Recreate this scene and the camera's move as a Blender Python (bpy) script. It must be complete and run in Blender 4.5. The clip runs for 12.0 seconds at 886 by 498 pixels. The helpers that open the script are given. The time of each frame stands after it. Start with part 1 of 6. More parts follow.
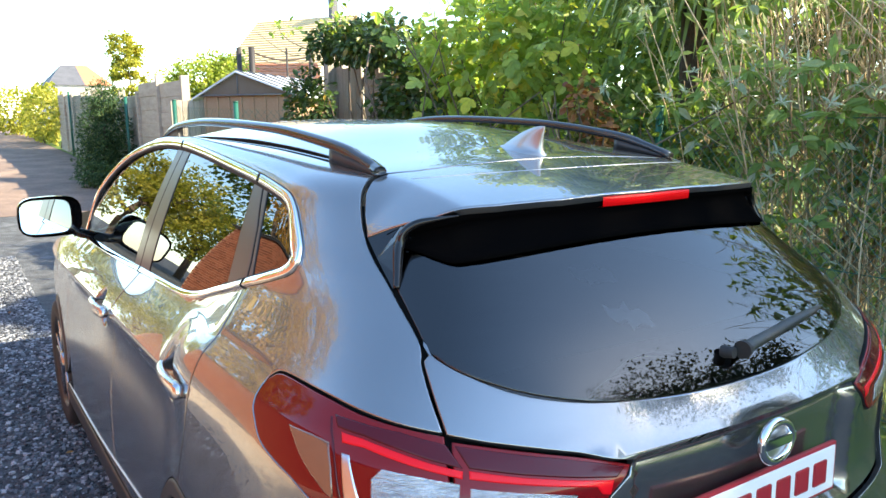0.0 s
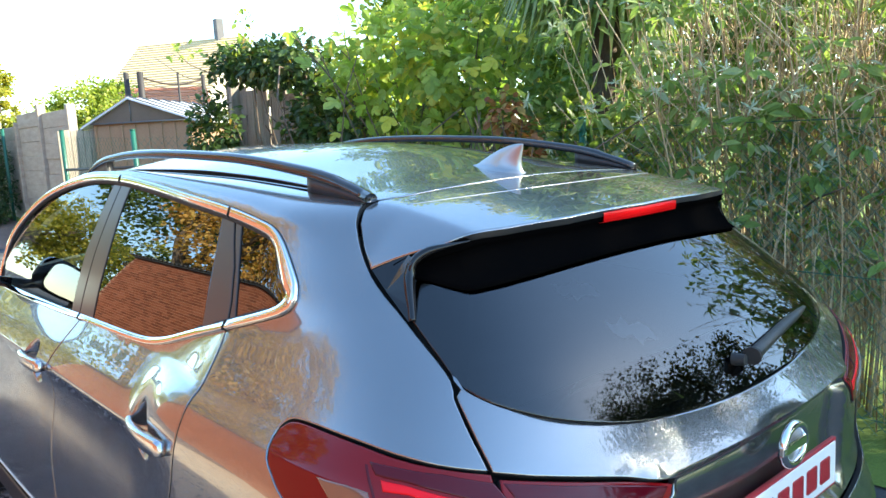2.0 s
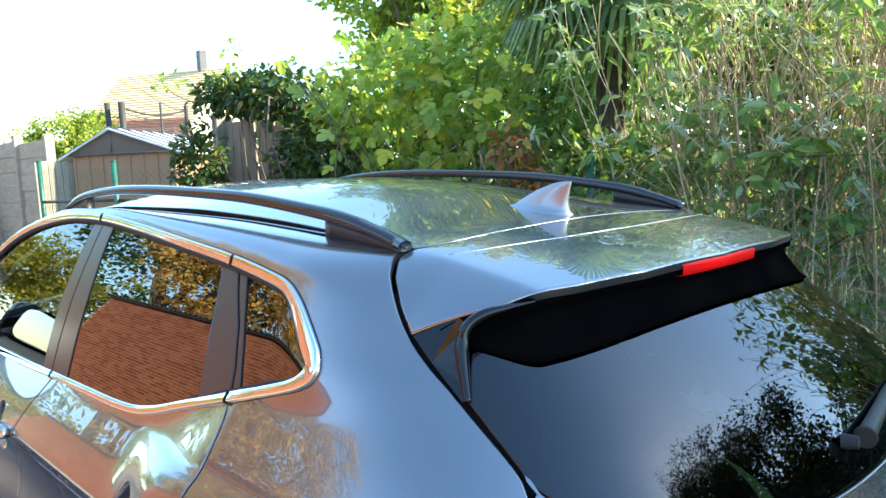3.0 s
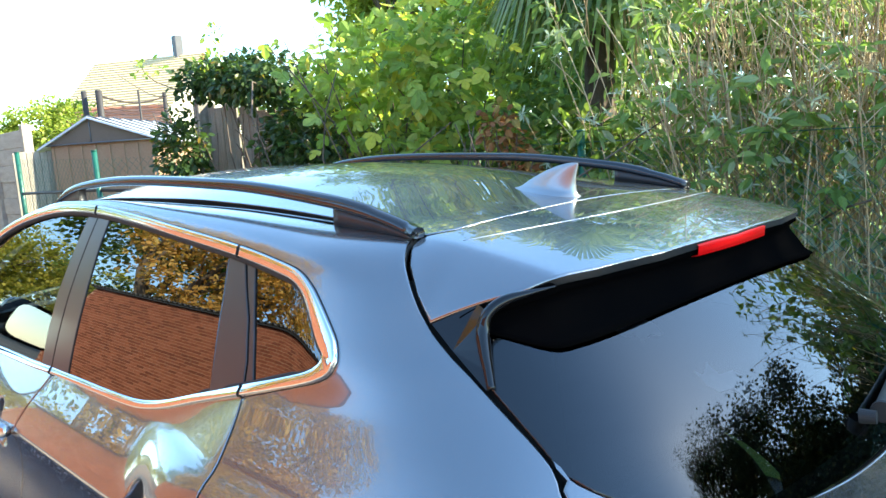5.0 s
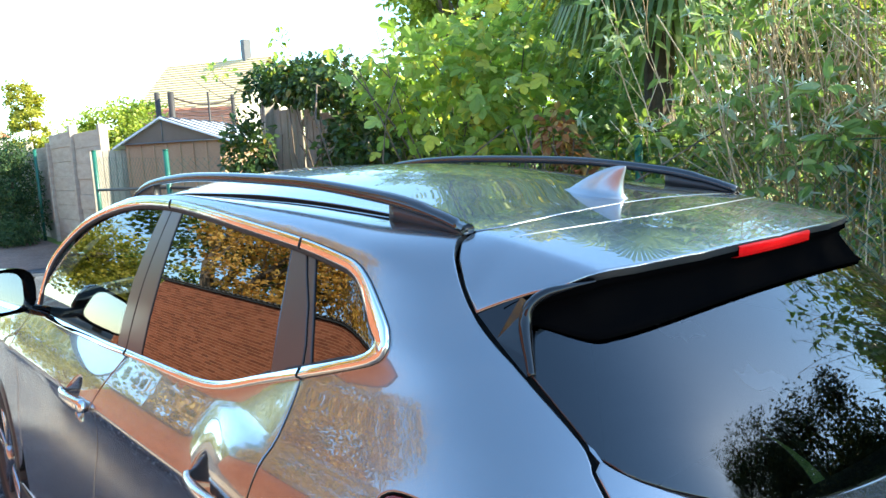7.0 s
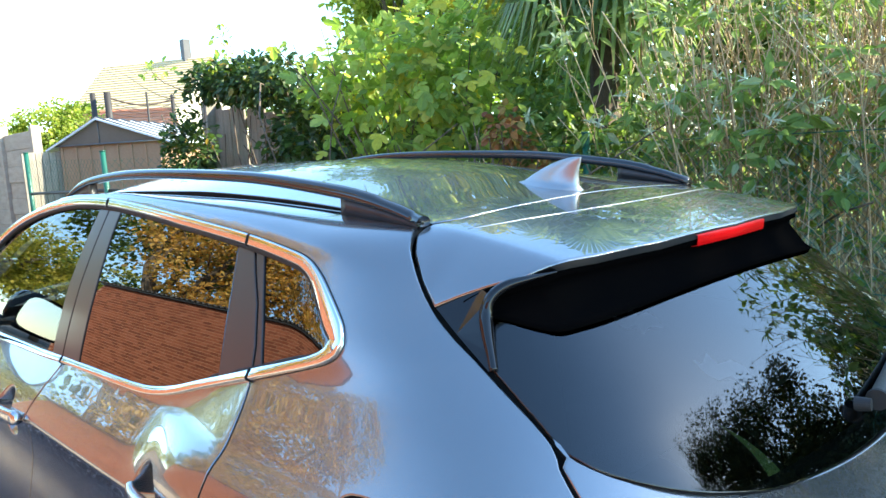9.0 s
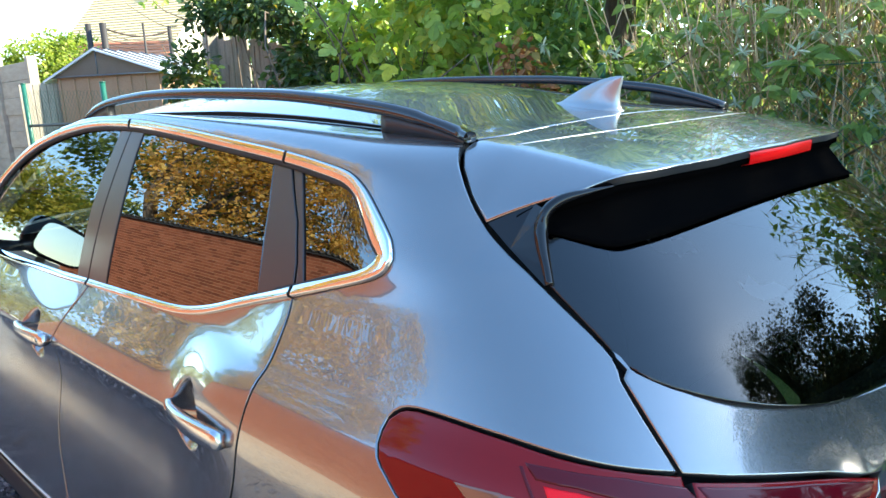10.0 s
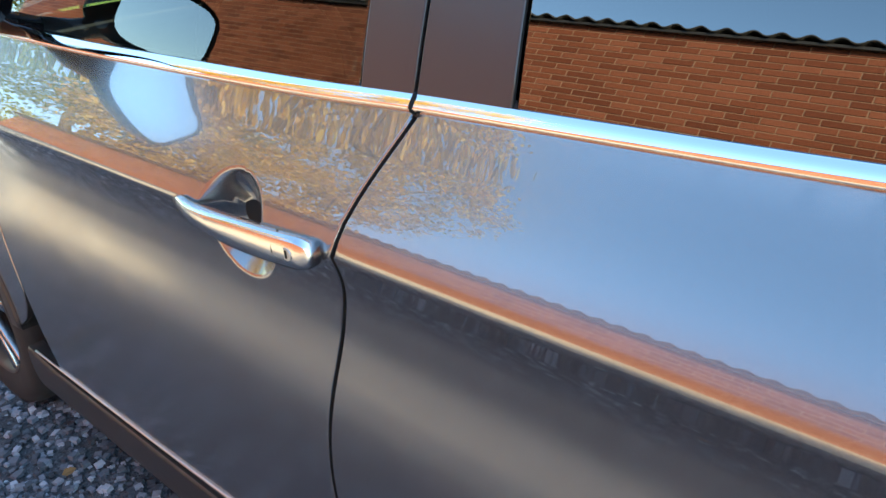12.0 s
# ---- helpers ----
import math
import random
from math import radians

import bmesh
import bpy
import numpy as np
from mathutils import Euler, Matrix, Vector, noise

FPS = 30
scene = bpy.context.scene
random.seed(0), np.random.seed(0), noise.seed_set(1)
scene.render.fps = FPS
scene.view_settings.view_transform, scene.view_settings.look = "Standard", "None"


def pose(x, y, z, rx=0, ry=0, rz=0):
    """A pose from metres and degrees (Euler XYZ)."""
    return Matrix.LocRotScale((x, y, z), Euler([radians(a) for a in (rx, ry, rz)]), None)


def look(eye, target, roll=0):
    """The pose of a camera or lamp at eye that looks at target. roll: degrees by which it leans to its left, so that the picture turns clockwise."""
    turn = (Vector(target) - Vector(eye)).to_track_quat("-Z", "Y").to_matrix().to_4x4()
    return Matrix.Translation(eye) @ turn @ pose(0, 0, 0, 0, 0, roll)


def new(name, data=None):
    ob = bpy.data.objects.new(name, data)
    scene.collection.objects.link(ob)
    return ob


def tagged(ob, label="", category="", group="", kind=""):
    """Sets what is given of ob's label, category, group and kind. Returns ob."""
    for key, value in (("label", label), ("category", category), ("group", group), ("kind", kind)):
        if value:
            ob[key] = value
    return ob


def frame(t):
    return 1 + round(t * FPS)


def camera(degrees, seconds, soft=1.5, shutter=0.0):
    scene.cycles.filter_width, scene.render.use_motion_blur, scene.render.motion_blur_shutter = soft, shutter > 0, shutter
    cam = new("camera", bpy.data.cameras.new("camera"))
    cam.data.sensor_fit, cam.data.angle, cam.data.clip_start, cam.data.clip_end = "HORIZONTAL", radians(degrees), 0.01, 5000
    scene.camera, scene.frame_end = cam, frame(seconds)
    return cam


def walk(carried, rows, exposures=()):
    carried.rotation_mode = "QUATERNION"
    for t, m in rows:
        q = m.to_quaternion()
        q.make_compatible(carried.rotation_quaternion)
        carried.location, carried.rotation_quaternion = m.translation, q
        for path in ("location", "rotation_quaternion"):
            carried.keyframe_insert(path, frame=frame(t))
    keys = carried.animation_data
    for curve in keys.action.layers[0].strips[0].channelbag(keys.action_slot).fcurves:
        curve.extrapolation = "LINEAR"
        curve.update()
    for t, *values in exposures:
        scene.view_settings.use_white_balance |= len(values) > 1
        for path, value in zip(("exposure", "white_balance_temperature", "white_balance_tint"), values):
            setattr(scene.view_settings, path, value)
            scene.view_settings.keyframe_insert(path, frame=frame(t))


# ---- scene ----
cam = camera(60.0, 12.0)
PATH = [
    (0, (-1.338, -1.604, 1.607), (-0.256, 0.045, 1.274), -0.8),
    (0.5, (-1.418, -1.559, 1.627), (-0.238, 0.028, 1.329), -1.3),
    (1, (-1.468, -1.516, 1.621), (-0.252, 0.043, 1.318), -1.8),
    (1.5, (-1.478, -1.474, 1.626), (-0.215, 0.047, 1.323), -2.9),
    (2, (-1.475, -1.419, 1.627), (-0.179, 0.074, 1.326), -3.2),
    (2.5, (-1.404, -1.261, 1.632), (-0.082, 0.22, 1.386), -2.8),
    (3, (-1.386, -1.132, 1.64), (-0.042, 0.333, 1.419), -2.9),
    (3.5, (-1.444, -1.08, 1.649), (-0.063, 0.343, 1.385), -4.2),
    (5.5, (-1.407, -1.082, 1.65), (-0.05, 0.361, 1.373), -4.2),
    (6, (-1.418, -1.099, 1.649), (-0.093, 0.374, 1.373), -3.9),
    (6.5, (-1.453, -1.15, 1.646), (-0.184, 0.372, 1.379), -3.3),
    (6.7, (-1.457, -1.158, 1.645), (-0.202, 0.378, 1.389), -3.3),
    (8.3, (-1.435, -1.096, 1.629), (-0.109, 0.383, 1.398), -4.2),
    (8.5, (-1.429, -1.1, 1.628), (-0.092, 0.369, 1.395), -4.2),
    (9, (-1.44, -1.107, 1.623), (-0.078, 0.335, 1.366), -3.8),
    (9.5, (-1.441, -1.103, 1.613), (-0.072, 0.324, 1.317), -3.6),
    (10, (-1.496, -1.031, 1.583), (-0.152, 0.393, 1.172), -3.3),
    (10.5, (-1.522, -0.805, 1.494), (-0.221, 0.589, 0.891), -2.5),
    (11, (-1.493, -0.351, 1.425), (-0.226, 1.011, 0.689), -1.5),
    (11.5, (-1.494, 0.149, 1.384), (-0.251, 1.496, 0.582), -1.7),
    (12, (-1.361, 0.635, 1.339), (-0.058, 1.849, 0.429), -4.2),
]
# the clip's camera brightens a little and drifts from warm to greener on its way
LIGHT = [(0, 2.36, 7250, 4), (1.5, 2.36, 6950, 2), (3, 2.38, 6600, -2), (9.5, 2.42, 6500, -2), (11, 2.52, 6700, -4), (12, 2.7, 7000, -4)]
walk(cam, [(t, look(eye, target, roll)) for t, eye, target, roll in PATH], LIGHT)

# ---------------------------------------------------------------- light
SUN_AZIMUTH, SUN_HEIGHT = 133.0, 33.0  # degrees: from +y towards +x, and above the horizon
world = bpy.data.worlds.new("world")
scene.world = world
world.use_nodes = True
wn, wl = world.node_tree.nodes, world.node_tree.links
sky = wn.new("ShaderNodeTexSky")
sky.sky_type = "NISHITA"
sky.sun_disc = False
sky.sun_elevation, sky.sun_rotation = radians(SUN_HEIGHT), radians(SUN_AZIMUTH)
sky.air_density, sky.dust_density, sky.ozone_density = 1.0, 0.25, 3.8
wn["Background"].inputs["Strength"].default_value = 0.15
wl.new(sky.outputs["Color"], wn["Background"].inputs["Color"])
sun = new("sun", bpy.data.lights.new("sun", "SUN"))
sun.data.energy, sun.data.angle, sun.data.color = 3.9, radians(0.6), (1.0, 0.89, 0.73)
sa, sh = radians(SUN_AZIMUTH), radians(SUN_HEIGHT)
sun_way = Vector((math.sin(sa) * math.cos(sh), math.cos(sa) * math.cos(sh), math.sin(sh)))
sun.matrix_world = look(sun_way * 60, (0, 0, 0))

# ---------------------------------------------------------------- materials
def material(name, color=(0.5, 0.5, 0.5), rough=0.5, metal=0.0, coat=0.0, spec=0.5, ior=1.5):
    m = bpy.data.materials.new(name)
    m.use_nodes = True
    b = m.node_tree.nodes["Principled BSDF"]
    b.inputs["Base Color"].default_value = (*color, 1)
    b.inputs["Roughness"].default_value = rough
    b.inputs["Metallic"].default_value = metal
    b.inputs["Coat Weight"].default_value = coat
    b.inputs["Coat Roughness"].default_value = 0.02
    b.inputs["Specular IOR Level"].default_value = spec
    b.inputs["IOR"].default_value = ior
    return m


def nodes_of(m):
    t = m.node_tree
    return t, t.nodes["Principled BSDF"]


def link(t, a, b):
    t.links.new(a, b)


def coords(t, scale=(1, 1, 1)):
    c = t.nodes.new("ShaderNodeTexCoord")
    p = t.nodes.new("ShaderNodeMapping")
    p.inputs["Scale"].default_value = scale
    link(t, c.outputs["Object"], p.inputs["Vector"])
    return p.outputs["Vector"]


def noise_tex(t, vec, scale, detail=4.0, rough=0.6):
    n = t.nodes.new("ShaderNodeTexNoise")
    n.inputs["Scale"].default_value = scale
    n.inputs["Detail"].default_value = detail
    n.inputs["Roughness"].default_value = rough
    if vec is not None:
        link(t, vec, n.inputs["Vector"])
    return n.outputs["Fac"]


def ramp(t, fac, stops):
    r = t.nodes.new("ShaderNodeValToRGB")
    while len(r.color_ramp.elements) < len(stops):
        r.color_ramp.elements.new(0.5)
    for e, (p, c) in zip(r.color_ramp.elements, stops):
        e.position, e.color = p, (*c, 1)
    link(t, fac, r.inputs["Fac"])
    return r.outputs["Color"]


def mix(t, fac, a, b, mode="MIX"):
    n = t.nodes.new("ShaderNodeMix")
    n.data_type, n.blend_type = "RGBA", mode
    for value, socket in ((fac, n.inputs[0]), (a, n.inputs[6]), (b, n.inputs[7])):
        if hasattr(value, "is_output"):
            link(t, value, socket)
        elif isinstance(value, tuple):
            socket.default_value = (*value, 1)
        else:
            socket.default_value = value
    return n.outputs[2]


def bump(t, b, height, strength=0.3, distance=0.01):
    n = t.nodes.new("ShaderNodeBump")
    n.inputs["Strength"].default_value = strength
    n.inputs["Distance"].default_value = distance
    link(t, height, n.inputs["Height"])
    link(t, n.outputs["Normal"], b.inputs["Normal"])


def speckled(name, stops, scale, fine, rough=0.8, strength=0.3, distance=0.01, stretch=(1, 1, 1), spec=0.5, metal=0.0):
    """Two scales of noise drive the colour, and the finer one the relief."""
    m = material(name, rough=rough, spec=spec, metal=metal)
    t, b = nodes_of(m)
    v = coords(t, stretch)
    big, small = noise_tex(t, v, scale), noise_tex(t, v, fine)
    both = mix(t, 0.5, big, small)
    link(t, ramp(t, both, stops), b.inputs["Base Color"])
    bump(t, b, small, strength, distance)
    return m


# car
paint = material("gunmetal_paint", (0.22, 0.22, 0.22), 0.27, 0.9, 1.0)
t, b = nodes_of(paint)
b.inputs["Coat IOR"].default_value = 1.9
v = coords(t)
flake = noise_tex(t, v, 900.0, 2.0)
link(t, ramp(t, flake, [(0.3, (0.2, 0.203, 0.206)), (0.7, (0.25, 0.254, 0.258))]), b.inputs["Base Color"])
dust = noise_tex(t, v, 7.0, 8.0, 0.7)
def ranged(t, value, a, c, d, e):
    n = t.nodes.new("ShaderNodeMapRange")
    n.interpolation_type = "SMOOTHSTEP"
    for i, x in enumerate((a, c, d, e)):
        n.inputs[1 + i].default_value = x
    link(t, value, n.inputs[0])
    return n.outputs[0]


def summed(t, a, c, mode="ADD"):
    n = t.nodes.new("ShaderNodeMath")
    n.operation = mode
    for i, x in enumerate((a, c)):
        if hasattr(x, "is_output"):
            link(t, x, n.inputs[i])
        else:
            n.inputs[i].default_value = x
    return n.outputs[0]


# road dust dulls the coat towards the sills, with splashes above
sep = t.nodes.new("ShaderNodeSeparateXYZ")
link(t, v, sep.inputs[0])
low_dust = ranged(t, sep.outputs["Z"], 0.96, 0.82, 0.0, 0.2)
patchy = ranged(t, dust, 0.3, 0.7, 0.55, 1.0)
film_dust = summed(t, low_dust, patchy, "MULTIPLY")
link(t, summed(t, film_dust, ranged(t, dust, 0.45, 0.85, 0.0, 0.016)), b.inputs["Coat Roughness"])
chrome = material("chrome", (0.82, 0.82, 0.82), 0.06, 1.0)
handle_metal = material("satin_chrome", (0.6, 0.59, 0.58), 0.2, 1.0)
satin = material("satin_silver", (0.62, 0.62, 0.63), 0.28, 1.0)
gloss_black = material("gloss_black_plastic", (0.006, 0.006, 0.007), 0.06, 0.0, 0.0, 0.5)
trim_black = speckled("grained_black_plastic", [(0.3, (0.018, 0.018, 0.019)), (0.7, (0.035, 0.034, 0.034))], 30, 700, 0.42, 0.25, 0.001)
pillar_grey = material("pillar_film", (0.045, 0.042, 0.042), 0.30)
rubber = speckled("rubber", [(0.3, (0.012, 0.012, 0.012)), (0.7, (0.028, 0.027, 0.026))], 20, 400, 0.75, 0.2, 0.001)
rail_black = material("satin_black_rail", (0.012, 0.012, 0.013), 0.1, 0.0, 0.0, 0.7)
# near-black: shade in gaps, slots and behind panels put into the colour
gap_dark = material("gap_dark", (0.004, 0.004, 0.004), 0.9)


def pane(name, tint, ior):
    """Tinted glass: what lies behind, darkened, under a mirror that Fresnel drives."""
    g = material(name, (0.02, 0.03, 0.03), 0.0)
    tree_, _ = nodes_of(g)
    tr = tree_.nodes.new("ShaderNodeBsdfTransparent")
    tr.inputs["Color"].default_value = (*tint, 1)
    gl = tree_.nodes.new("ShaderNodeBsdfGlossy")
    gl.inputs["Roughness"].default_value = 0.0
    fr = tree_.nodes.new("ShaderNodeFresnel")
    fr.inputs["IOR"].default_value = ior
    ms = tree_.nodes.new("ShaderNodeMixShader")
    link(tree_, fr.outputs["Fac"], ms.inputs[0])
    link(tree_, tr.outputs[0], ms.inputs[1])
    link(tree_, gl.outputs[0], ms.inputs[2])
    link(tree_, ms.outputs[0], tree_.nodes["Material Output"].inputs["Surface"])
    return g


clear_glass = pane("window_glass", (0.33, 0.4, 0.39), 1.9)
rear_pane = pane("rear_window_glass", (0.27, 0.29, 0.3), 1.85)
# no gloss, near-black: the underside's shade and mirror image put into the colour
shade_black = material("underside_shade_black", (0.002, 0.002, 0.0022), 0.5, 0.0, 0.0, 0.0)
fin_grey = material("metallic_grey_fin", (0.42, 0.42, 0.42), 0.36, 0.9, 0.15)
privacy = pane("privacy_glass", (0.05, 0.055, 0.06), 2.45)
mirror_glass = material("mirror_glass", (0.9, 0.92, 0.93), 0.0, 1.0)
red_lens = material("red_lens", (0.17, 0.004, 0.006), 0.04, 0.0, 0.0, 0.35)
led_red = material("red_light_guide", (0.8, 0.006, 0.015), 0.12, 0.0, 0.0, 0.3)
dark_red = material("dark_red_lens", (0.075, 0.002, 0.007), 0.04, 0.0, 0.0, 0.35)
smoke_lens = material("amber_smoked_lens", (0.20, 0.085, 0.05), 0.05, 0.0, 1.0)
clear_lens = speckled("ribbed_clear_lens", [(0.35, (0.35, 0.35, 0.35)), (0.65, (0.8, 0.8, 0.78))], 12, 40, 0.08, 0.7, 0.01, (1, 1, 9), 0.6, 0.8)
brake_red = material("brake_lamp_red", (0.45, 0.002, 0.005), 0.3, 0.0, 0.0, 0.1)
t, b = nodes_of(brake_red)
b.inputs["Emission Color"].default_value = (1.0, 0.01, 0.015, 1)
b.inputs["Emission Strength"].default_value = 0.04
seat_cloth = speckled("seat_cloth", [(0.3, (0.015, 0.015, 0.016)), (0.7, (0.03, 0.03, 0.032))], 8, 300, 0.85)
white_card = material("white_paper", (0.75, 0.75, 0.73), 0.6)
plate_white = material("plate_white", (0.8, 0.8, 0.79), 0.3)
plate_red = material("plate_red", (0.36, 0.02, 0.03), 0.35)
alloy = material("alloy_wheel", (0.45, 0.45, 0.46), 0.25, 1.0)

# ---------------------------------------------------------------- mesh helpers
def mesh_ob(name, verts, faces, mat, parent=None, normals=None, smooth=True, label=""):
    me = bpy.data.meshes.new(name)
    me.from_pydata([tuple(p) for p in verts], [], faces)
    me.materials.append(mat)
    me.polygons.foreach_set("use_smooth", [smooth] * len(me.polygons))
    me.update()
    if normals is not None:
        me.normals_split_custom_set_from_vertices([tuple(n) for n in normals])
    ob = new(name, me)
    ob.parent = parent
    if label:
        ob["label"] = label
    return ob


def part(name, bm, mat, parent, label="", smooth=False):
    me = bpy.data.meshes.new(name)
    bmesh.ops.recalc_face_normals(bm, faces=bm.faces)
    bm.to_mesh(me)
    bm.free()
    me.materials.append(mat)
    me.polygons.foreach_set("use_smooth", [smooth] * len(me.polygons))
    ob = new(name, me)
    ob.parent = parent
    if label:
        ob["label"] = label
    return ob


def box(bm, lo, hi, bevel=0.0, m=None):
    c = [(a + b) / 2 for a, b in zip(lo, hi)]
    s = [b - a for a, b in zip(lo, hi)]
    r = bmesh.ops.create_cube(bm, size=1, matrix=Matrix.Translation(c) @ Matrix.Diagonal((*s, 1)))
    vs = r["verts"]
    if bevel:
        es = list({e for v in vs for e in v.link_edges})
        g = bmesh.ops.bevel(bm, geom=es, offset=bevel, segments=2, profile=0.5, affect="EDGES")
        vs = list({v for f in g["faces"] for v in f.verts} | {v for v in vs if v.is_valid})
    if m is not None:
        bmesh.ops.transform(bm, matrix=m, verts=vs)
    return vs


def tube(points, radius, sides=8, flat=1.0, caps=True):
    """Verts and faces of a tube along points; radius may be a function of 0..1."""
    pts = [Vector(p) for p in points]
    verts, faces = [], []
    for i, p in enumerate(pts):
        d = (pts[min(i + 1, len(pts) - 1)] - pts[max(i - 1, 0)]).normalized()
        side = d.cross(Vector((0, 0, 1)))
        if side.length < 1e-4:
            side = Vector((1, 0, 0))
        side.normalize()
        up = side.cross(d)
        r = radius(i / (len(pts) - 1)) if callable(radius) else radius
        for k in range(sides):
            a = 2 * math.pi * k / sides
            verts.append(p + side * (r * math.cos(a)) + up * (r * flat * math.sin(a)))
    for i in range(len(pts) - 1):
        for k in range(sides):
            a, b2 = i * sides + k, i * sides + (k + 1) % sides
            faces.append((a, b2, b2 + sides, a + sides))
    if caps:
        faces.append(tuple(range(sides))[::-1])
        faces.append(tuple(len(verts) - sides + k for k in range(sides)))
    return verts, faces


def spline(pts, step):
    """A smooth closed or open chain through 2D points, cut into pieces of about step."""
    out = []
    n = len(pts)
    for i in range(n - 1):
        p0, p1, p2, p3 = (Vector(pts[max(min(j, n - 1), 0)]) for j in (i - 1, i, i + 1, i + 2))
        k = max(1, int(math.ceil((p2 - p1).length / step)))
        for j in range(k):
            u = j / k
            out.append(0.5 * ((2 * p1) + (p2 - p0) * u + (2 * p0 - 5 * p1 + 4 * p2 - p3) * u * u + (3 * p1 - p0 - 3 * p2 + p3) * u ** 3))
    out.append(Vector(pts[-1]))
    return out


def inside(p, poly):
    x, y = p
    c = False
    j = len(poly) - 1
    for i in range(len(poly)):
        xi, yi = poly[i]
        xj, yj = poly[j]
        if (yi > y) != (yj > y) and x < (xj - xi) * (y - yi) / (yj - yi) + xi:
            c = not c
        j = i
    return c


def panel(name, outline, fn, step, mat, parent, depth=0.014, rim=0.0028, sink=0.0016, extra=(), label="", away=None):
    """A curved sheet: a 2D outline filled with points and bent by fn(u, v), with a rounded, turned-in edge."""
    from mathutils.geometry import delaunay_2d_cdt
    poly = [Vector(p[:2]) for p in outline]
    if (poly[0] - poly[-1]).length < 1e-6:
        poly.pop()
    clean = [poly[0]]
    for p in poly[1:]:
        if (p - clean[-1]).length > 0.0015:
            clean.append(p)
    if (clean[0] - clean[-1]).length < 0.0015:
        clean.pop()
    poly = []
    for a, c in zip(clean, clean[1:] + clean[:1]):
        k = max(1, int(math.ceil((c - a).length / step)))
        poly += [a.lerp(c, j / k) for j in range(k)]
    area = sum(a.x * c.y - c.x * a.y for a, c in zip(poly, poly[1:] + poly[:1]))
    if area < 0:
        poly.reverse()
    n = len(poly)
    inner = []
    for i in range(n):
        d1 = (poly[i] - poly[i - 1]).normalized()
        d2 = (poly[(i + 1) % n] - poly[i]).normalized()
        nn = Vector((-(d1.y + d2.y), d1.x + d2.x))
        if nn.length < 1e-6:
            nn = Vector((-d1.y, d1.x))
        nn.normalize()
        cosine = max(0.5, nn.dot(Vector((-d1.y, d1.x))))
        inner.append(poly[i] + nn * (rim / cosine))
    pts = list(inner)
    tuples = [tuple(p) for p in inner]
    lo = Vector((min(p.x for p in inner), min(p.y for p in inner)))
    hi = Vector((max(p.x for p in inner), max(p.y for p in inner)))
    rows = int((hi.y - lo.y) / (step * 0.87)) + 2
    cand = []
    for r in range(rows):
        for c in range(int((hi.x - lo.x) / step) + 2):
            cand.append((lo.x + (c + 0.5 * (r % 2)) * step, lo.y + (r + 0.5) * step * 0.87))
    cand += list(extra)
    grid = {}
    for p in tuples:
        grid.setdefault((int(p[0] // step), int(p[1] // step)), []).append(p)
    keep = 0.45 * step
    for p in cand:
        near = min(keep, 0.5 * keep if extra else keep)
        gx, gy = int(p[0] // step), int(p[1] // step)
        if any((p[0] - q[0]) ** 2 + (p[1] - q[1]) ** 2 < near * near for i in (-1, 0, 1) for j in (-1, 0, 1) for q in grid.get((gx + i, gy + j), ())):
            continue
        if inside(p, tuples):
            pts.append(Vector(p))
    vs, _, fs, *_ = delaunay_2d_cdt(pts, [(i, (i + 1) % n) for i in range(n)], [], 0, 1e-7)
    tris = []
    for f in fs:
        c = sum((vs[i] for i in f), Vector((0, 0))) / len(f)
        if inside(c, tuples):
            tris.append(tuple(f))

    def normal(u, v):
        e = 0.0015
        d = (fn(u + e, v) - fn(u - e, v)).cross(fn(u, v + e) - fn(u, v - e))
        if d.length < 1e-12:
            d = Vector((0, 0, 1))
        d.normalize()
        return d

    p3 = [fn(p.x, p.y) for p in vs]
    n3 = [normal(p.x, p.y) for p in vs]
    mid = away if away is not None else Vector((0, 1.0, 0.75))
    ref = sum(((p - Vector((mid.x, p.y if away is None and p.y > 0 else mid.y, mid.z))).dot(q) for p, q in zip(p3, n3)))
    if ref < 0:
        n3 = [-q for q in n3]
    base = len(p3)
    ring = []
    for i in range(n):
        o3 = fn(poly[i].x, poly[i].y)
        i3 = fn(inner[i].x, inner[i].y)
        q = normal(poly[i].x, poly[i].y) * (1 if ref >= 0 else -1)
        w = (o3 - i3)
        w = (w - q * w.dot(q)).normalized() if w.length > 1e-9 else q
        ring.append((o3, q, w))
    for o3, q, w in ring:
        p3.append(o3 - q * sink)
        n3.append((q * 0.55 + w * 0.85).normalized())
    for o3, q, w in ring:
        p3.append(o3 - q * depth)
        n3.append(w)
    index = {}
    for i, p in enumerate(vs):
        index[(round(p.x, 6), round(p.y, 6))] = i
    loop = [index.get((round(p.x, 6), round(p.y, 6)), None) for p in inner]
    faces, dark = [], set()
    for f in tris:
        a, b2, c = (p3[i] for i in f)
        nn = (b2 - a).cross(c - a)
        faces.append(f if nn.dot(n3[f[0]]) >= 0 else f[::-1])
    for i in range(n):
        j = (i + 1) % n
        quads = [(base + i, base + j, base + n + j, base + n + i)]
        if loop[i] is not None and loop[j] is not None:
            quads.append((loop[i], loop[j], base + j, base + i))
        for f in quads:
            a, b2, c = (p3[k] for k in f[:3])
            nn = (b2 - a).cross(c - a)
            if f[0] >= base and f[2] >= base + n:
                dark.add(len(faces))
            faces.append(f if nn.dot(n3[f[0]] + n3[f[2]]) >= 0 else f[::-1])
    ob = mesh_ob(name, p3, faces, mat, parent, n3, True, label)
    # turned-in edges go near-black, so the shut lines' shade is in their colour
    ob.data.materials.append(gap_dark)
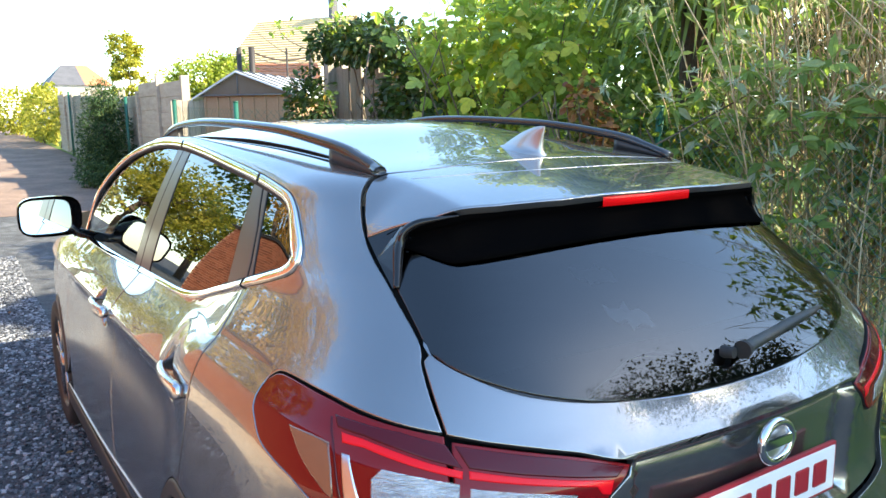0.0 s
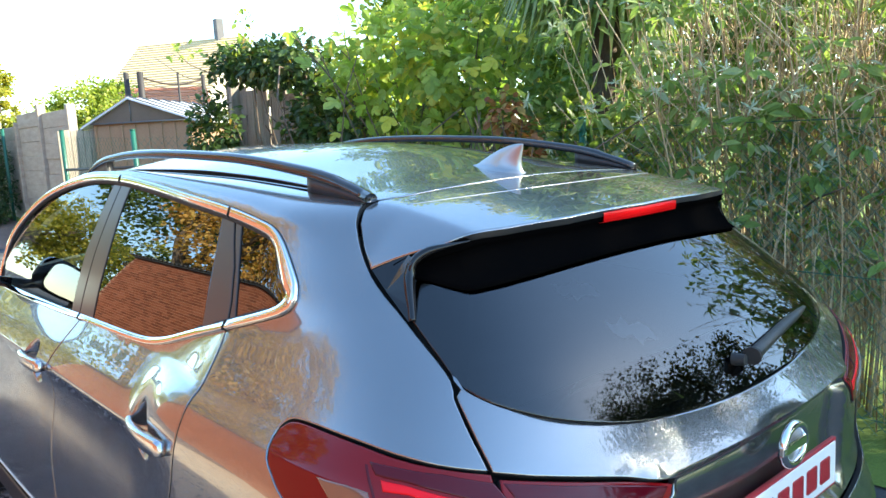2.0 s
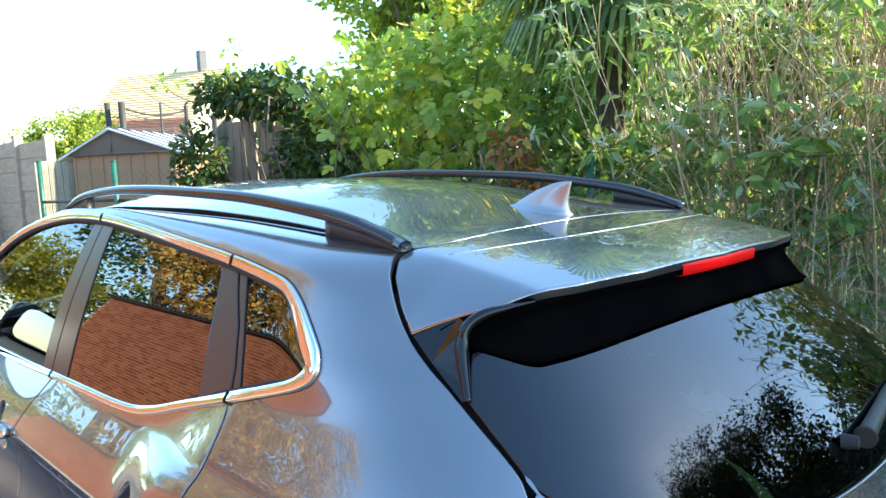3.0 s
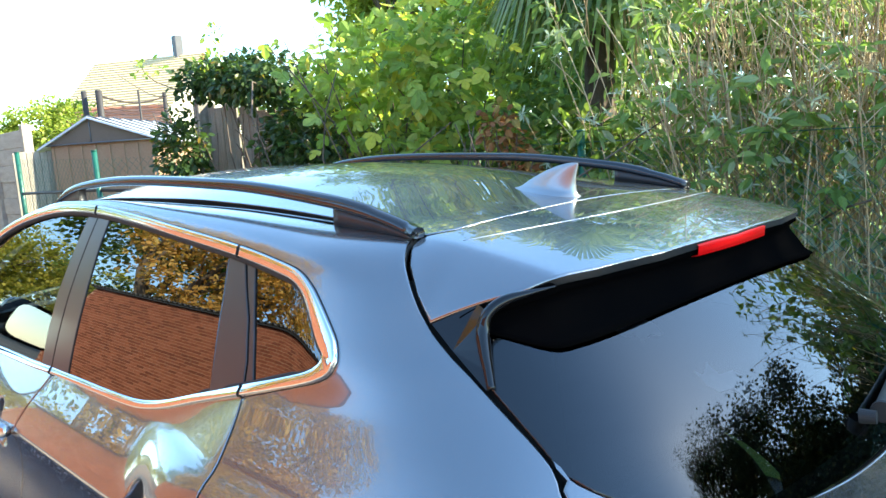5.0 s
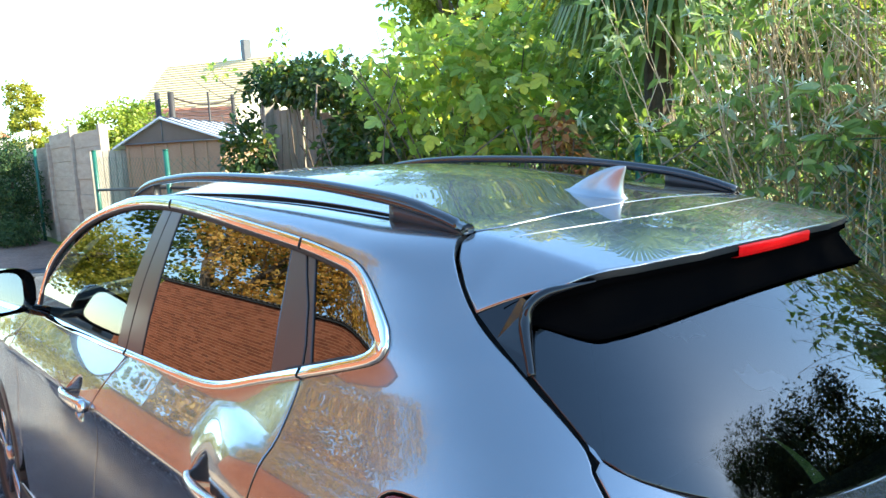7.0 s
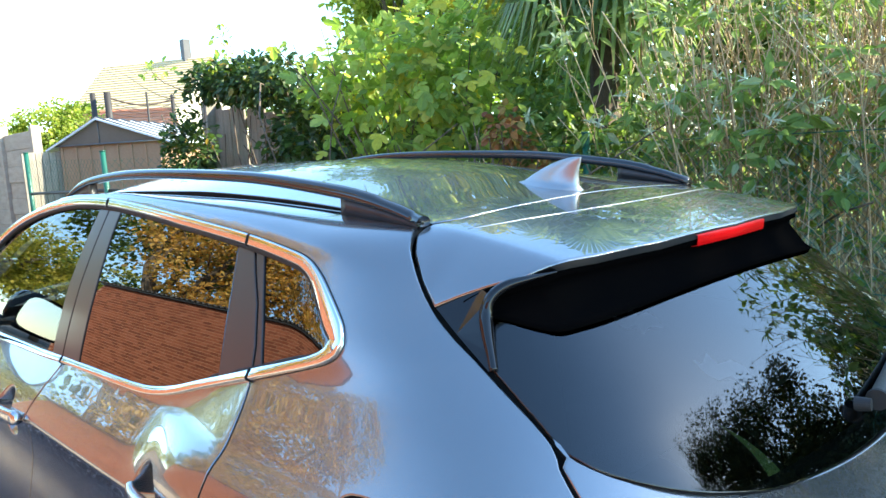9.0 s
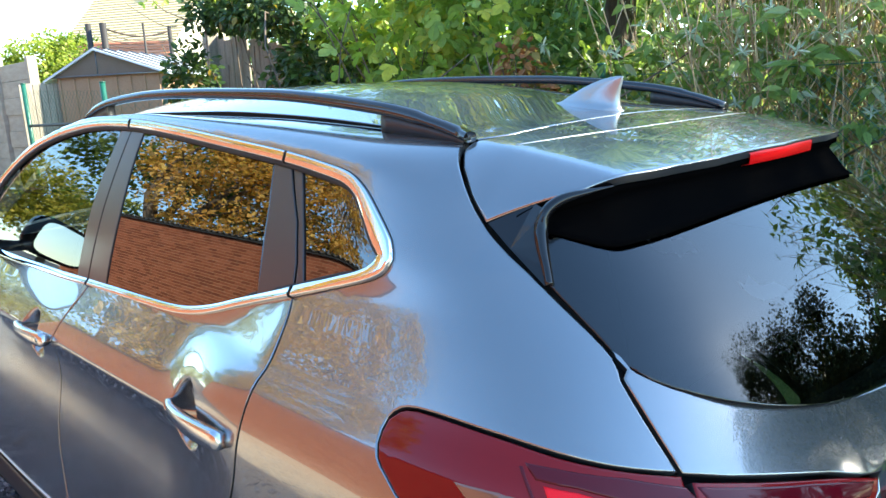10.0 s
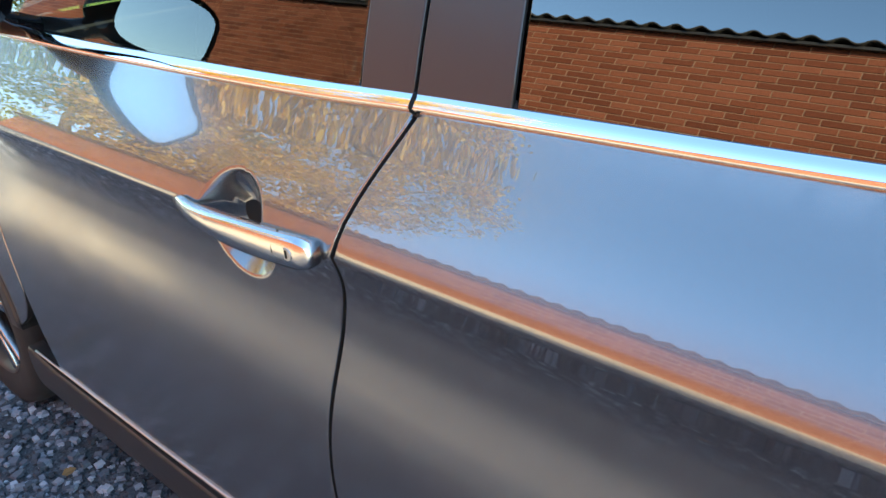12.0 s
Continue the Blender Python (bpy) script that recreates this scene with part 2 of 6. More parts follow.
    for i in dark:
        ob.data.polygons[i].material_index = 1
    return ob


# ---------------------------------------------------------------- the car's surface
def pchip(pts):
    xs, ys = [p[0] for p in pts], [p[1] for p in pts]
    h = [b - a for a, b in zip(xs, xs[1:])]
    d = [(b - a) / k for a, b, k in zip(ys, ys[1:], h)]
    m = [d[0]] + [0.0] * (len(xs) - 2) + [d[-1]]
    for i in range(1, len(xs) - 1):
        if d[i - 1] * d[i] > 0:
            w1, w2 = 2 * h[i] + h[i - 1], h[i] + 2 * h[i - 1]
            m[i] = (w1 + w2) / (w1 / d[i - 1] + w2 / d[i])

    def f(v):
        if v <= xs[0]:
            return ys[0] + m[0] * (v - xs[0])
        if v >= xs[-1]:
            return ys[-1] + m[-1] * (v - xs[-1])
        i = 0
        while v > xs[i + 1]:
            i += 1
        u = (v - xs[i]) / h[i]
        return (1 + 2 * u) * (1 - u) ** 2 * ys[i] + u * (1 - u) ** 2 * h[i] * m[i] + u * u * (3 - 2 * u) * ys[i + 1] + u * u * (u - 1) * h[i] * m[i + 1]
    return f


def ease(a, b, v):
    u = min(max((v - a) / (b - a), 0.0), 1.0)
    return u * u * (3 - 2 * u)


CREASE, Y0, NOSE = 0.945, 0.15, 3.75
upper = pchip([(0.945, 0.884), (0.952, 0.8798), (0.96, 0.8748), (0.978, 0.863), (1.0, 0.8476), (1.02, 0.8322), (1.04, 0.8158), (1.06, 0.799), (1.08, 0.783), (1.1, 0.7686), (1.12, 0.7612), (1.15, 0.7515), (1.2, 0.7375), (1.25, 0.7252), (1.3, 0.7095), (1.35, 0.688), (1.4, 0.664), (1.45, 0.6385), (1.5, 0.611), (1.55, 0.5825), (1.6, 0.552)])
lower = pchip([(0.16, 0.835), (0.2, 0.872), (0.24, 0.888), (0.3, 0.897), (0.36, 0.9), (0.42, 0.898), (0.5, 0.893), (0.6, 0.889), (0.68, 0.883), (0.74, 0.8755), (0.79, 0.8688), (0.83, 0.866), (0.87, 0.8668), (0.91, 0.8725), (0.935, 0.881), (0.945, 0.884)])
rear_line = pchip([(0.15, -0.66), (0.3, -0.74), (0.45, -0.79), (0.6, -0.795), (0.7, -0.765), (0.8, -0.742), (0.88, -0.744), (0.97, -0.75), (1.03, -0.722), (1.06, -0.697), (1.12, -0.65), (1.25, -0.535), (1.35, -0.425), (1.45, -0.3), (1.55, -0.16)])
squareness = pchip([(0.2, 5.0), (0.95, 5.6), (1.1, 6.2), (1.185, 5.6), (1.281, 3.7), (1.363, 2.95), (1.5, 2.6)])


waist = pchip([(-1.0, 1.24), (0.0, 1.24), (0.15, 1.238), (0.25, 1.206), (0.37, 1.164), (0.5, 1.132), (0.69, 1.109), (1.2, 1.099), (4.0, 1.099)])


haunch = pchip([(0.3, 0.9), (0.5, 0.92), (0.66, 0.921), (0.75, 0.9165), (0.82, 0.9105), (0.88, 0.9055), (0.92, 0.902), (0.945, 0.8998), (0.97, 0.8968), (1.0, 0.8908), (1.02, 0.885), (1.04, 0.8772), (1.06, 0.8672), (1.08, 0.8552), (1.1, 0.8402), (1.12, 0.8225)])


def width(y, z):
    w = upper(z) if z > CREASE else lower(z)
    u = min(max((waist(y) + 0.012 - z) / 0.18, 0.0), 1.0)
    u = 1.3 * u * u / (u + 0.3) if u > 0 else 0.0
    w += 0.066 * u * (1.6 - 0.6 * u) * ease(0.945, 1.05, z) * (1 - ease(0.18, 0.62, y))
    if z < 1.12:
        w += (1 - ease(0.16, 0.58, y)) * (haunch(z) - w) * ease(0.16, 0.34, z) * ease(1.12, 1.06, z)
    if y > 2.2:
        w *= max(1 - min((y - 2.2) / (NOSE - 2.2), 1.0) ** 3.4, 0.0) ** (1 / 3.4)
    return w


RING = {}


def rounding(z):
    k = round(z, 5)
    if k not in RING:
        RING[k] = (width(0.0, z), Y0 - rear_line(z), squareness(z))
    return RING[k]


def rear_depth(x, z):
    """How far behind Y0 the rear surface stands at x."""
    w, a, n = rounding(z)
    return (a - 0.2 * x * x) * max(1 - min(abs(x) / w, 1.0) ** n, 0.0) ** (1 / n)


def skin(q, z):
    """The body's surface on the car's left: q runs along the side (y - Y0), and below 0 round the rear corner to the middle."""
    if q >= 0:
        return Vector((-width(Y0 + q, z), Y0 + q, z))
    th = min(-q / 0.8, math.pi / 2)
    c, s = math.cos(th), math.sin(th)
    lo, hi = 0.0, 1.4
    for _ in range(34):
        m = (lo + hi) / 2
        if m * s < rear_depth(m * c, z):
            lo = m
        else:
            hi = m
        if m * c > rounding(z)[0]:
            hi = m
    r = (lo + hi) / 2
    return Vector((-r * c, Y0 - r * s, z))


def from_side(y, z):
    """The (q, z) of a place seen from the side."""
    if y >= Y0:
        return (y - Y0, z)
    lo, hi = -1.2, 0.0
    for _ in range(40):
        m = (lo + hi) / 2
        if skin(m, z).y < y:
            lo = m
        else:
            hi = m
    return ((lo + hi) / 2, z)


def from_rear(x, z):
    """The (q, z) of a place on the left half seen from behind."""
    return (-0.8 * math.atan2(rear_depth(x, z), abs(x)), z)


roof_line = pchip([(-0.47, 1.432), (-0.41, 1.446), (-0.2, 1.487), (-0.035, 1.512), (0.2, 1.537), (0.45, 1.556), (0.9, 1.577), (1.3, 1.58), (1.6, 1.566), (1.8, 1.54), (1.95, 1.51)])
top_chrome = pchip([(-0.6, 1.33), (-0.18, 1.372), (-0.06, 1.412), (0.03, 1.432), (0.1, 1.444), (0.33, 1.478), (0.6, 1.503), (0.92, 1.531), (1.21, 1.549), (1.5, 1.548), (1.78, 1.517), (2.03, 1.452), (2.24, 1.334), (2.36, 1.165), (2.45, 1.0)])
gutter_x = pchip([(-0.3, 0.5), (-0.06, 0.478), (0.2, 0.488), (0.6, 0.497), (1.2, 0.503), (1.6, 0.508), (1.8, 0.52), (2.0, 0.55), (2.2, 0.595), (2.4, 0.65), (2.6, 0.7)])
gutter_z = pchip([(-0.3, 1.44), (-0.06, 1.487), (0.2, 1.51), (0.6, 1.536), (1.2, 1.55), (1.6, 1.538), (1.8, 1.505), (2.0, 1.43), (2.2, 1.325), (2.4, 1.2), (2.6, 1.08)])


def roof_top(x, y):
    c = ease(0.05, 0.6, y) * ease(1.85, 1.45, y)
    return Vector((x, y, roof_line(y) + 0.036 * c - (0.11 + 0.13 * c) * x * x))


def roof_skin(x, y):
    f = ease(-0.03, -0.17, y)
    return Vector((x, y, roof_line(y) - 0.11 * x * x - (0.4 + 1.8 * f) * max(abs(x) - 0.447, 0.0) ** 2 - 0.27 * f * max(abs(x) - 0.472, 0.0)))


def shell(q, v):
    """skin() carried on over the top of the doors to the roof gutter: v is z up to the door tops."""
    base = skin(q, min(v, 1.6))
    top = top_chrome(base.y)
    if v <= top:
        return base
    p = skin(q, top)
    y = p.y
    p1 = skin(q, top - 0.02)
    u = min((v - top) / 0.12, 1.25)
    g = Vector((-gutter_x(y), y, gutter_z(y)))
    t0 = (p - p1).normalized() * (g - p).length * 1.0
    t1 = Vector((1.0, 0, 0.16)).normalized() * (g - p).length * 0.95
    return (1 + 2 * u) * (1 - u) ** 2 * p + u * (1 - u) ** 2 * t0 + u * u * (3 - 2 * u) * g + u * u * (u - 1) * t1


def at_edge(x, y):
    """The (q, v) of shell() over the place (x, y) seen from above."""
    lo, hi = 1.25, top_chrome(y) + 0.12
    q = 0.0
    for _ in range(22):
        v = (lo + hi) / 2
        q = from_side(y, min(v, top_chrome(y)))[0]
        if abs(shell(q, v).x) > x:
            lo = v
        else:
            hi = v
    return (q, v)


def flip(fn):
    return lambda u, v: Vector((-1, 1, 1)) * fn(u, v)


def S(*pts):
    return [from_side(y, z) for y, z in pts]


def R(*pts):
    return [from_rear(x, z) for x, z in pts]


REAR_AXLE, FRONT_AXLE, AXLE_Z = 0.185, 2.86, 0.345


def arc(cy, r, a0, a1, n=14, k=1.27):
    return [(cy + (k if cy < 1 else 1.1) * r * math.cos(radians(a0 + (a1 - a0) * i / n)), AXLE_Z + r * math.sin(radians(a0 + (a1 - a0) * i / n))) for i in range(n + 1)]


# ---------------------------------------------------------------- the car
car = tagged(new("car"), "dark metallic grey compact crossover parked on the gravel", "car")

BELT = [(2.34, 1.08), (2.0, 1.078), (1.7, 1.08), (1.4, 1.084), (1.208, 1.09), (1.0, 1.094), (0.8, 1.098), (0.69, 1.102), (0.6, 1.11), (0.5, 1.129), (0.37, 1.164), (0.19, 1.211)]
DLO_TAIL = [(0.19, 1.211), (0.048, 1.249), (-0.03, 1.272), (-0.056, 1.288), (-0.062, 1.306), (-0.05, 1.328), (-0.034, 1.345), (0.027, 1.395), (0.06, 1.418), (0.1, 1.437), (0.16, 1.449), (0.33, 1.471), (0.6, 1.496), (0.92, 1.524), (1.21, 1.542), (1.5, 1.541), (1.78, 1.51), (2.03, 1.445), (2.24, 1.325), (2.345, 1.18), (2.34, 1.08)]
B_CUT = [(1.206, 1.088), (1.232, 1.03), (1.25, 0.98), (1.254, 0.944), (1.258, 0.894), (1.3, 0.73), (1.315, 0.62), (1.31, 0.52), (1.29, 0.42), (1.27, 0.36)]
R_CUT = [(0.19, 1.211), (0.175, 1.185), (0.1665, 1.152), (0.1635, 1.115), (0.165, 1.07), (0.171, 1.02), (0.182, 0.96), (0.2, 0.885), (0.24, 0.8), (0.285, 0.715)]


BOWL_R = 0.074


def bowl(y, z, cy, cz):
    """The hollow behind a door handle."""
    u, v = (y - cy) / BOWL_R, (z - cz) / BOWL_R
    r = u * u + v * v
    return 0.05 * (1 - r) ** 1.15 if r < 1 else 0.0


def door_skin(cy, cz):
    def fn(q, z):
        p = skin(q, z)
        return p + Vector((bowl(p.y, z, cy, cz), 0, 0))
    return fn


def bowl_points(cy, cz):
    return [(cy - Y0 + BOWL_R * r * math.cos(2 * math.pi * (k + 0.5 * (i % 2)) / 60), cz + BOWL_R * r * math.sin(2 * math.pi * (k + 0.5 * (i % 2)) / 60)) for i, r in enumerate((0.2, 0.4, 0.58, 0.74, 0.87, 0.96, 1.05, 1.16)) for k in range(60)]


def inset(pts, dy=0.0, dz=0.0):
    return [(y + dy, z + dz) for y, z in pts]


F_BOWL, R_BOWL = (1.455, 0.925), (0.425, 0.952)
G = 0.0028
for s, m in ((-1, lambda f: f), (1, flip)):
    # doors
    f_out = S(*spline(inset(BELT[:5], 0, 0.003), 0.04)) + S(*spline(inset(B_CUT, G, 0), 0.03))[1:] + S((1.35, 0.357), (2.2, 0.352)) + S(*spline([(2.27, 0.36), (2.35, 0.5), (2.40, 0.7), (2.415, 0.9), (2.40, 1.086)], 0.04))
    front_door = panel("front_door", f_out, m(door_skin(*F_BOWL)), 0.026, paint, car, extra=bowl_points(*F_BOWL), label="dark metallic grey front door")
    r_out = S(*spline(inset(BELT[4:], 0, 0.003), 0.03)) + S(*spline(inset(R_CUT, G, 0), 0.02))[1:] + S(*arc(REAR_AXLE, 0.374, 78, 8, 16)) + S((0.68, 0.368), (0.8, 0.362), (1.2, 0.357)) + S(*spline(inset(B_CUT[::-1], -G, 0), 0.03))
    rear_door = panel("rear_door", r_out, m(door_skin(*R_BOWL)), 0.026, paint, car, extra=bowl_points(*R_BOWL), label="dark metallic grey rear door")
    # rear wing with pillar and roof edge, in one pressing
    wing = S(*spline(inset(R_CUT[::-1], -G, 0), 0.02)) + S(*spline(DLO_TAIL[:-3], 0.02))[1:] + [(2.24 - Y0 - 0.005, 1.44), (2.03 - Y0, 1.452 + 0.11), (1.78 - Y0, 1.517 + 0.118)] + [(y - Y0, top_chrome(y) + 0.119) for y in (1.6, 1.4, 1.2, 1.0, 0.8, 0.6, 0.4, 0.3, 0.2, 0.16)] + [(from_side(y, top_chrome(y))[0], top_chrome(y) + 0.119) for y in (0.12, 0.08, 0.04, 0.0, -0.03)]
    wing += [at_edge(x + 0.006, y) for x, y in ((0.478, -0.05), (0.5, -0.056), (0.516, -0.064), (0.536, -0.08), (0.553, -0.097), (0.566, -0.117), (0.578, -0.138), (0.589, -0.162))]
    wing += R(*spline([(-0.602, 1.355), (-0.61, 1.32), (-0.615, 1.279), (-0.631, 1.2), (-0.645, 1.176), (-0.657, 1.131), (-0.6625, 1.081)], 0.02))
    tail_top = [(-0.664, 1.079), (-0.723, 1.093)]
    wing += R(*tail_top) + S(*spline([(-0.46, 1.104), (-0.383, 1.117), (-0.293, 1.124), (-0.225, 1.124), (-0.195, 1.118), (-0.179, 1.105), (-0.18, 1.09), (-0.195, 1.06), (-0.222, 1.042), (-0.267, 1.015), (-0.331, 0.998), (-0.385, 0.985), (-0.44, 0.955)], 0.02))
    wing += S((-0.45, 0.93), (-0.40, 0.80), (-0.33, 0.68), (-0.28, 0.55))
    wing += S(*arc(REAR_AXLE, 0.374, 152, 80, 16))
    panel("rear_wing", wing, m(shell), 0.024, paint, car, label="dark metallic grey rear wing and pillar")
    # front wing
    fw = S(*spline([(2.405, 1.086), (2.42, 0.9), (2.405, 0.7), (2.37, 0.53), (2.4, 0.45)], 0.04)) + S(*arc(FRONT_AXLE, 0.374, 170, 12, 24)) + S((3.4, 0.6), (3.45, 0.8), (3.3, 0.92), (3.0, 1.0), (2.7, 1.05), (2.5, 1.08))
    panel("front_wing", fw, m(skin), 0.03, paint, car)
    # sill and wheel arch cladding
    sill = S((0.68, 0.36), (1.3, 0.352), (2.3, 0.346), (2.44, 0.36), (2.48, 0.22), (2.4, 0.19), (1.3, 0.19), (0.75, 0.19), (0.66, 0.24))
    panel("sill_cladding", sill, m(lambda q, z: skin(q, z) + Vector((-0.009, 0, 0))), 0.03, trim_black, car, depth=0.04, rim=0.006, sink=0.006, label="dark grained plastic sill strip")
    # satin bead added in place of the sky highlight on the door's lower edge
    line = [m(skin)(y - Y0, z) + Vector((s * 0.0015, 0, 0)) for y, z in spline([(2.4, 0.362), (1.9, 0.366), (1.5, 0.378), (1.1, 0.405), (0.76, 0.432), (0.62, 0.45)], 0.04)]
    sv, sf = tube(line, 0.0028, 8)
    mesh_ob("sill_line", sv, sf, satin, car, label="thin satin bead added for the highlight above the sill")
    for axle, a1, a2, nm in ((REAR_AXLE, 162, 8, "rear_arch_cladding"), (FRONT_AXLE, 172, 8, "front_arch_cladding")):
        ring = S(*arc(axle, 0.371, a1, a2, 22)) + S(*arc(axle, 0.325, a2, a1, 22))
        panel(nm, ring, m(lambda q, z: skin(q, z) + Vector((-0.006, 0, 0))), 0.03, trim_black, car, depth=0.05, sink=0.006, rim=0.008)
    # chrome round the side windows, as a band that stands proud
    loop = [Vector(p) for p in spline(BELT[:-1] + DLO_TAIL, 0.02)]
    cen = Vector((1.1, 1.3))
    ring_v, ring_f, ring_n = [], [], []
    n = len(loop) - 1
    inward = []
    for i in range(n):
        a, c, e = loop[i - 1], loop[i], loop[(i + 1) % n]
        d = (e - a).normalized()
        nn = Vector((d.y, -d.x))
        if nn.dot(cen - c) < 0 and not (c.y < 1.2 and c.x > 0.3):
            nn = -nn
        if c.y < 1.2 and c.x > 0.3:
            nn = Vector((0, 1)) if abs(d.y) < 0.4 else nn
        inward.append(nn)
    for i in range(n):
        c = loop[i]
        reach = 6 if c.x < 0.6 else 2
        nn = sum((inward[(i + k) % n] for k in range(-reach, reach + 1)), Vector((0, 0))).normalized()
        tail = 1 - ease(-0.06, 0.09, c.x)
        wband = 0.021 - 0.001 * ease(1.25, 1.2, c.y) * ease(0.1, 0.3, c.x) + 0.014 * tail * (1 - ease(1.40, 1.44, c.y)) * ease(1.255, 1.29, c.y)
        for k, (off, lift) in enumerate(((0.0, -0.003), (0.02, 0.008), (0.08, 0.0098), (0.2, 0.0104), (0.88, 0.0075), (0.96, 0.0055), (1.0, -0.008))):
            y, z = c + nn * (off * wband)
            qq, zz = from_side(y, z)
            p, nrm = skin(qq, zz), (skin(qq + 0.002, zz) - skin(qq - 0.002, zz)).cross(skin(qq, zz + 0.002) - skin(qq, zz - 0.002)).normalized()
            if nrm.x > 0:
                nrm = -nrm
            p = p + nrm * lift
            ring_v.append(p if s < 0 else Vector((-p.x, p.y, p.z)))
    for i in range(n):
        for k in range(6):
            a = i * 7 + k
            e = ((i + 1) % n) * 7 + k
            ring_f.append((a, a + 1, e + 1, e) if s > 0 else (a, e, e + 1, a + 1))
    bead = [ring_v[i * 7] for i in range(n)] + [ring_v[0]]
    sv, sf = tube(bead, 0.0032, 6, caps=False)
    mesh_ob("window_seal", sv, sf, rubber, car)
    trim = mesh_ob("window_trim", ring_v, ring_f, chrome, car, label="chrome trim round the side windows")
    inner_bead = [ring_v[i * 7 + 6] + Vector((s * 0.004, 0, 0.002 if loop[i].y < 1.25 else 0.0)) for i in range(n)]
    sv, sf = tube(inner_bead + [inner_bead[0]], 0.0062, 6, caps=False)
    mesh_ob("glass_seal", sv, sf, rubber, car)
    # dark joints where the trim passes from door to door
    for jy, top in ((1.205, False), (0.19, False), (1.2, True), (0.335, True)):
        i = min((i for i in range(n) if (loop[i].y > 1.4) == top), key=lambda i: abs(loop[i].x - jy))
        sv, sf = tube([ring_v[i * 7 + k] + Vector((s * 0.001, 0, 0)) for k in range(7)], 0.0022, 6)
        mesh_ob("trim_joint", sv, sf, gap_dark, trim)

    def below(p, d=0.012):
        def fn(q, z):
            k = z - 1.33
            g = 0.697 - 0.445 * k - 0.29 * k * k - d
            if q >= 0:
                return Vector((-g, Y0 + q, z))
            v = p(q, z)
            return Vector((v.x * (g / width(0.0, z)), v.y, z))
        return fn

    # glass: front door, rear door, quarter; black pillar films between
    fg = S(*spline([(1.30, 1.097), (1.6, 1.093), (2.0, 1.091), (2.27, 1.092)], 0.05)) + S(*spline([(2.305, 1.18), (2.215, 1.315), (2.01, 1.428), (1.775, 1.49), (1.5, 1.521), (1.27, 1.522)], 0.03)) + S((1.3, 1.3))
    panel("front_window", fg, m(below(skin)), 0.04, clear_glass, car, depth=0.004, label="clear front door window")
    rg = S(*spline([(1.075, 1.105), (0.8, 1.109), (0.69, 1.113), (0.6, 1.122), (0.5, 1.143), (0.325, 1.193)], 0.04)) + S((0.335, 1.25), (0.36, 1.36), (0.395, 1.459)) + S(*spline([(0.6, 1.477), (0.92, 1.505), (1.1, 1.517)], 0.04)) + S((1.1, 1.45), (1.085, 1.3))
    panel("rear_window_side", rg, m(below(skin)), 0.04, privacy, car, depth=0.004, label="dark privacy glass in the rear door")
    qg = S((0.239, 1.38), (0.201, 1.31), (0.166, 1.23)) + S(*spline([(0.163, 1.219), (0.05, 1.253), (-0.012, 1.272)], 0.03)) + S(*spline([(-0.028, 1.305), (0.0, 1.345), (0.05, 1.385), (0.08, 1.405), (0.12, 1.421), (0.2, 1.436), (0.277, 1.446)], 0.02))
    panel("quarter_window", qg, m(below(skin)), 0.03, privacy, car, depth=0.004, label="dark privacy quarter glass")
    b1 = S((1.295, 1.097), (1.30, 1.3), (1.265, 1.522), (1.195, 1.522), (1.212, 1.3), (1.212, 1.096))
    b2 = S((1.207, 1.096), (1.207, 1.3), (1.19, 1.522), (1.104, 1.517), (1.104, 1.45), (1.089, 1.3), (1.079, 1.105))
    panel("pillar_cover", b1, m(below(skin, 0.009)), 0.04, pillar_grey, car, depth=0.006)
    panel("pillar_cover", b2, m(below(skin, 0.009)), 0.04, pillar_grey, car, depth=0.006)
    c1 = S((0.321, 1.18), (0.331, 1.25), (0.356, 1.36), (0.391, 1.459), (0.324, 1.452), (0.288, 1.4), (0.245, 1.343), (0.212, 1.27), (0.2, 1.208))
    c2 = S((0.195, 1.208), (0.207, 1.27), (0.24, 1.343), (0.283, 1.4), (0.318, 1.451), (0.281, 1.446), (0.243, 1.38), (0.205, 1.31), (0.17, 1.23), (0.166, 1.217))
    panel("pillar_cover", c1, m(below(skin, 0.009)), 0.04, pillar_grey, car, depth=0.006)
    panel("pillar_cover", c2, m(below(skin, 0.01)), 0.04, pillar_grey, car, depth=0.006)

    # door handles
    for door, y0, y1, z0 in ((front_door, 1.275, 1.572, 0.945), (rear_door, 0.222, 0.505, 0.967)):
        hv, hf = [], []
        N = 16
        for i in range(N + 1):
            u = i / N
            y = y0 + (y1 - y0) * u
            z = z0 - 0.004 * u
            out_by = 0.02 + 0.012 * math.sin(math.pi * u) ** 0.8 - 0.006 * ease(0.8, 1.0, u)
            hh = 0.0205 * (1 - 0.4 * ease(0.3, 0.95, u)) * (0.75 + 0.25 * ease(0, 0.05, u)) * (1 - 0.45 * ease(0.93, 1.0, u))
            th = 0.012 * (1 - 0.4 * ease(0.6, 1.0, u))
            x = -(width(y, z) + out_by - 0.012)
            for k in range(12):
                a = 2 * math.pi * k / 12
                ca, sa2 = math.cos(a), math.sin(a)
                px = x + th * math.copysign(abs(ca) ** 0.4, ca)
                pz = z + hh * math.copysign(abs(sa2) ** 0.55, sa2)
                hv.append((px if s < 0 else -px, y, pz))
        for i in range(N):
            for k in range(12):
                a, c = i * 12 + k, i * 12 + (k + 1) % 12
                hf.append((a, c, c + 12, a + 12) if s > 0 else (a, a + 12, c + 12, c))
        hf += [tuple(range(12)), tuple(N * 12 + k for k in range(12))[::-1]]
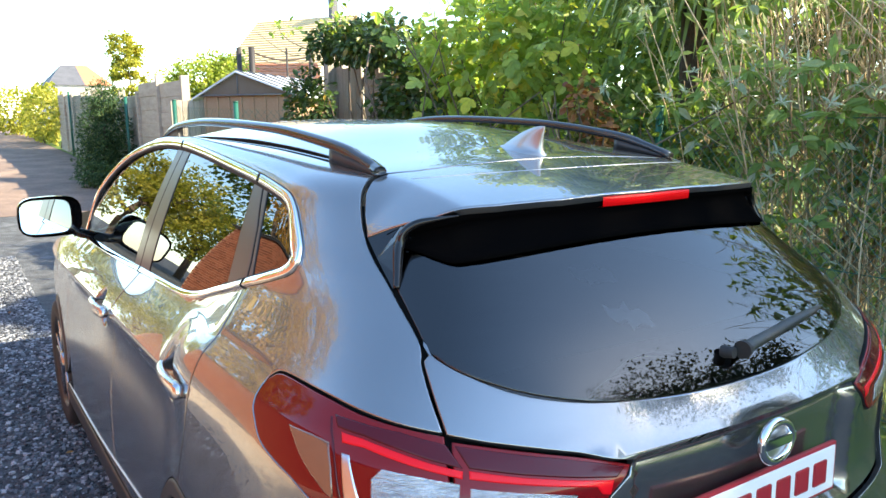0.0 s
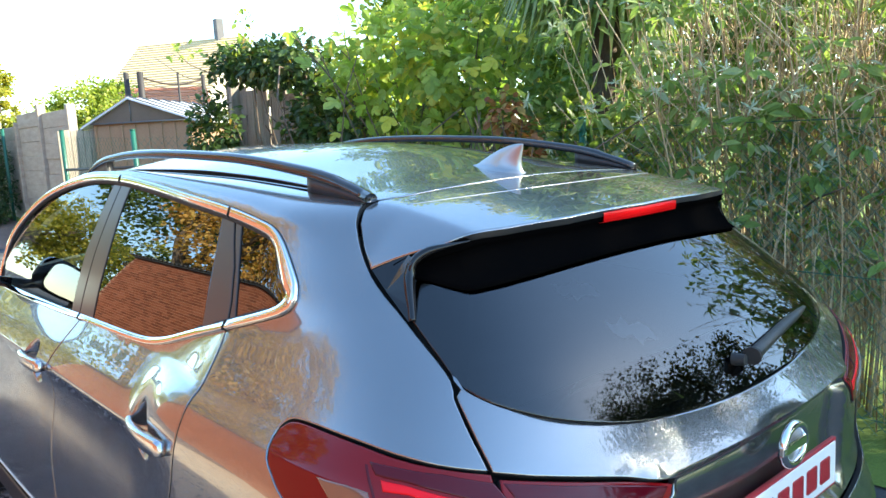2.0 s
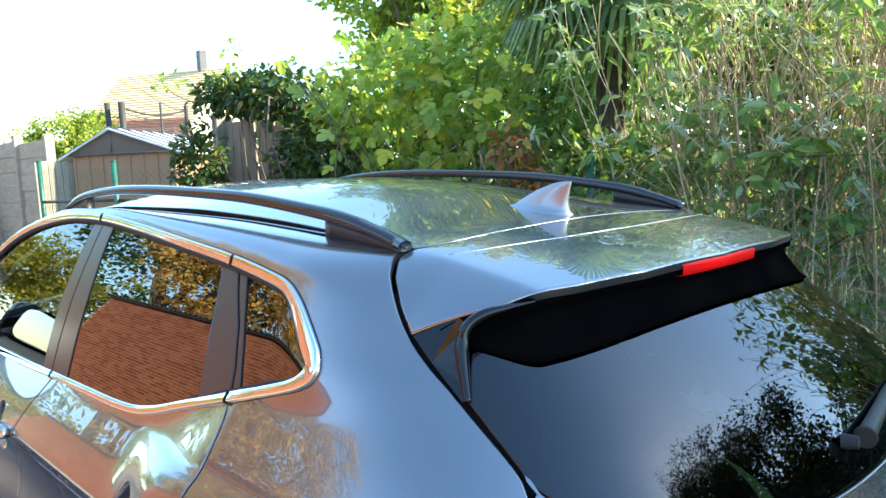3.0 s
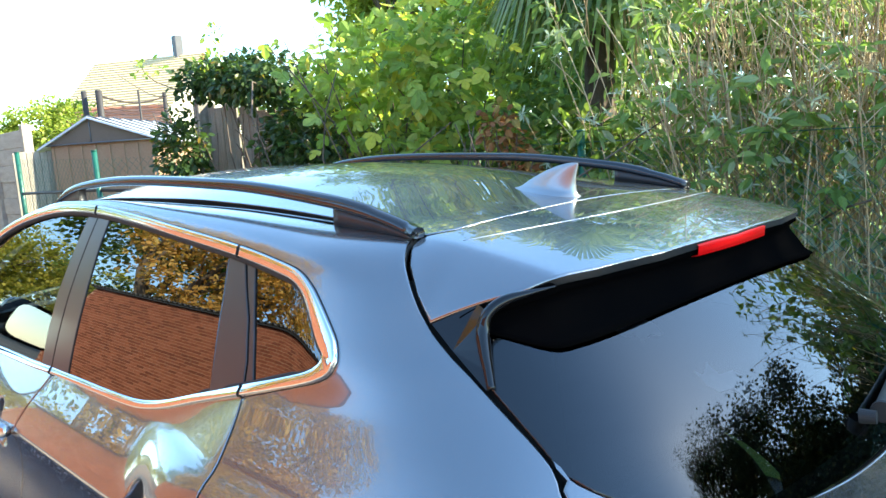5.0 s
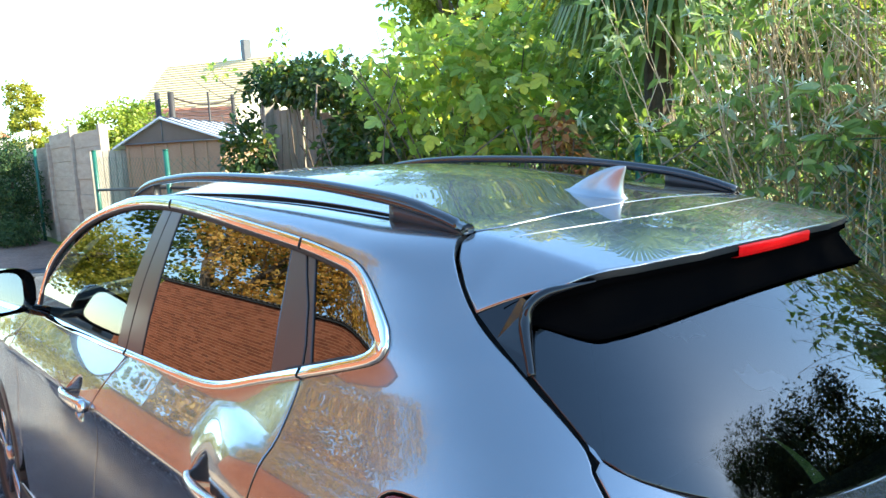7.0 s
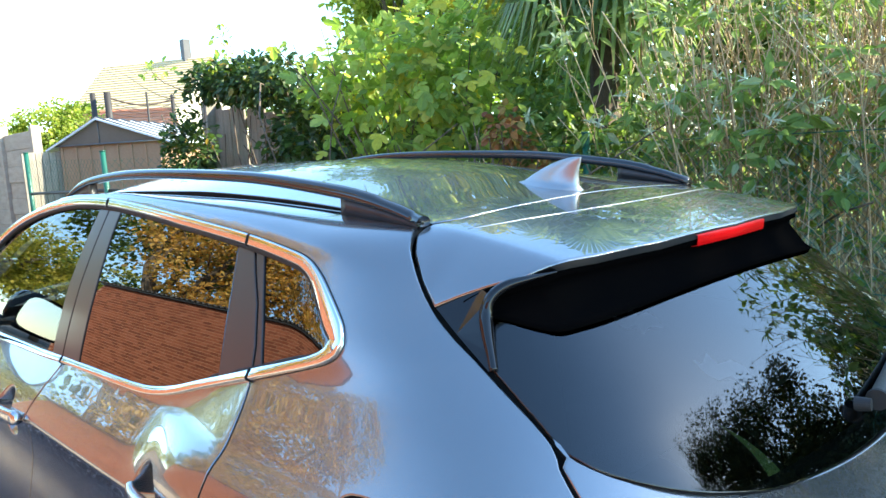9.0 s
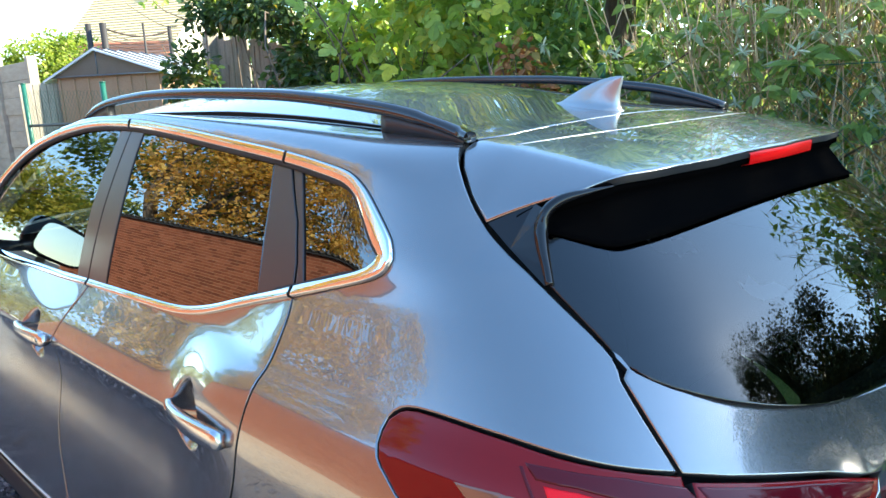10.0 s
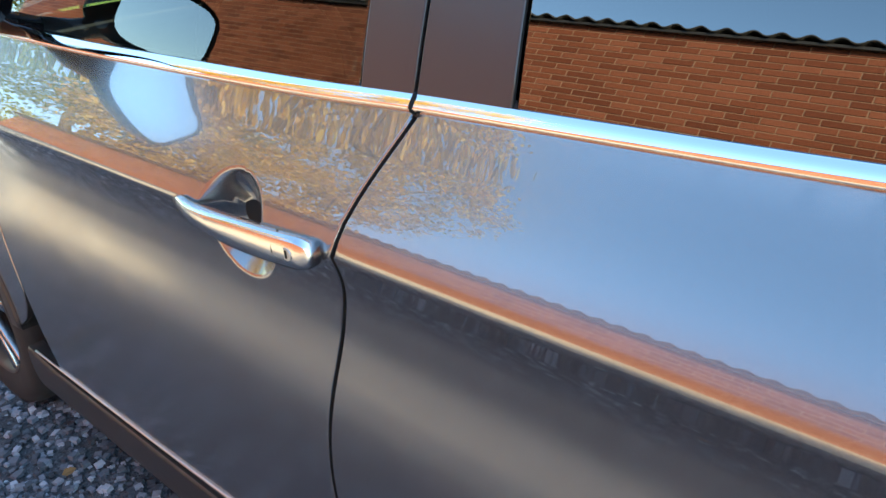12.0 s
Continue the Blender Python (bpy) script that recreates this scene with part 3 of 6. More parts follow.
        h = mesh_ob("door_handle", hv, hf, handle_metal, door, label="satin chrome pull handle")
        # the fixed cap at the rear end, parted by a seam; the front one with its lock
        yc = y0 + 0.052
        xc = -(width(yc, z0) + 0.0125)
        sv, sf = tube([(xc - 0.0005, yc, z0 + 0.0205), (xc - 0.0125, yc, z0 + 0.012), (xc - 0.014, yc, z0), (xc - 0.0125, yc, z0 - 0.012), (xc - 0.0005, yc, z0 - 0.0205)], 0.0011, 6)
        mesh_ob("cap_seam", [(x if s < 0 else -x, y, z) for x, y, z in sv], sf, gap_dark, h)
        if door is front_door:
            xl = xc - 0.0085
            sv, sf = tube([(xl + 0.004, y0 + 0.028, z0), (xl - 0.0035, y0 + 0.028, z0)], 0.0085, 16)
            lock = mesh_ob("lock_barrel", [(x if s < 0 else -x, y, z) for x, y, z in sv], sf, satin, h, smooth=False)
            bm = bmesh.new()
            box(bm, (xl - 0.0045, y0 + 0.0268, z0 - 0.005), (xl - 0.003, y0 + 0.0292, z0 + 0.005))
            if s > 0:
                bmesh.ops.scale(bm, vec=(-1, 1, 1), verts=bm.verts)
            part("key_slot", bm, gap_dark, lock)
            tri3 = [(xc - 0.0142, yc + 0.012, z0 + 0.006), (xc - 0.0142, yc + 0.012, z0 - 0.006), (xc - 0.0146, yc + 0.026, z0), (xc - 0.0142, yc + 0.012, z0 + 0.006)]
            sv, sf = tube(tri3, 0.0008, 5)
            mesh_ob("unlock_mark", [(x if s < 0 else -x, y, z) for x, y, z in sv], sf, gap_dark, h)

    # mirror
    mp = new("door_mirror")
    mp.parent = car
    mp["label"] = "black door mirror with chrome-framed glass"
    shellv, shellf = [], []
    NU, NV = 20, 12
    for i in range(NU):
        a = 2 * math.pi * i / NU
        for j in range(NV + 1):
            v2 = j / NV
            rr = min(1.0, 0.08 + 1.5 * v2) ** 0.5 if j else 0.05
            ca, sa2 = math.cos(a), math.sin(a)
            px = -0.945 - 0.128 * math.copysign(abs(ca) ** 0.55, ca) * rr
            pz = 1.215 + 0.088 * math.copysign(abs(sa2) ** 0.6, sa2) * rr
            py = 2.2 - 0.11 * v2 + 0.06 * (px + 1.0)
            shellv.append((px if s < 0 else -px, py, pz))
    for i in range(NU):
        for j in range(NV):
            a, c = i * (NV + 1) + j, ((i + 1) % NU) * (NV + 1) + j
            shellf.append((a, c, c + 1, a + 1) if s > 0 else (a, a + 1, c + 1, c))
    part_shell = mesh_ob("mirror_housing", shellv, shellf, gloss_black, mp)
    gv = [(-0.962 - 0.1 * math.copysign(abs(math.cos(2 * math.pi * i / 32)) ** 0.5, math.cos(2 * math.pi * i / 32)), 0, 1.215 + 0.074 * math.copysign(abs(math.sin(2 * math.pi * i / 32)) ** 0.5, math.sin(2 * math.pi * i / 32))) for i in range(32)]
    gv = [((x if s < 0 else -x), 2.092 + 0.06 * (x + 1.0), z) for x, _, z in gv]
    mesh_ob("mirror_glass", gv, [tuple(range(32))], mirror_glass, mp, smooth=False)
    av, af = tube([(s * 0.77, 2.17, 1.105), (s * 0.83, 2.17, 1.128), (s * 0.88, 2.13, 1.165)], 0.028, 10, 0.8)
    mesh_ob("mirror_arm", av, af, gloss_black, mp)

    # roof rail: a long bar with a flat inner face, foot at each end and a bright strip beneath
    ys = [-0.055, -0.03, 0.02, 0.09, 0.18, 0.35, 0.6, 0.9, 1.2, 1.45, 1.6, 1.7, 1.78]
    lift = pchip([(-0.055, 0.006), (0.02, 0.022), (0.18, 0.042), (0.6, 0.056), (1.2, 0.06), (1.5, 0.055), (1.7, 0.03), (1.78, 0.006)])
    rv, rf = [], []
    prof = [(-0.017, -0.010), (-0.019, 0.0), (-0.012, 0.010), (0.0, 0.0135), (0.012, 0.009), (0.017, -0.002), (0.012, -0.012), (-0.006, -0.014)]
    fine = [ys[0] + (ys[-1] - ys[0]) * i / 70 for i in range(71)]
    for y in fine:
        thick = 1.0 if 0.05 < y < 1.65 else 0.75
        for dx, dz in prof:
            rv.append((s * (gutter_x(y) + 0.012 - dx), y, gutter_z(y) + lift(y) + dz * thick))
    for i in range(70):
        for k in range(8):
            a, c = i * 8 + k, i * 8 + (k + 1) % 8
            rf.append((a, a + 8, c + 8, c) if s > 0 else (a, c, c + 8, a + 8))
    rf += [tuple(range(8)), tuple(70 * 8 + k for k in range(8))]
    rail = mesh_ob("roof_rail", rv, rf, rail_black, car, label="dark satin roof rail")
    for y1, y2 in ((-0.05, 0.17), (1.52, 1.77)):
        fv, ff = [], []
        for i in range(13):
            y = y1 + (y2 - y1) * i / 12
            hgt = lift(y) - 0.008
            for dx, zz in ((-0.012, -0.004), (-0.010, hgt), (0.012, hgt), (0.014, -0.004)):
                fv.append((s * (gutter_x(y) + 0.012 + dx), y, gutter_z(y) + zz))
        for i in range(12):
            for k in range(4):
                a, c = i * 4 + k, i * 4 + (k + 1) % 4
                ff.append((a, c, c + 4, a + 4))
        ff += [(0, 1, 2, 3), (48, 49, 50, 51)]
        mesh_ob("rail_foot", fv, ff, trim_black, rail)
    # gutter strip under the rail
    sv, sf = [], []
    for i, y in enumerate(fine):
        for dx, dz in ((-0.014, -0.002), (-0.008, 0.004), (0.018, 0.004), (0.024, -0.006)):
            sv.append((s * (gutter_x(y) + dx + 0.002), y, gutter_z(y) + dz - 0.004))
    for i in range(70):
        for k in range(3):
            a = i * 4 + k
            sf.append((a, a + 1, a + 5, a + 4) if s < 0 else (a, a + 4, a + 5, a + 1))
    mesh_ob("roof_strip", sv, sf, gloss_black, car)

    # rear lamp on the wing
    lamp = new("tail_lamp")
    lamp.parent = car
    lamp["label"] = "red wraparound tail lamp"
    proud = lambda d: (lambda q, z: skin(q, z) + Vector((-0.6 * d, -0.8 * d if q < -0.3 else -0.2 * d, 0)))
    lo = R((-0.662, 1.076), (-0.722, 1.09)) + S(*spline([(-0.46, 1.101), (-0.383, 1.114), (-0.293, 1.121), (-0.225, 1.1215), (-0.196, 1.1155), (-0.181, 1.104), (-0.182, 1.09), (-0.197, 1.061), (-0.224, 1.043), (-0.268, 1.017), (-0.333, 1.0), (-0.388, 0.986), (-0.445, 0.955), (-0.5, 0.90), (-0.56, 0.86)], 0.02)) + R((-0.70, 0.865), (-0.668, 0.93))
    panel("red_lens", lo, m(proud(0.004)), 0.02, red_lens, lamp, depth=0.03, sink=0.002, rim=0.003)
    band = R((-0.664, 1.066), (-0.722, 1.084)) + [(-0.53, 1.0945), (-0.495, 1.098), (-0.508, 1.082), (-0.551, 1.0755), (-0.601, 1.0605), (-0.647, 1.0455), (-0.690, 1.0325)]
    panel("upper_lens", band, m(proud(0.006)), 0.02, dark_red, lamp, depth=0.006)
    guide = [(-0.516, 1.0775), (-0.551, 1.072), (-0.601, 1.057), (-0.647, 1.042), (-0.690, 1.029), (-0.690, 1.018), (-0.647, 1.031), (-0.603, 1.045), (-0.554, 1.06), (-0.521, 1.063)]
    panel("light_guide", guide, m(proud(0.0065)), 0.02, led_red, lamp, depth=0.006, label="bright red light guide")
    amb = spline([(-0.416, 1.066), (-0.469, 1.065), (-0.501, 1.06)], 0.02) + spline([(-0.512, 1.024), (-0.518, 0.975), (-0.491, 0.996), (-0.459, 1.024), (-0.434, 1.05)], 0.02)
    panel("side_lens", amb, m(proud(0.006)), 0.02, smoke_lens, lamp, depth=0.006, label="smoked amber side lens")
    rim_line = [(-0.490, 1.094), (-0.506, 1.058), (-0.517, 1.02), (-0.526, 0.978), (-0.55, 0.9), (-0.555, 0.9), (-0.531, 0.978), (-0.521, 1.02), (-0.510, 1.058), (-0.494, 1.094)]
    panel("lens_rim", rim_line, m(proud(0.0065)), 0.01, dark_red, lamp, depth=0.006, rim=0.001)
    bar = [(-0.523, 1.049), (-0.536, 1.047), (-0.557, 0.985), (-0.582, 0.9), (-0.563, 0.9), (-0.536, 0.978)]
    panel("reflector_strip", bar, m(proud(0.006)), 0.01, satin, lamp, depth=0.006, label="silver strip inside the lamp")
    clr = [(-0.584, 1.033), (-0.634, 1.023), (-0.687, 1.011), (-0.688, 0.9), (-0.6, 0.9), (-0.573, 0.99), (-0.571, 1.017)]
    panel("reverse_lens", clr, m(proud(0.006)), 0.02, clear_lens, lamp, depth=0.006, label="clear ribbed reversing lens")
    # lamp on the tailgate
    lamp2 = new("tailgate_lamp")
    lamp2.parent = car
    lamp2["label"] = "red tailgate section of the rear lamp"
    lo2 = R(*spline([(-0.654, 1.068), (-0.60, 1.057), (-0.5, 1.036), (-0.42, 1.017), (-0.362, 1.0)], 0.02)) + R(*spline([(-0.375, 0.985), (-0.41, 0.955), (-0.44, 0.925), (-0.5, 0.905), (-0.664, 0.905)], 0.02))
    panel("red_lens", lo2, m(proud(0.004)), 0.02, red_lens, lamp2, depth=0.03, sink=0.002, rim=0.003)
    band2 = R((-0.652, 1.064), (-0.60, 1.053), (-0.5, 1.032), (-0.42, 1.013), (-0.375, 1.0)) + [(-0.913, 0.986), (-0.855, 0.9965), (-0.766, 1.0155), (-0.698, 1.032)]
    panel("upper_lens", band2, m(proud(0.006)), 0.02, dark_red, lamp2, depth=0.006)
    guide2 = [(-0.698, 1.029), (-0.766, 1.0125), (-0.855, 0.9935), (-0.908, 0.983), (-0.903, 0.957), (-0.888, 0.962), (-0.88, 0.977), (-0.765, 1.002), (-0.699, 1.017)]
    panel("light_guide", guide2, m(proud(0.0065)), 0.02, led_red, lamp2, depth=0.006, label="bright red light guide")
    clr2 = [(-0.70, 1.004), (-0.796, 0.983), (-0.85, 0.969), (-0.84, 0.925), (-0.705, 0.925)]
    panel("reverse_lens", clr2, m(proud(0.006)), 0.02, clear_lens, lamp2, depth=0.006)

# tailgate: left and right outlines mirrored into one sheet, u = signed q from the middle
QM = 0.8 * math.pi / 2


def whole(fn):
    """u < 0 on the car's left, 0 in the middle, u > 0 on its right."""
    def f(u, z):
        p = fn(-(QM - abs(u)), z)
        return p if u < 0 else Vector((-p.x, p.y, p.z))
    return f


def mirrored(pts):
    left = [(-(QM + q), z) for q, z in pts]
    return left + [(-u, z) for u, z in left[::-1]]


glass_edge = [(-0.575, 1.396), (-0.585, 1.36), (-0.597, 1.33), (-0.606, 1.277), (-0.622, 1.21), (-0.624, 1.19), (-0.61, 1.173), (-0.575, 1.153), (-0.493, 1.124), (-0.359, 1.095), (-0.196, 1.08), (-0.05, 1.076)]
gate_body = mirrored(R(*spline([(-0.627, 1.187), (-0.640, 1.178), (-0.652, 1.128), (-0.658, 1.077)], 0.02)) + R(*spline([(-0.60, 1.062), (-0.5, 1.041), (-0.42, 1.022), (-0.355, 1.004)], 0.02)) + R(*spline([(-0.37, 0.983), (-0.405, 0.953), (-0.435, 0.92), (-0.5, 0.9), (-0.66, 0.9), (-0.64, 0.78), (-0.58, 0.74), (-0.3, 0.73), (-0.02, 0.73)], 0.03)))
top_edge = mirrored(R(*spline(glass_edge[4:], 0.02)))


def gate_skin(q, z):
    """The tailgate, with the hollow round the number plate."""
    p = skin(q, z)
    x = abs(p.x)
    d = 0.030 * ease(0.365, 0.33, x) * ease(1.012, 0.985, z - 0.012 * (1 - x / 0.36)) * ease(0.735, 0.76, z)
    ledge = 0.012 * math.exp(-((z - 1.016) / 0.012) ** 2) * ease(0.46, 0.40, x)
    return p + Vector((0, d - ledge, 0))


outline = gate_body + top_edge[::-1]
panel("tailgate", outline, whole(gate_skin), 0.02, paint, car, label="dark metallic grey tailgate", away=Vector((0, 0.6, 0.8)))
glass_out = mirrored(R(*spline(glass_edge, 0.03)))
EDGE_X = pchip([(1.05, 0.62), (1.19, 0.626), (1.277, 0.608), (1.36, 0.587), (1.4, 0.575)])


def glass_depth(x, z):
    e = EDGE_X(z)
    a = rear_depth(0.0, z)
    u = (x / e) ** 2
    return a - (a - rear_depth(e, z)) * (0.42 * u + 0.58 * u ** 4)


def glass_skin(q, z):
    p = skin(q, z)
    return Vector((p.x, Y0 - glass_depth(p.x, z) + 0.005, z))


panel("rear_window", glass_out, whole(glass_skin), 0.03, rear_pane, car, depth=0.006, label="dark tinted rear window", away=Vector((0, 0.6, 0.8)))

# roof
ro = [(-0.472, -0.045), (-0.40, -0.066), (-0.2, -0.078), (0.0, -0.08), (0.2, -0.078), (0.40, -0.066), (0.472, -0.045)] + [(gutter_x(y) - 0.012, y) for y in (0.2, 0.6, 1.0, 1.4, 1.7)] + [(0.4, 1.79), (0.2, 1.84), (0.0, 1.855), (-0.2, 1.84), (-0.4, 1.79)] + [(-gutter_x(y) + 0.012, y) for y in (1.7, 1.4, 1.0, 0.6, 0.2)]
panel("roof", ro, roof_top, 0.04, paint, car, label="dark metallic grey roof", away=Vector((0, 0.6, 0.8)))
# spoiler: top, lip, and a black sheet for the underside plus its reflection
half = [(0.0, -0.085), (0.2, -0.083), (0.40, -0.071), (0.478, -0.05), (0.515, -0.062), (0.552, -0.095), (0.577, -0.135), (0.598, -0.184), (0.56, -0.245), (0.515, -0.315), (0.47, -0.352), (0.40, -0.375), (0.25, -0.405), (0.0, -0.42)]
so = half + [(-x, y) for x, y in half[::-1][1:-1]]
fold = [(sx * fx, -0.06 - 0.012 * i) for sx in (-1, 1) for fx in (0.462, 0.472, 0.482, 0.496) for i in range(25)]
spoiler = panel("spoiler", so, roof_skin, 0.02, paint, car, depth=0.016, sink=0.003, rim=0.005, extra=fold, label="body-coloured roof spoiler", away=Vector((0, 0.6, 0.8)))
under = spline([(0.575, -0.235), (0.55, -0.262), (0.505, -0.32), (0.46, -0.352), (0.25, -0.398), (0.0, -0.413)], 0.02)
edge = [(x, y) for x, y in under] + [(-x, y) for x, y in under[::-1][1:]]
uv, uf = [], []
for x, y in edge:
    e = roof_skin(x, y)
    zb = 1.322 + 0.04 * (1 - min(abs(x) / 0.54, 1.0) ** 2) * 0.75 + 0.03 * ease(0.5, 0.575, abs(x))
    xb = x * 0.985
    gy = lambda z: Y0 - glass_depth(xb, z) - 0.007
    uv += [e + Vector((0, 0.004, -0.005)), e + Vector((0, 0.002, -0.026)), e + Vector((0, 0.010, -0.030)), Vector((xb, max(gy(1.385), y + 0.012) * 0.5 + y * 0.5, min(1.392, e.z - 0.032))), Vector((xb, gy(zb + 0.012), zb + 0.010)), Vector((xb, gy(zb), zb)), Vector((xb, gy(zb) + 0.012, zb - 0.003))]
for i in range(len(edge) - 1):
    for k in range(6):
        a = i * 7 + k
        uf.append((a, a + 7, a + 8, a + 1))
mesh_ob("spoiler_underside", uv, uf, shade_black, spoiler, label="black sheet for the spoiler underside and its reflection in the glass")
for s in (-1, 1):
    # side blade that runs down from the spoiler to the glass
    tri = [(-0.598, -0.19, 1.364), (-0.604, -0.24, 1.328), (-0.611, -0.314, 1.279), (-0.596, -0.307, 1.303), (-0.585, -0.291, 1.332), (-0.574, -0.28, 1.362), (-0.562, -0.283, 1.386), (-0.552, -0.25, 1.394)]
    k = len(tri)
    tv = [Vector((x * (1 if s < 0 else -1), y, z)) for x, y, z in tri]
    tv += [p + Vector((-s * 0.03, 0.02, -0.01)) for p in tv]
    tf = [tuple(range(k))] + [(i, (i + 1) % k, (i + 1) % k + k, i + k) for i in range(k)]
    mesh_ob("side_blade", tv, tf, gloss_black, spoiler, smooth=False)
    bv, bf = tube([tuple(p) for p in spline([(s * 0.475, -0.348, 1.417), (s * 0.508, -0.325, 1.411), (s * 0.54, -0.298, 1.402), (s * 0.562, -0.283, 1.386), (s * 0.574, -0.28, 1.362), (s * 0.585, -0.291, 1.332), (s * 0.596, -0.307, 1.302), (s * 0.605, -0.319, 1.28)], 0.008)], lambda u: 0.0025 + 0.009 * ease(0, 0.4, u) - 0.004 * ease(0.6, 1, u), 12, 0.8)
    mesh_ob("blade_edge", bv, bf, gloss_black, spoiler)
# grey bead laid along the seam to draw its bright edge highlight
for name, run in (("cross_seam", [(-0.45, -0.128), (-0.36, -0.153), (-0.19, -0.188), (0.0, -0.202), (0.19, -0.188), (0.36, -0.153), (0.45, -0.128)]),):
    pts = [roof_skin(x, y) + Vector((0, 0, -0.0012)) for x, y in spline(run, 0.02)]
    sv, sf = tube(pts, 0.0022, 8)
    mesh_ob(name, sv, sf, fin_grey, spoiler, label="fine raised bead added for the highlight on the spoiler seam")
# high brake lamp in the lip
bl = []
for i in range(13):
    x = -0.14 + 0.28 * i / 12
    e = roof_skin(x, -0.42 + 0.06 * (abs(x) / 0.4) ** 2)
    bl += [e + Vector((0, 0.004, -0.006)), e + Vector((0.0, -0.001, -0.008)), e + Vector((0.0, 0.001, -0.0275)), e + Vector((0, 0.02, -0.03))]
bf = [(i * 4 + k, i * 4 + 4 + k, i * 4 + 5 + k, i * 4 + 1 + k) for i in range(12) for k in range(3)]
mesh_ob("high_brake_lamp", bl, bf, brake_red, spoiler, label="red high-level brake lamp")
# shark-fin aerial: a flared skirt under a tall, hollow-backed fin
fv, ff = [], []
prof = [(0.0, 0.0415), (0.035, 0.041), (0.07, 0.037), (0.11, 0.031), (0.18, 0.0255), (0.28, 0.0215), (0.42, 0.0175), (0.57, 0.014), (0.72, 0.0108), (0.85, 0.008), (0.94, 0.0058), (0.985, 0.0036), (1.0, 0.0012)]
for h, wd in prof:
    z = h * 0.079
    skirt = 1 - ease(0.0, 0.12, h)
    back = -0.052 - 0.008 * skirt + 0.006 * math.sin(math.pi * min(h * 1.1, 1.0)) - 0.006 * h
    front = -0.05 + 0.175 * (1 - h) ** 0.66 + 0.012 * skirt
    for k in range(28):
        a = 2 * math.pi * k / 28
        y = (back + front) / 2 + (front - back) / 2 * math.cos(a)
        x = wd * math.sin(a) * (0.55 + 0.45 * (1 - max(math.cos(a), 0)))
        fv.append((x, y, roof_top(0, max(y, -0.09)).z - 0.003 + z))
for i in range(len(prof) - 1):
    for k in range(28):
        a, c = i * 28 + k, i * 28 + (k + 1) % 28
        ff.append((a, c, c + 28, a + 28))
ff.append(tuple((len(prof) - 1) * 28 + k for k in range(28)))
mesh_ob("aerial", fv, ff, fin_grey, car, label="silver-grey shark-fin aerial")

# rear wiper
wiper = new("rear_wiper")
wiper.parent = car
wiper["label"] = "black rear wiper parked on the glass"


def on_glass(x, z, d):
    return Vector((x, Y0 - glass_depth(x, z) - d, z))


hub_at, tip_at = on_glass(-0.008, 1.131, 0.032), on_glass(0.375, 1.158, 0.012)


def along_arm(u, off=0.0):
    """A straight run from hub to tip that stays clear of the glass."""
    p = hub_at.lerp(tip_at, u)
    return Vector((p.x, min(p.y, on_glass(p.x, p.z, 0.014).y) - off, p.z))


av, af = tube([along_arm(u) for u in (0.05, 0.09, 0.15, 0.3, 0.45, 0.6, 0.75, 0.88, 0.96, 1.0)], lambda u: 0.0165 - 0.003 * ease(0.05, 0.5, u) - 0.0085 * ease(0.6, 1.0, u), 14, 0.75)
arm = mesh_ob("wiper_arm", av, af, trim_black, wiper, label="stout tapered black arm")
av, af = tube([along_arm(0.34, 0.011), along_arm(0.4, 0.0108), along_arm(0.46, 0.0105)], 0.0035, 8)
mesh_ob("cover_clip", av, af, rubber, arm)
av, af = tube([along_arm(0.035), along_arm(0.055)], 0.0195, 24)
mesh_ob("hub_collar", av, af, rubber, arm, smooth=False)
av, af = tube([on_glass(0.02, 1.121, 0.008), on_glass(0.2, 1.134, 0.007), on_glass(0.36, 1.15, 0.006)], 0.005, 8)
mesh_ob("wiper_blade", av, af, rubber, wiper)
av, af = tube([on_glass(-0.02, 1.127, -0.002), on_glass(-0.016, 1.129, 0.026)], lambda u: 0.0135 - 0.002 * u, 20)
mesh_ob("wiper_hub", av, af, rubber, wiper, smooth=False)

# badge: a ring with a bar, plain
badge = new("badge")
badge.parent = car
badge["label"] = "chrome ring badge on the tailgate"
cy, cz = -0.756, 0.968
ring = [(0.048 * math.cos(2 * math.pi * i / 40), cy - 0.006, cz + 0.04 * math.sin(2 * math.pi * i / 40)) for i in range(41)]
av, af = tube(ring, 0.0095, 10, caps=False)
mesh_ob("badge_ring", av, af, chrome, badge)
bm = bmesh.new()
box(bm, (-0.058, cy - 0.014, cz - 0.011), (0.058, cy - 0.002, cz + 0.011), 0.003)
part("badge_bar", bm, chrome, badge)
dish = [(0.0, cy - 0.001, cz)] + [(r * 0.05 * math.cos(2 * math.pi * i / 32), cy - 0.001 - 0.006 * r * r, cz + r * 0.041 * math.sin(2 * math.pi * i / 32)) for r in (0.5, 1.0) for i in range(32)]
mesh_ob("badge_dish", dish, [(0, 1 + (i + 1) % 32, 1 + i) for i in range(32)] + [(1 + i, 1 + (i + 1) % 32, 33 + (i + 1) % 32, 33 + i) for i in range(32)], satin, badge)

# number plate with a red border and plain bars for its writing
plate = new("number_plate")
plate.parent = car
plate["label"] = "white plate with red border and bars"
bm = bmesh.new()
box(bm, (-0.26, -0.742, 0.784), (0.26, -0.732, 0.897), 0.002)
pb = part("plate_base", bm, plate_red, plate)
bm = bmesh.new()
box(bm, (-0.253, -0.7445, 0.791), (0.253, -0.737, 0.890), 0.002)
part("plate_face", bm, plate_white, plate)
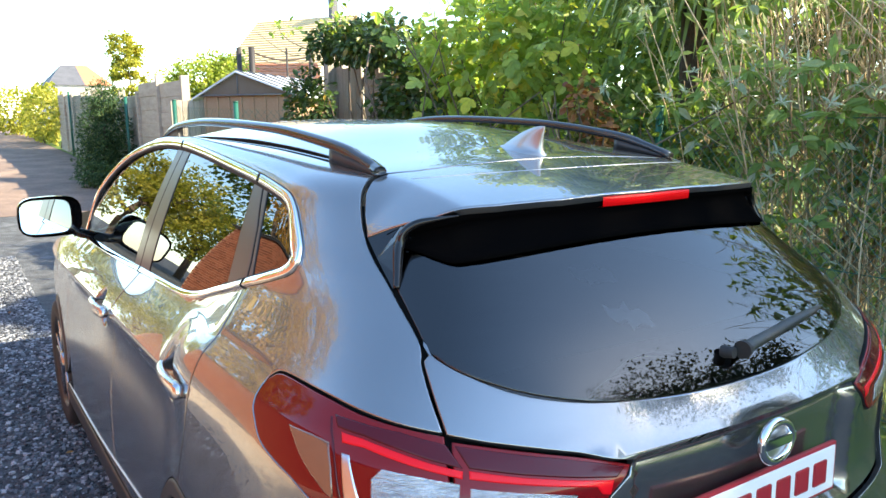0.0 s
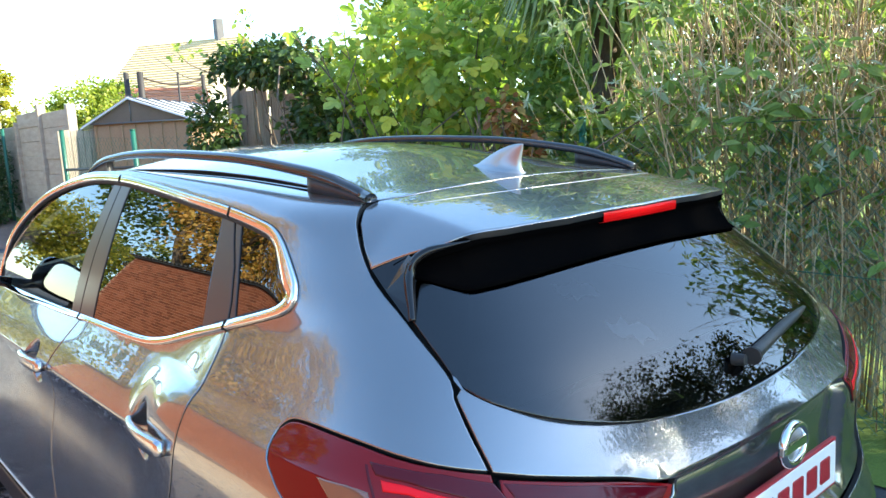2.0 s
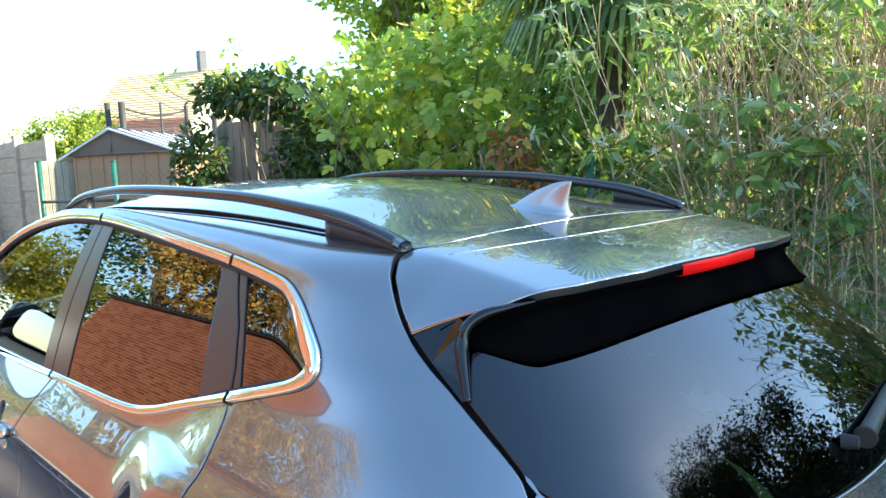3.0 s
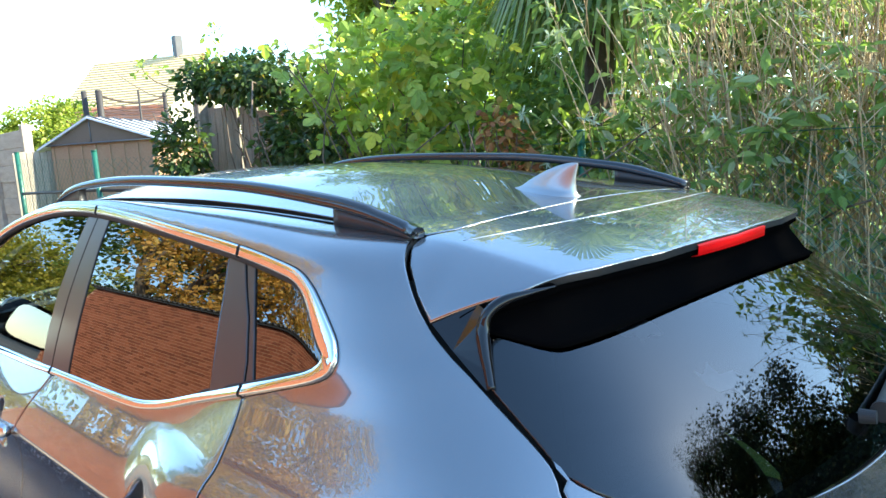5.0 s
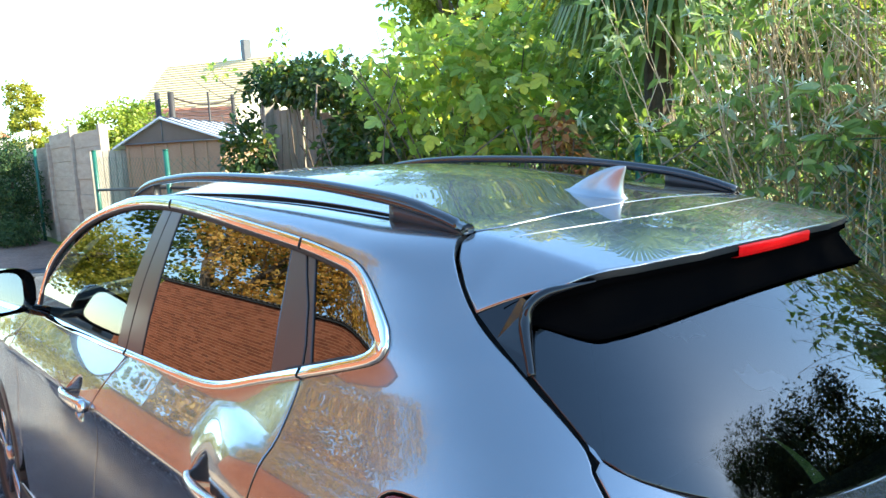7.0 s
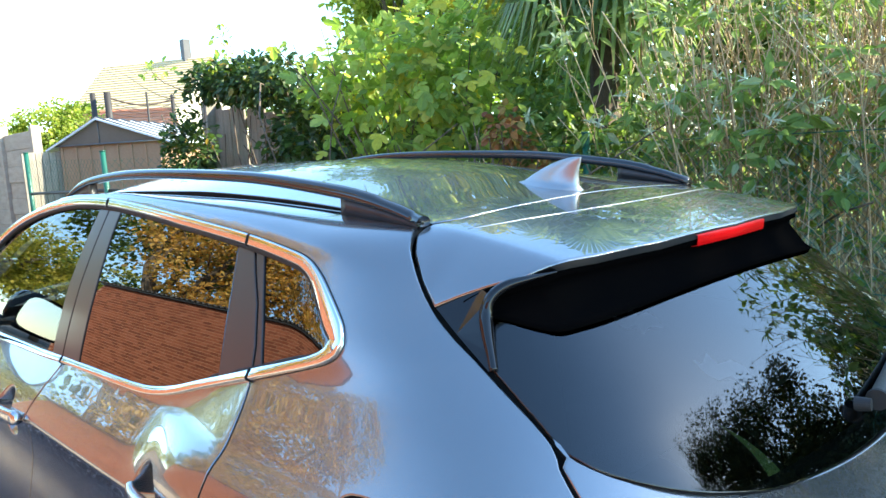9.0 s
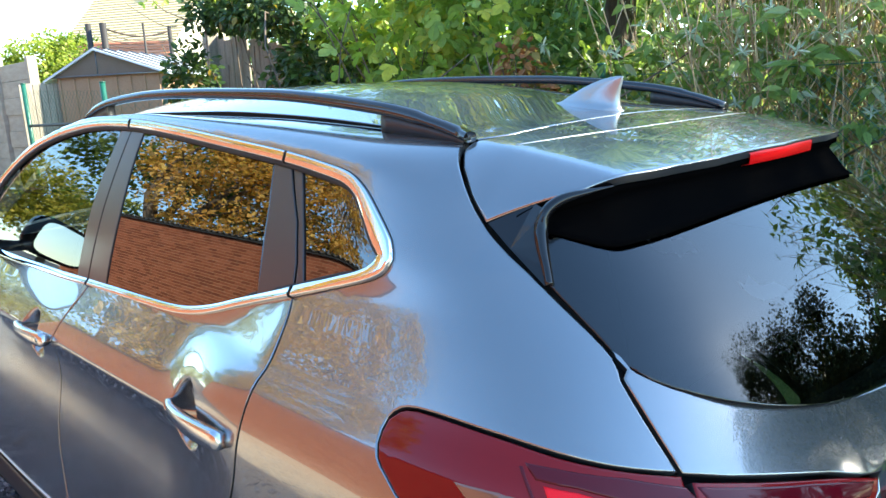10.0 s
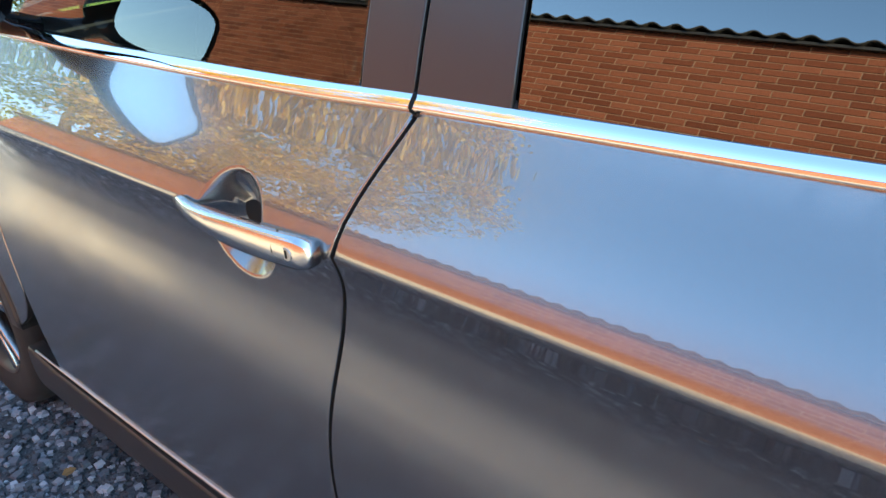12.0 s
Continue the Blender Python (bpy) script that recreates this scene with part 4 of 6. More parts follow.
for i in range(7):
    x = -0.205 + i * 0.0665
    bm = bmesh.new()
    box(bm, (x - 0.024, -0.7475, 0.812), (x + 0.024, -0.743, 0.866), 0.004)
    part("plate_bar", bm, plate_red, plate)

# bumpers
bo = mirrored(S((-0.29, 0.54), (-0.335, 0.68), (-0.405, 0.80), (-0.455, 0.93)) + R((-0.70, 0.86), (-0.668, 0.89), (-0.65, 0.78), (-0.6, 0.725), (-0.3, 0.722), (-0.02, 0.722)))
bo = [(u, z) for u, z in bo]
bot = mirrored(S((-0.25, 0.42), (-0.3, 0.33)) + R((-0.6, 0.30), (-0.3, 0.29), (-0.02, 0.29)))
panel("rear_bumper", bo + bot[::-1], whole(lambda q, z: skin(q, z) + Vector((0, -0.01, 0))), 0.035, paint, car, label="dark grey rear bumper", away=Vector((0, 0.6, 0.8)))

# near-black inner shell, added so the gaps read dark; floor and roof lining
def sheet(name, rows, mat, parent, label=""):
    n = len(rows[0])
    v = [p for r in rows for p in r]
    f = [(i * n + j, i * n + j + 1, (i + 1) * n + j + 1, (i + 1) * n + j) for i in range(len(rows) - 1) for j in range(n - 1)]
    return mesh_ob(name, v, f, mat, parent, None, True, label)


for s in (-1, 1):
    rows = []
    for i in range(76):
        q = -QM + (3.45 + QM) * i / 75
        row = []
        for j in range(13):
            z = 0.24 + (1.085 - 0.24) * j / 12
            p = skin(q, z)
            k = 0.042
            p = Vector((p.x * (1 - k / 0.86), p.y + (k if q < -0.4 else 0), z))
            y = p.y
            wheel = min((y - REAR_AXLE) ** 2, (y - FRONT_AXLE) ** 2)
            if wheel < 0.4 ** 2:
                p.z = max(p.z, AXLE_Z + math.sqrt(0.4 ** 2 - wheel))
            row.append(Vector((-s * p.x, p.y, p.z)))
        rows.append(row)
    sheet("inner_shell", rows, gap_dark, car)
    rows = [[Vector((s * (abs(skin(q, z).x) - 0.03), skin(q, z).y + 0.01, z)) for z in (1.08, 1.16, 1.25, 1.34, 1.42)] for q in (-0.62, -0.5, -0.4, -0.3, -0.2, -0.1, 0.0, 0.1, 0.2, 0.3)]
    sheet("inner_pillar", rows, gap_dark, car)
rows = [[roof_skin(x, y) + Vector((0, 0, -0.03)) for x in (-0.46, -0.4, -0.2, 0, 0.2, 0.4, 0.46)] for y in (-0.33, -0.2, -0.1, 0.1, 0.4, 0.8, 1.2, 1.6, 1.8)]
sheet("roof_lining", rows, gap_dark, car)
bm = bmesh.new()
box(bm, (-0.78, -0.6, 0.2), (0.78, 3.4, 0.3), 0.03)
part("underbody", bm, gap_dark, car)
# windscreen, bonnet, nose
rows = []
for j in range(13):
    u = j / 12
    row = []
    for i in range(17):
        w = -1 + i / 8
        xe = 0.50 + (0.70 - 0.50) * u
        ye = 1.74 + (2.62 - 1.74) * u
        ze = 1.53 + (1.075 - 1.53) * u ** 1.1
        row.append(Vector((w * xe, ye + (0.12 + 0.16 * u) * (1 - w * w), ze + 0.028 * (1 - w * w))))
    rows.append(row)
sheet("windscreen", rows, privacy, car, "tinted windscreen")
rows = []
for j in range(15):
    u = j / 14
    row = []
    for i in range(17):
        w = -1 + i / 8
        xe = 0.72 - 0.10 * u ** 2
        row.append(Vector((w * xe, 2.62 + 0.29 * (1 - w * w) + (0.72 - 0.0 * w) * u + 0.09 * u * (1 - w * w), 1.06 - 0.06 * u - 0.11 * u ** 3 + 0.03 * (1 - w * w))))
    rows.append(row)
sheet("bonnet", rows, paint, car)
rows = []
for j in range(12):
    z = 0.28 + 0.6 * j / 11
    row = []
    for i in range(33):
        a = math.pi * i / 32
        r = 1.0 if z < 0.75 else 1.0 - 0.25 * (z - 0.75) ** 2 / 0.02
        row.append(Vector((0.84 * math.copysign(abs(math.cos(a)) ** 0.6, math.cos(a)) * (0.9 + 0.1 * r), 3.02 + 0.7 * abs(math.sin(a)) ** 0.6 * r, z)))
    rows.append(row)
sheet("front_bumper", rows, paint, car)
# wheels
for x, y in ((-1, REAR_AXLE), (1, REAR_AXLE), (-1, FRONT_AXLE), (1, FRONT_AXLE)):
    wheel = new("wheel")
    wheel.parent = car
    xo = x * 0.875
    tv, tf = [], []
    prof = [(0.235, 0.0), (0.25, 0.006), (0.30, 0.012), (0.33, 0.004), (0.343, -0.02), (0.345, -0.06), (0.345, -0.16), (0.335, -0.2), (0.3, -0.215), (0.24, -0.2)]
    for k in range(56):
        a = 2 * math.pi * k / 56
        for r, d in prof:
            tv.append((xo + x * d, y + r * math.cos(a), AXLE_Z + r * math.sin(a)))
    for k in range(56):
        for j in range(len(prof) - 1):
            a, c = k * len(prof) + j, ((k + 1) % 56) * len(prof) + j
            tf.append((a, c, c + 1, a + 1) if x < 0 else (a, a + 1, c + 1, c))
    mesh_ob("tyre", tv, tf, rubber, wheel)
    rim_bm = bmesh.new()
    for k in range(10):
        a = 2 * math.pi * (k // 2) / 5 + (0.17 if k % 2 else -0.17)
        m = Matrix.Translation((xo - x * 0.02, y, AXLE_Z)) @ Matrix.Rotation(a, 4, "X")
        box(rim_bm, (-0.018, -0.016, 0.03), (0.018, 0.016, 0.238), 0.005, m)
    bmesh.ops.create_cone(rim_bm, cap_ends=True, segments=28, radius1=0.065, radius2=0.055, depth=0.05, matrix=Matrix.Translation((xo - x * 0.02, y, AXLE_Z)) @ Matrix.Rotation(math.pi / 2, 4, "Y"))
    part("rim", rim_bm, alloy, wheel, "silver alloy rim", True)
    rv, rf = [], []
    for k in range(48):
        a = 2 * math.pi * k / 48
        for r, d in ((0.24, 0.004), (0.225, -0.004), (0.215, -0.05), (0.21, -0.16), (0.0, -0.17)):
            rv.append((xo + x * d, y + r * math.cos(a), AXLE_Z + r * math.sin(a)))
    for k in range(48):
        for j in range(4):
            a, c = k * 5 + j, ((k + 1) % 48) * 5 + j
            rf.append((a, c, c + 1, a + 1))
    mesh_ob("rim_barrel", rv, rf, trim_black, wheel)
# interior: seats, dashboard, steering wheel
for x in (-0.37, 0.37):
    seat = new("front_seat")
    seat.parent = car
    bm = bmesh.new()
    box(bm, (x - 0.25, 1.2, 0.45), (x + 0.25, 1.75, 0.66), 0.05)
    part("seat_base", bm, seat_cloth, seat, smooth=True)
    bm = bmesh.new()
    box(bm, (x - 0.24, 1.05, 0.6), (x + 0.24, 1.2, 1.2), 0.05, None)
    part("seat_back", bm, seat_cloth, seat, smooth=True)
    bm = bmesh.new()
    box(bm, (x - 0.13, 1.04, 1.24), (x + 0.13, 1.13, 1.42), 0.04)
    part("headrest", bm, seat_cloth, seat, smooth=True)
bm = bmesh.new()
box(bm, (-0.72, 2.15, 0.6), (0.72, 2.7, 1.06), 0.06)
part("dashboard", bm, seat_cloth, car, smooth=True)
ring = [(-0.37 + 0.18 * math.cos(a), 1.98 + 0.06 * math.sin(a), 0.98 + 0.17 * math.sin(a)) for a in [2 * math.pi * i / 32 for i in range(33)]]
av, af = tube(ring, 0.016, 8, caps=False)
mesh_ob("steering_wheel", av, af, seat_cloth, car)

rows = [[Vector((x, y, 1.135 + 0.06 * (y + 0.45) - 0.004 * math.cos(9 * x))) for x in (-0.58, -0.3, 0.0, 0.3, 0.58)] for y in (-0.5, -0.3, -0.1, 0.1, 0.28)]
sheet("parcel_shelf", rows, seat_cloth, car, "dark parcel shelf")
# crumpled papers on the shelf
for x, y, w, d in ((-0.06, -0.42, 0.045, 0.055), (0.14, -0.1, 0.06, 0.05)):
    rows = []
    for i in range(7):
        u = i / 6 - 0.5
        rows.append([Vector((x + 2 * w * u + 0.012 * v, y + 2 * d * v + 0.02 * u, 1.139 + 0.06 * (y + 0.45) + 0.012 * abs(u) + 0.012 * math.sin(8 * v + 5 * u) + 0.016 + 0.02 * v)) for v in (-0.5, -0.25, 0.0, 0.25, 0.5)])
    paper = sheet("paper", rows, white_card, None)
    tagged(paper, "crumpled white paper lying behind the rear window", "paper")

# ---------------------------------------------------------------- materials of the place
gravel_soil = speckled("gravel_bed", [(0.3, (0.025, 0.027, 0.03)), (0.5, (0.075, 0.08, 0.088)), (0.72, (0.22, 0.23, 0.245))], 6, 120, 0.85, 0.9, 0.02)


def by_piece(name, stops, rough=0.8, translucent=0.0, spec=0.4, relief=0.0, scale=60.0, island=True, second=None):
    """Colour by piece: each island of the mesh, or each object, takes its own from the ramp."""
    m = material(name, rough=rough, spec=spec)
    t, b = nodes_of(m)
    if island:
        rnd = t.nodes.new("ShaderNodeNewGeometry").outputs["Random Per Island"]
    else:
        rnd = t.nodes.new("ShaderNodeObjectInfo").outputs["Random"]
    col = ramp(t, rnd, stops)
    v = coords(t)
    fine = noise_tex(t, v, scale)
    col = mix(t, 0.35, col, ramp(t, fine, [(0.25, (0.25, 0.25, 0.25)), (0.75, (1, 1, 1))]), "MULTIPLY")
    link(t, col, b.inputs["Base Color"])
    if relief:
        bump(t, b, fine, 0.5, relief)
    if translucent:
        o = t.nodes["Material Output"]
        tl = t.nodes.new("ShaderNodeBsdfTranslucent")
        br = mix(t, 1.0, col, (1.25, 1.3, 0.7), "MULTIPLY")
        link(t, br, tl.inputs["Color"])
        ms = t.nodes.new("ShaderNodeMixShader")
        ms.inputs[0].default_value = translucent
        link(t, b.outputs[0], ms.inputs[1])
        link(t, tl.outputs[0], ms.inputs[2])
        link(t, ms.outputs[0], o.inputs["Surface"])
    return m


stone_mat = by_piece("gravel_stones", [(0.0, (0.03, 0.034, 0.042)), (0.4, (0.11, 0.12, 0.14)), (0.75, (0.22, 0.235, 0.265)), (1.0, (0.5, 0.52, 0.56))], 0.75, 0, 0.4, 0.002, 200)
brick_mat = by_piece("brick", [(0.0, (0.17, 0.045, 0.02)), (0.5, (0.25, 0.07, 0.032)), (1.0, (0.32, 0.1, 0.05))], 0.85, 0, 0.3, 0.003, 90)
brick_one = by_piece("brick_single", [(0.0, (0.17, 0.045, 0.02)), (0.5, (0.25, 0.07, 0.032)), (1.0, (0.32, 0.1, 0.05))], 0.85, 0, 0.3, 0.003, 90, island=False)
mortar = speckled("mortar", [(0.3, (0.3, 0.155, 0.09)), (0.7, (0.42, 0.24, 0.155))], 4, 90, 0.95, 0.3, 0.003)
sheet_dark = speckled("dark_corrugated_sheet", [(0.3, (0.02, 0.02, 0.02)), (0.7, (0.06, 0.055, 0.05))], 2, 40, 0.7, 0.2, 0.002)
fig_leaf = by_piece("fig_leaves", [(0.0, (0.22, 0.33, 0.07)), (0.4, (0.34, 0.46, 0.11)), (0.75, (0.46, 0.55, 0.15)), (0.9, (0.55, 0.55, 0.12)), (1.0, (0.66, 0.56, 0.09))], 0.5, 0.55, 0.4, 0, 40)
fig_yellow = by_piece("yellow_fig_leaves", [(0.0, (0.36, 0.46, 0.08)), (0.6, (0.52, 0.54, 0.08)), (1.0, (0.62, 0.56, 0.05))], 0.5, 0.45, 0.4, 0, 40, island=False)
ivy_leaf = by_piece("ivy_leaves", [(0.0, (0.03, 0.065, 0.02)), (0.6, (0.065, 0.12, 0.035)), (0.93, (0.11, 0.18, 0.04)), (1.0, (0.3, 0.2, 0.03))], 0.4, 0.35, 0.5, 0, 60)
shrub_leaf = by_piece("shrub_leaves", [(0.0, (0.08, 0.15, 0.04)), (0.6, (0.15, 0.24, 0.06)), (0.9, (0.24, 0.32, 0.09)), (1.0, (0.36, 0.32, 0.07))], 0.45, 0.5, 0.45, 0, 60)
budd_leaf = by_piece("buddleia_leaves", [(0.0, (0.16, 0.26, 0.07)), (0.5, (0.26, 0.38, 0.12)), (0.85, (0.37, 0.47, 0.17)), (0.93, (0.4, 0.47, 0.36)), (1.0, (0.5, 0.55, 0.45))], 0.55, 0.5, 0.35, 0, 60)
rust_leaf = by_piece("rusty_leaves", [(0.0, (0.2, 0.075, 0.04)), (0.5, (0.34, 0.17, 0.07)), (1.0, (0.36, 0.3, 0.1))], 0.6, 0.3, 0.3, 0, 60)
autumn_leaf = by_piece("autumn_leaves", [(0.0, (0.2, 0.15, 0.05)), (0.25, (0.5, 0.28, 0.08)), (0.6, (0.68, 0.38, 0.1)), (1.0, (0.8, 0.56, 0.18))], 0.6, 0.5, 0.3, 0, 30)
tip_leaf = by_piece("downy_young_leaves", [(0.0, (0.36, 0.45, 0.33)), (1.0, (0.62, 0.67, 0.57))], 0.7, 0.3, 0.3, 0, 60)
green_leaf = by_piece("tree_leaves", [(0.0, (0.05, 0.09, 0.02)), (0.6, (0.11, 0.17, 0.04)), (1.0, (0.22, 0.27, 0.06))], 0.55, 0.5, 0.3, 0, 30)
lime_leaf = by_piece("lime_green_leaves", [(0.0, (0.2, 0.27, 0.05)), (0.6, (0.36, 0.43, 0.09)), (1.0, (0.56, 0.55, 0.15))], 0.5, 0.55, 0.3, 0, 30)
# dark with little translucency: the shade of backlit crowns put into the colour
backlit_leaf = by_piece("backlit_tree_leaves", [(0.0, (0.02, 0.035, 0.012)), (0.7, (0.04, 0.065, 0.02)), (1.0, (0.14, 0.12, 0.03))], 0.55, 0.12, 0.3, 0, 30)
gold_leaf = by_piece("golden_leaves", [(0.0, (0.2, 0.22, 0.04)), (0.6, (0.42, 0.4, 0.07)), (1.0, (0.6, 0.5, 0.1))], 0.55, 0.5, 0.3, 0, 30)
conifer_leaf = by_piece("conifer_sprays", [(0.0, (0.025, 0.06, 0.025)), (0.7, (0.06, 0.12, 0.045)), (1.0, (0.16, 0.21, 0.07))], 0.6, 0.3, 0.3, 0, 30)
palm_leaf = by_piece("palm_blades", [(0.0, (0.07, 0.12, 0.04)), (0.7, (0.16, 0.24, 0.08)), (1.0, (0.32, 0.4, 0.16))], 0.4, 0.45, 0.5, 0, 30)
bark = speckled("bark", [(0.3, (0.05, 0.035, 0.025)), (0.7, (0.16, 0.12, 0.085))], 12, 120, 0.9, 0.6, 0.006, (1, 1, 0.3))
cane_mat = by_piece("dry_canes", [(0.0, (0.3, 0.2, 0.11)), (0.5, (0.54, 0.4, 0.24)), (1.0, (0.7, 0.57, 0.39))], 0.8, 0.0, 0.3, 0.001, 80)
old_wood = speckled("weathered_boards", [(0.25, (0.14, 0.12, 0.095)), (0.5, (0.29, 0.25, 0.205)), (0.75, (0.45, 0.4, 0.34))], 5, 60, 0.9, 0.5, 0.004, (6, 6, 0.6))
concrete = speckled("concrete_slabs", [(0.3, (0.27, 0.22, 0.17)), (0.7, (0.5, 0.43, 0.35))], 3, 50, 0.9, 0.4, 0.004, (1, 1, 5))
shed_wall_mat = speckled("tan_shed_panels", [(0.3, (0.26, 0.155, 0.095)), (0.7, (0.36, 0.23, 0.15))], 2, 60, 0.7, 0.2, 0.002)
shed_roof_mat = speckled("pale_metal_roof", [(0.3, (0.5, 0.53, 0.58)), (0.7, (0.75, 0.78, 0.82))], 2, 60, 0.45, 0.2, 0.002)
shed_trim = material("dark_blue_grey_trim", (0.1, 0.11, 0.13), 0.5)
shed_dark = speckled("brown_gable", [(0.3, (0.1, 0.075, 0.055)), (0.7, (0.17, 0.13, 0.1))], 2, 60, 0.7, 0.2, 0.002)
tile_mat = by_piece("clay_tiles", [(0.0, (0.68, 0.48, 0.27)), (0.6, (0.75, 0.57, 0.34)), (1.0, (0.8, 0.65, 0.42))], 0.85, 0, 0.3, 0.003, 30)
red_tile = by_piece("red_tiles", [(0.0, (0.5, 0.17, 0.08)), (1.0, (0.6, 0.25, 0.13))], 0.85, 0, 0.3, 0.003, 30, island=False)
slate_mat = speckled("dark_roof", [(0.3, (0.06, 0.06, 0.07)), (0.7, (0.12, 0.12, 0.13))], 2, 30, 0.7, 0.2, 0.01)
render_mat = speckled("pale_house_wall", [(0.3, (0.5, 0.45, 0.38)), (0.7, (0.62, 0.57, 0.5))], 1, 30, 0.9, 0.2, 0.003)
green_steel = material("green_coated_steel", (0.012, 0.10, 0.07), 0.4)
dark_post = material("dark_post", (0.03, 0.026, 0.025), 0.6)
net_mat = material("dark_net", (0.05, 0.03, 0.025), 0.8)
lawn_mat = speckled("lawn", [(0.3, (0.08, 0.14, 0.02)), (0.7, (0.2, 0.27, 0.05))], 3, 60, 0.9, 0.6, 0.03)
# sunlit tone of the reflected ground put into the colour
pale_ground_mat = speckled("pale_ground", [(0.3, (0.36, 0.28, 0.195)), (0.7, (0.55, 0.45, 0.33))], 2, 60, 0.95, 0.5, 0.01)
dirt_mat = speckled("leafy_dirt", [(0.3, (0.08, 0.055, 0.045)), (0.5, (0.18, 0.125, 0.1)), (0.72, (0.36, 0.25, 0.18))], 1.3, 30, 0.95, 0.6, 0.02)
window_mat = material("far_window", (0.6, 0.65, 0.7), 0.1)

rng = np.random.default_rng(7)


def fast_mesh(name, verts, tris, mat, parent=None, smooth=False):
    """verts (n, 3) and polygons (m, k), all of one size."""
    verts, tris = np.asarray(verts, np.float32), np.asarray(tris, np.int32)
    me = bpy.data.meshes.new(name)
    me.vertices.add(len(verts))
    me.vertices.foreach_set("co", verts.ravel())
    m, k = tris.shape
    me.loops.add(m * k)
    me.loops.foreach_set("vertex_index", tris.ravel())
    me.polygons.add(m)
    me.polygons.foreach_set("loop_start", np.arange(0, m * k, k, dtype=np.int32))
    me.polygons.foreach_set("loop_total", np.full(m, k, np.int32))
    me.polygons.foreach_set("use_smooth", np.full(m, smooth))
    me.materials.append(mat)
    me.update(calc_edges=True)
    ob = new(name, me)
    ob.parent = parent
    return ob


def unit(a):
    return a / np.maximum(np.linalg.norm(a, axis=-1, keepdims=True), 1e-9)


LEAF_SHAPES = {
    # outline in the leaf's plane: along, across, lift; fan from the first point
    "oval": np.array([(0, 0, 0), (0.3, 0.32, 0.05), (0.7, 0.27, 0.03), (1, 0, -0.06), (0.7, -0.27, 0.03), (0.3, -0.32, 0.05)]),
    "lance": np.array([(0, 0, 0), (0.3, 0.2, 0.03), (0.65, 0.16, -0.03), (1, 0, -0.16), (0.65, -0.16, -0.03), (0.3, -0.2, 0.03)]),
    "blade": np.array([(0, 0, 0), (0.3, 0.09, 0.02), (0.65, 0.08, 0.0), (1, 0, -0.12), (0.65, -0.08, 0.0), (0.3, -0.09, 0.02)]),
    "fig": np.array([(0, 0, 0), (0.02, 0.2, 0.03), (0.18, 0.42, 0.06), (0.42, 0.5, 0.02), (0.5, 0.37, 0.03), (0.44, 0.2, 0.04), (0.66, 0.27, 0.0), (0.84, 0.2, -0.04), (1.0, 0.0, -0.12), (0.84, -0.2, -0.04), (0.66, -0.27, 0.0), (0.44, -0.2, 0.04), (0.5, -0.37, 0.03), (0.42, -0.5, 0.02), (0.18, -0.42, 0.06), (0.02, -0.2, 0.03)]),
}


def leaf_arrays(places, along, up, size, shape):
    """Leaves at places, each pointing along with its face towards up."""
    s = LEAF_SHAPES[shape]
    along, k = unit(along), len(s)
    side = unit(np.cross(up, along))
    face = np.cross(along, side)
    size = np.broadcast_to(np.asarray(size, float), (len(places),))[:, None, None]
    v = places[:, None] + size * (s[None, :, 0:1] * along[:, None] + s[None, :, 1:2] * side[:, None] + s[None, :, 2:3] * face[:, None])
    tri = np.array([(0, i, i + 1) for i in range(1, k - 1)])
    f = (np.arange(len(places))[:, None, None] * k + tri[None]).reshape(-1, 3)
    return v.reshape(-1, 3), f


def cloud(blobs, count, shell=0.55):
    """Points in ellipsoids (centre, radii), thicker near their surface, with gaps where a noise is low; and outward ways."""
    weights = np.array([r[0] * r[1] * r[2] for _, r in blobs]) ** 0.8
    pick = rng.choice(len(blobs), count, p=weights / weights.sum())
    c = np.array([b[0] for b in blobs], float)[pick]
    r = np.array([b[1] for b in blobs], float)[pick]
    d = unit(rng.normal(size=(count, 3)))
    rad = shell + (1 - shell) * rng.random((count, 1)) ** 0.6
    rad *= 1 + 0.16 * np.sin(9 * d[:, :1] + 5 * c[:, :1]) * np.cos(7 * d[:, 1:2] + 4 * c[:, 1:2])
    return c + d * rad * r, d


def clumps(blobs, count, shell, each):
    """cloud() in sprays: leaves gathered round twig ends, with gaps between them."""
    n = max(count // each, 8)
    c, d = cloud(blobs, n, shell)
    pick = rng.integers(0, n, count)
    spread = np.array([min(r) for _, r in blobs]).mean() * 0.17
    return c[pick] + rng.normal(size=(count, 3)) * spread * [1, 1, 0.75], unit(d[pick] + 0.5 * rng.normal(size=(count, 3)))


def foliage(name, blobs, count, size, shape, mat, parent, droop=0.35, shell=0.55, sprays=0):
    p, d = clumps(blobs, count, shell, sprays) if sprays else cloud(blobs, count, shell)
    p[:, 2] = np.maximum(p[:, 2], 0.04)
    along = unit(d + rng.normal(scale=0.7, size=d.shape) + np.array([0, 0, -droop]))
    up = unit(d * 0.5 + rng.normal(scale=0.5, size=d.shape) + np.array([0, 0, 0.9]))
    v, f = leaf_arrays(p, along, up, size * (0.6 + 0.7 * rng.random(count)), shape)
    return fast_mesh(name, v, f, mat, parent)


def merged(tubes):
    vs, fs = [], []
    for v, f in tubes:
        o = len(vs)
        vs += [tuple(p) for p in v]
        fs += [tuple(i + o for i in q) for q in f]
    return vs, fs


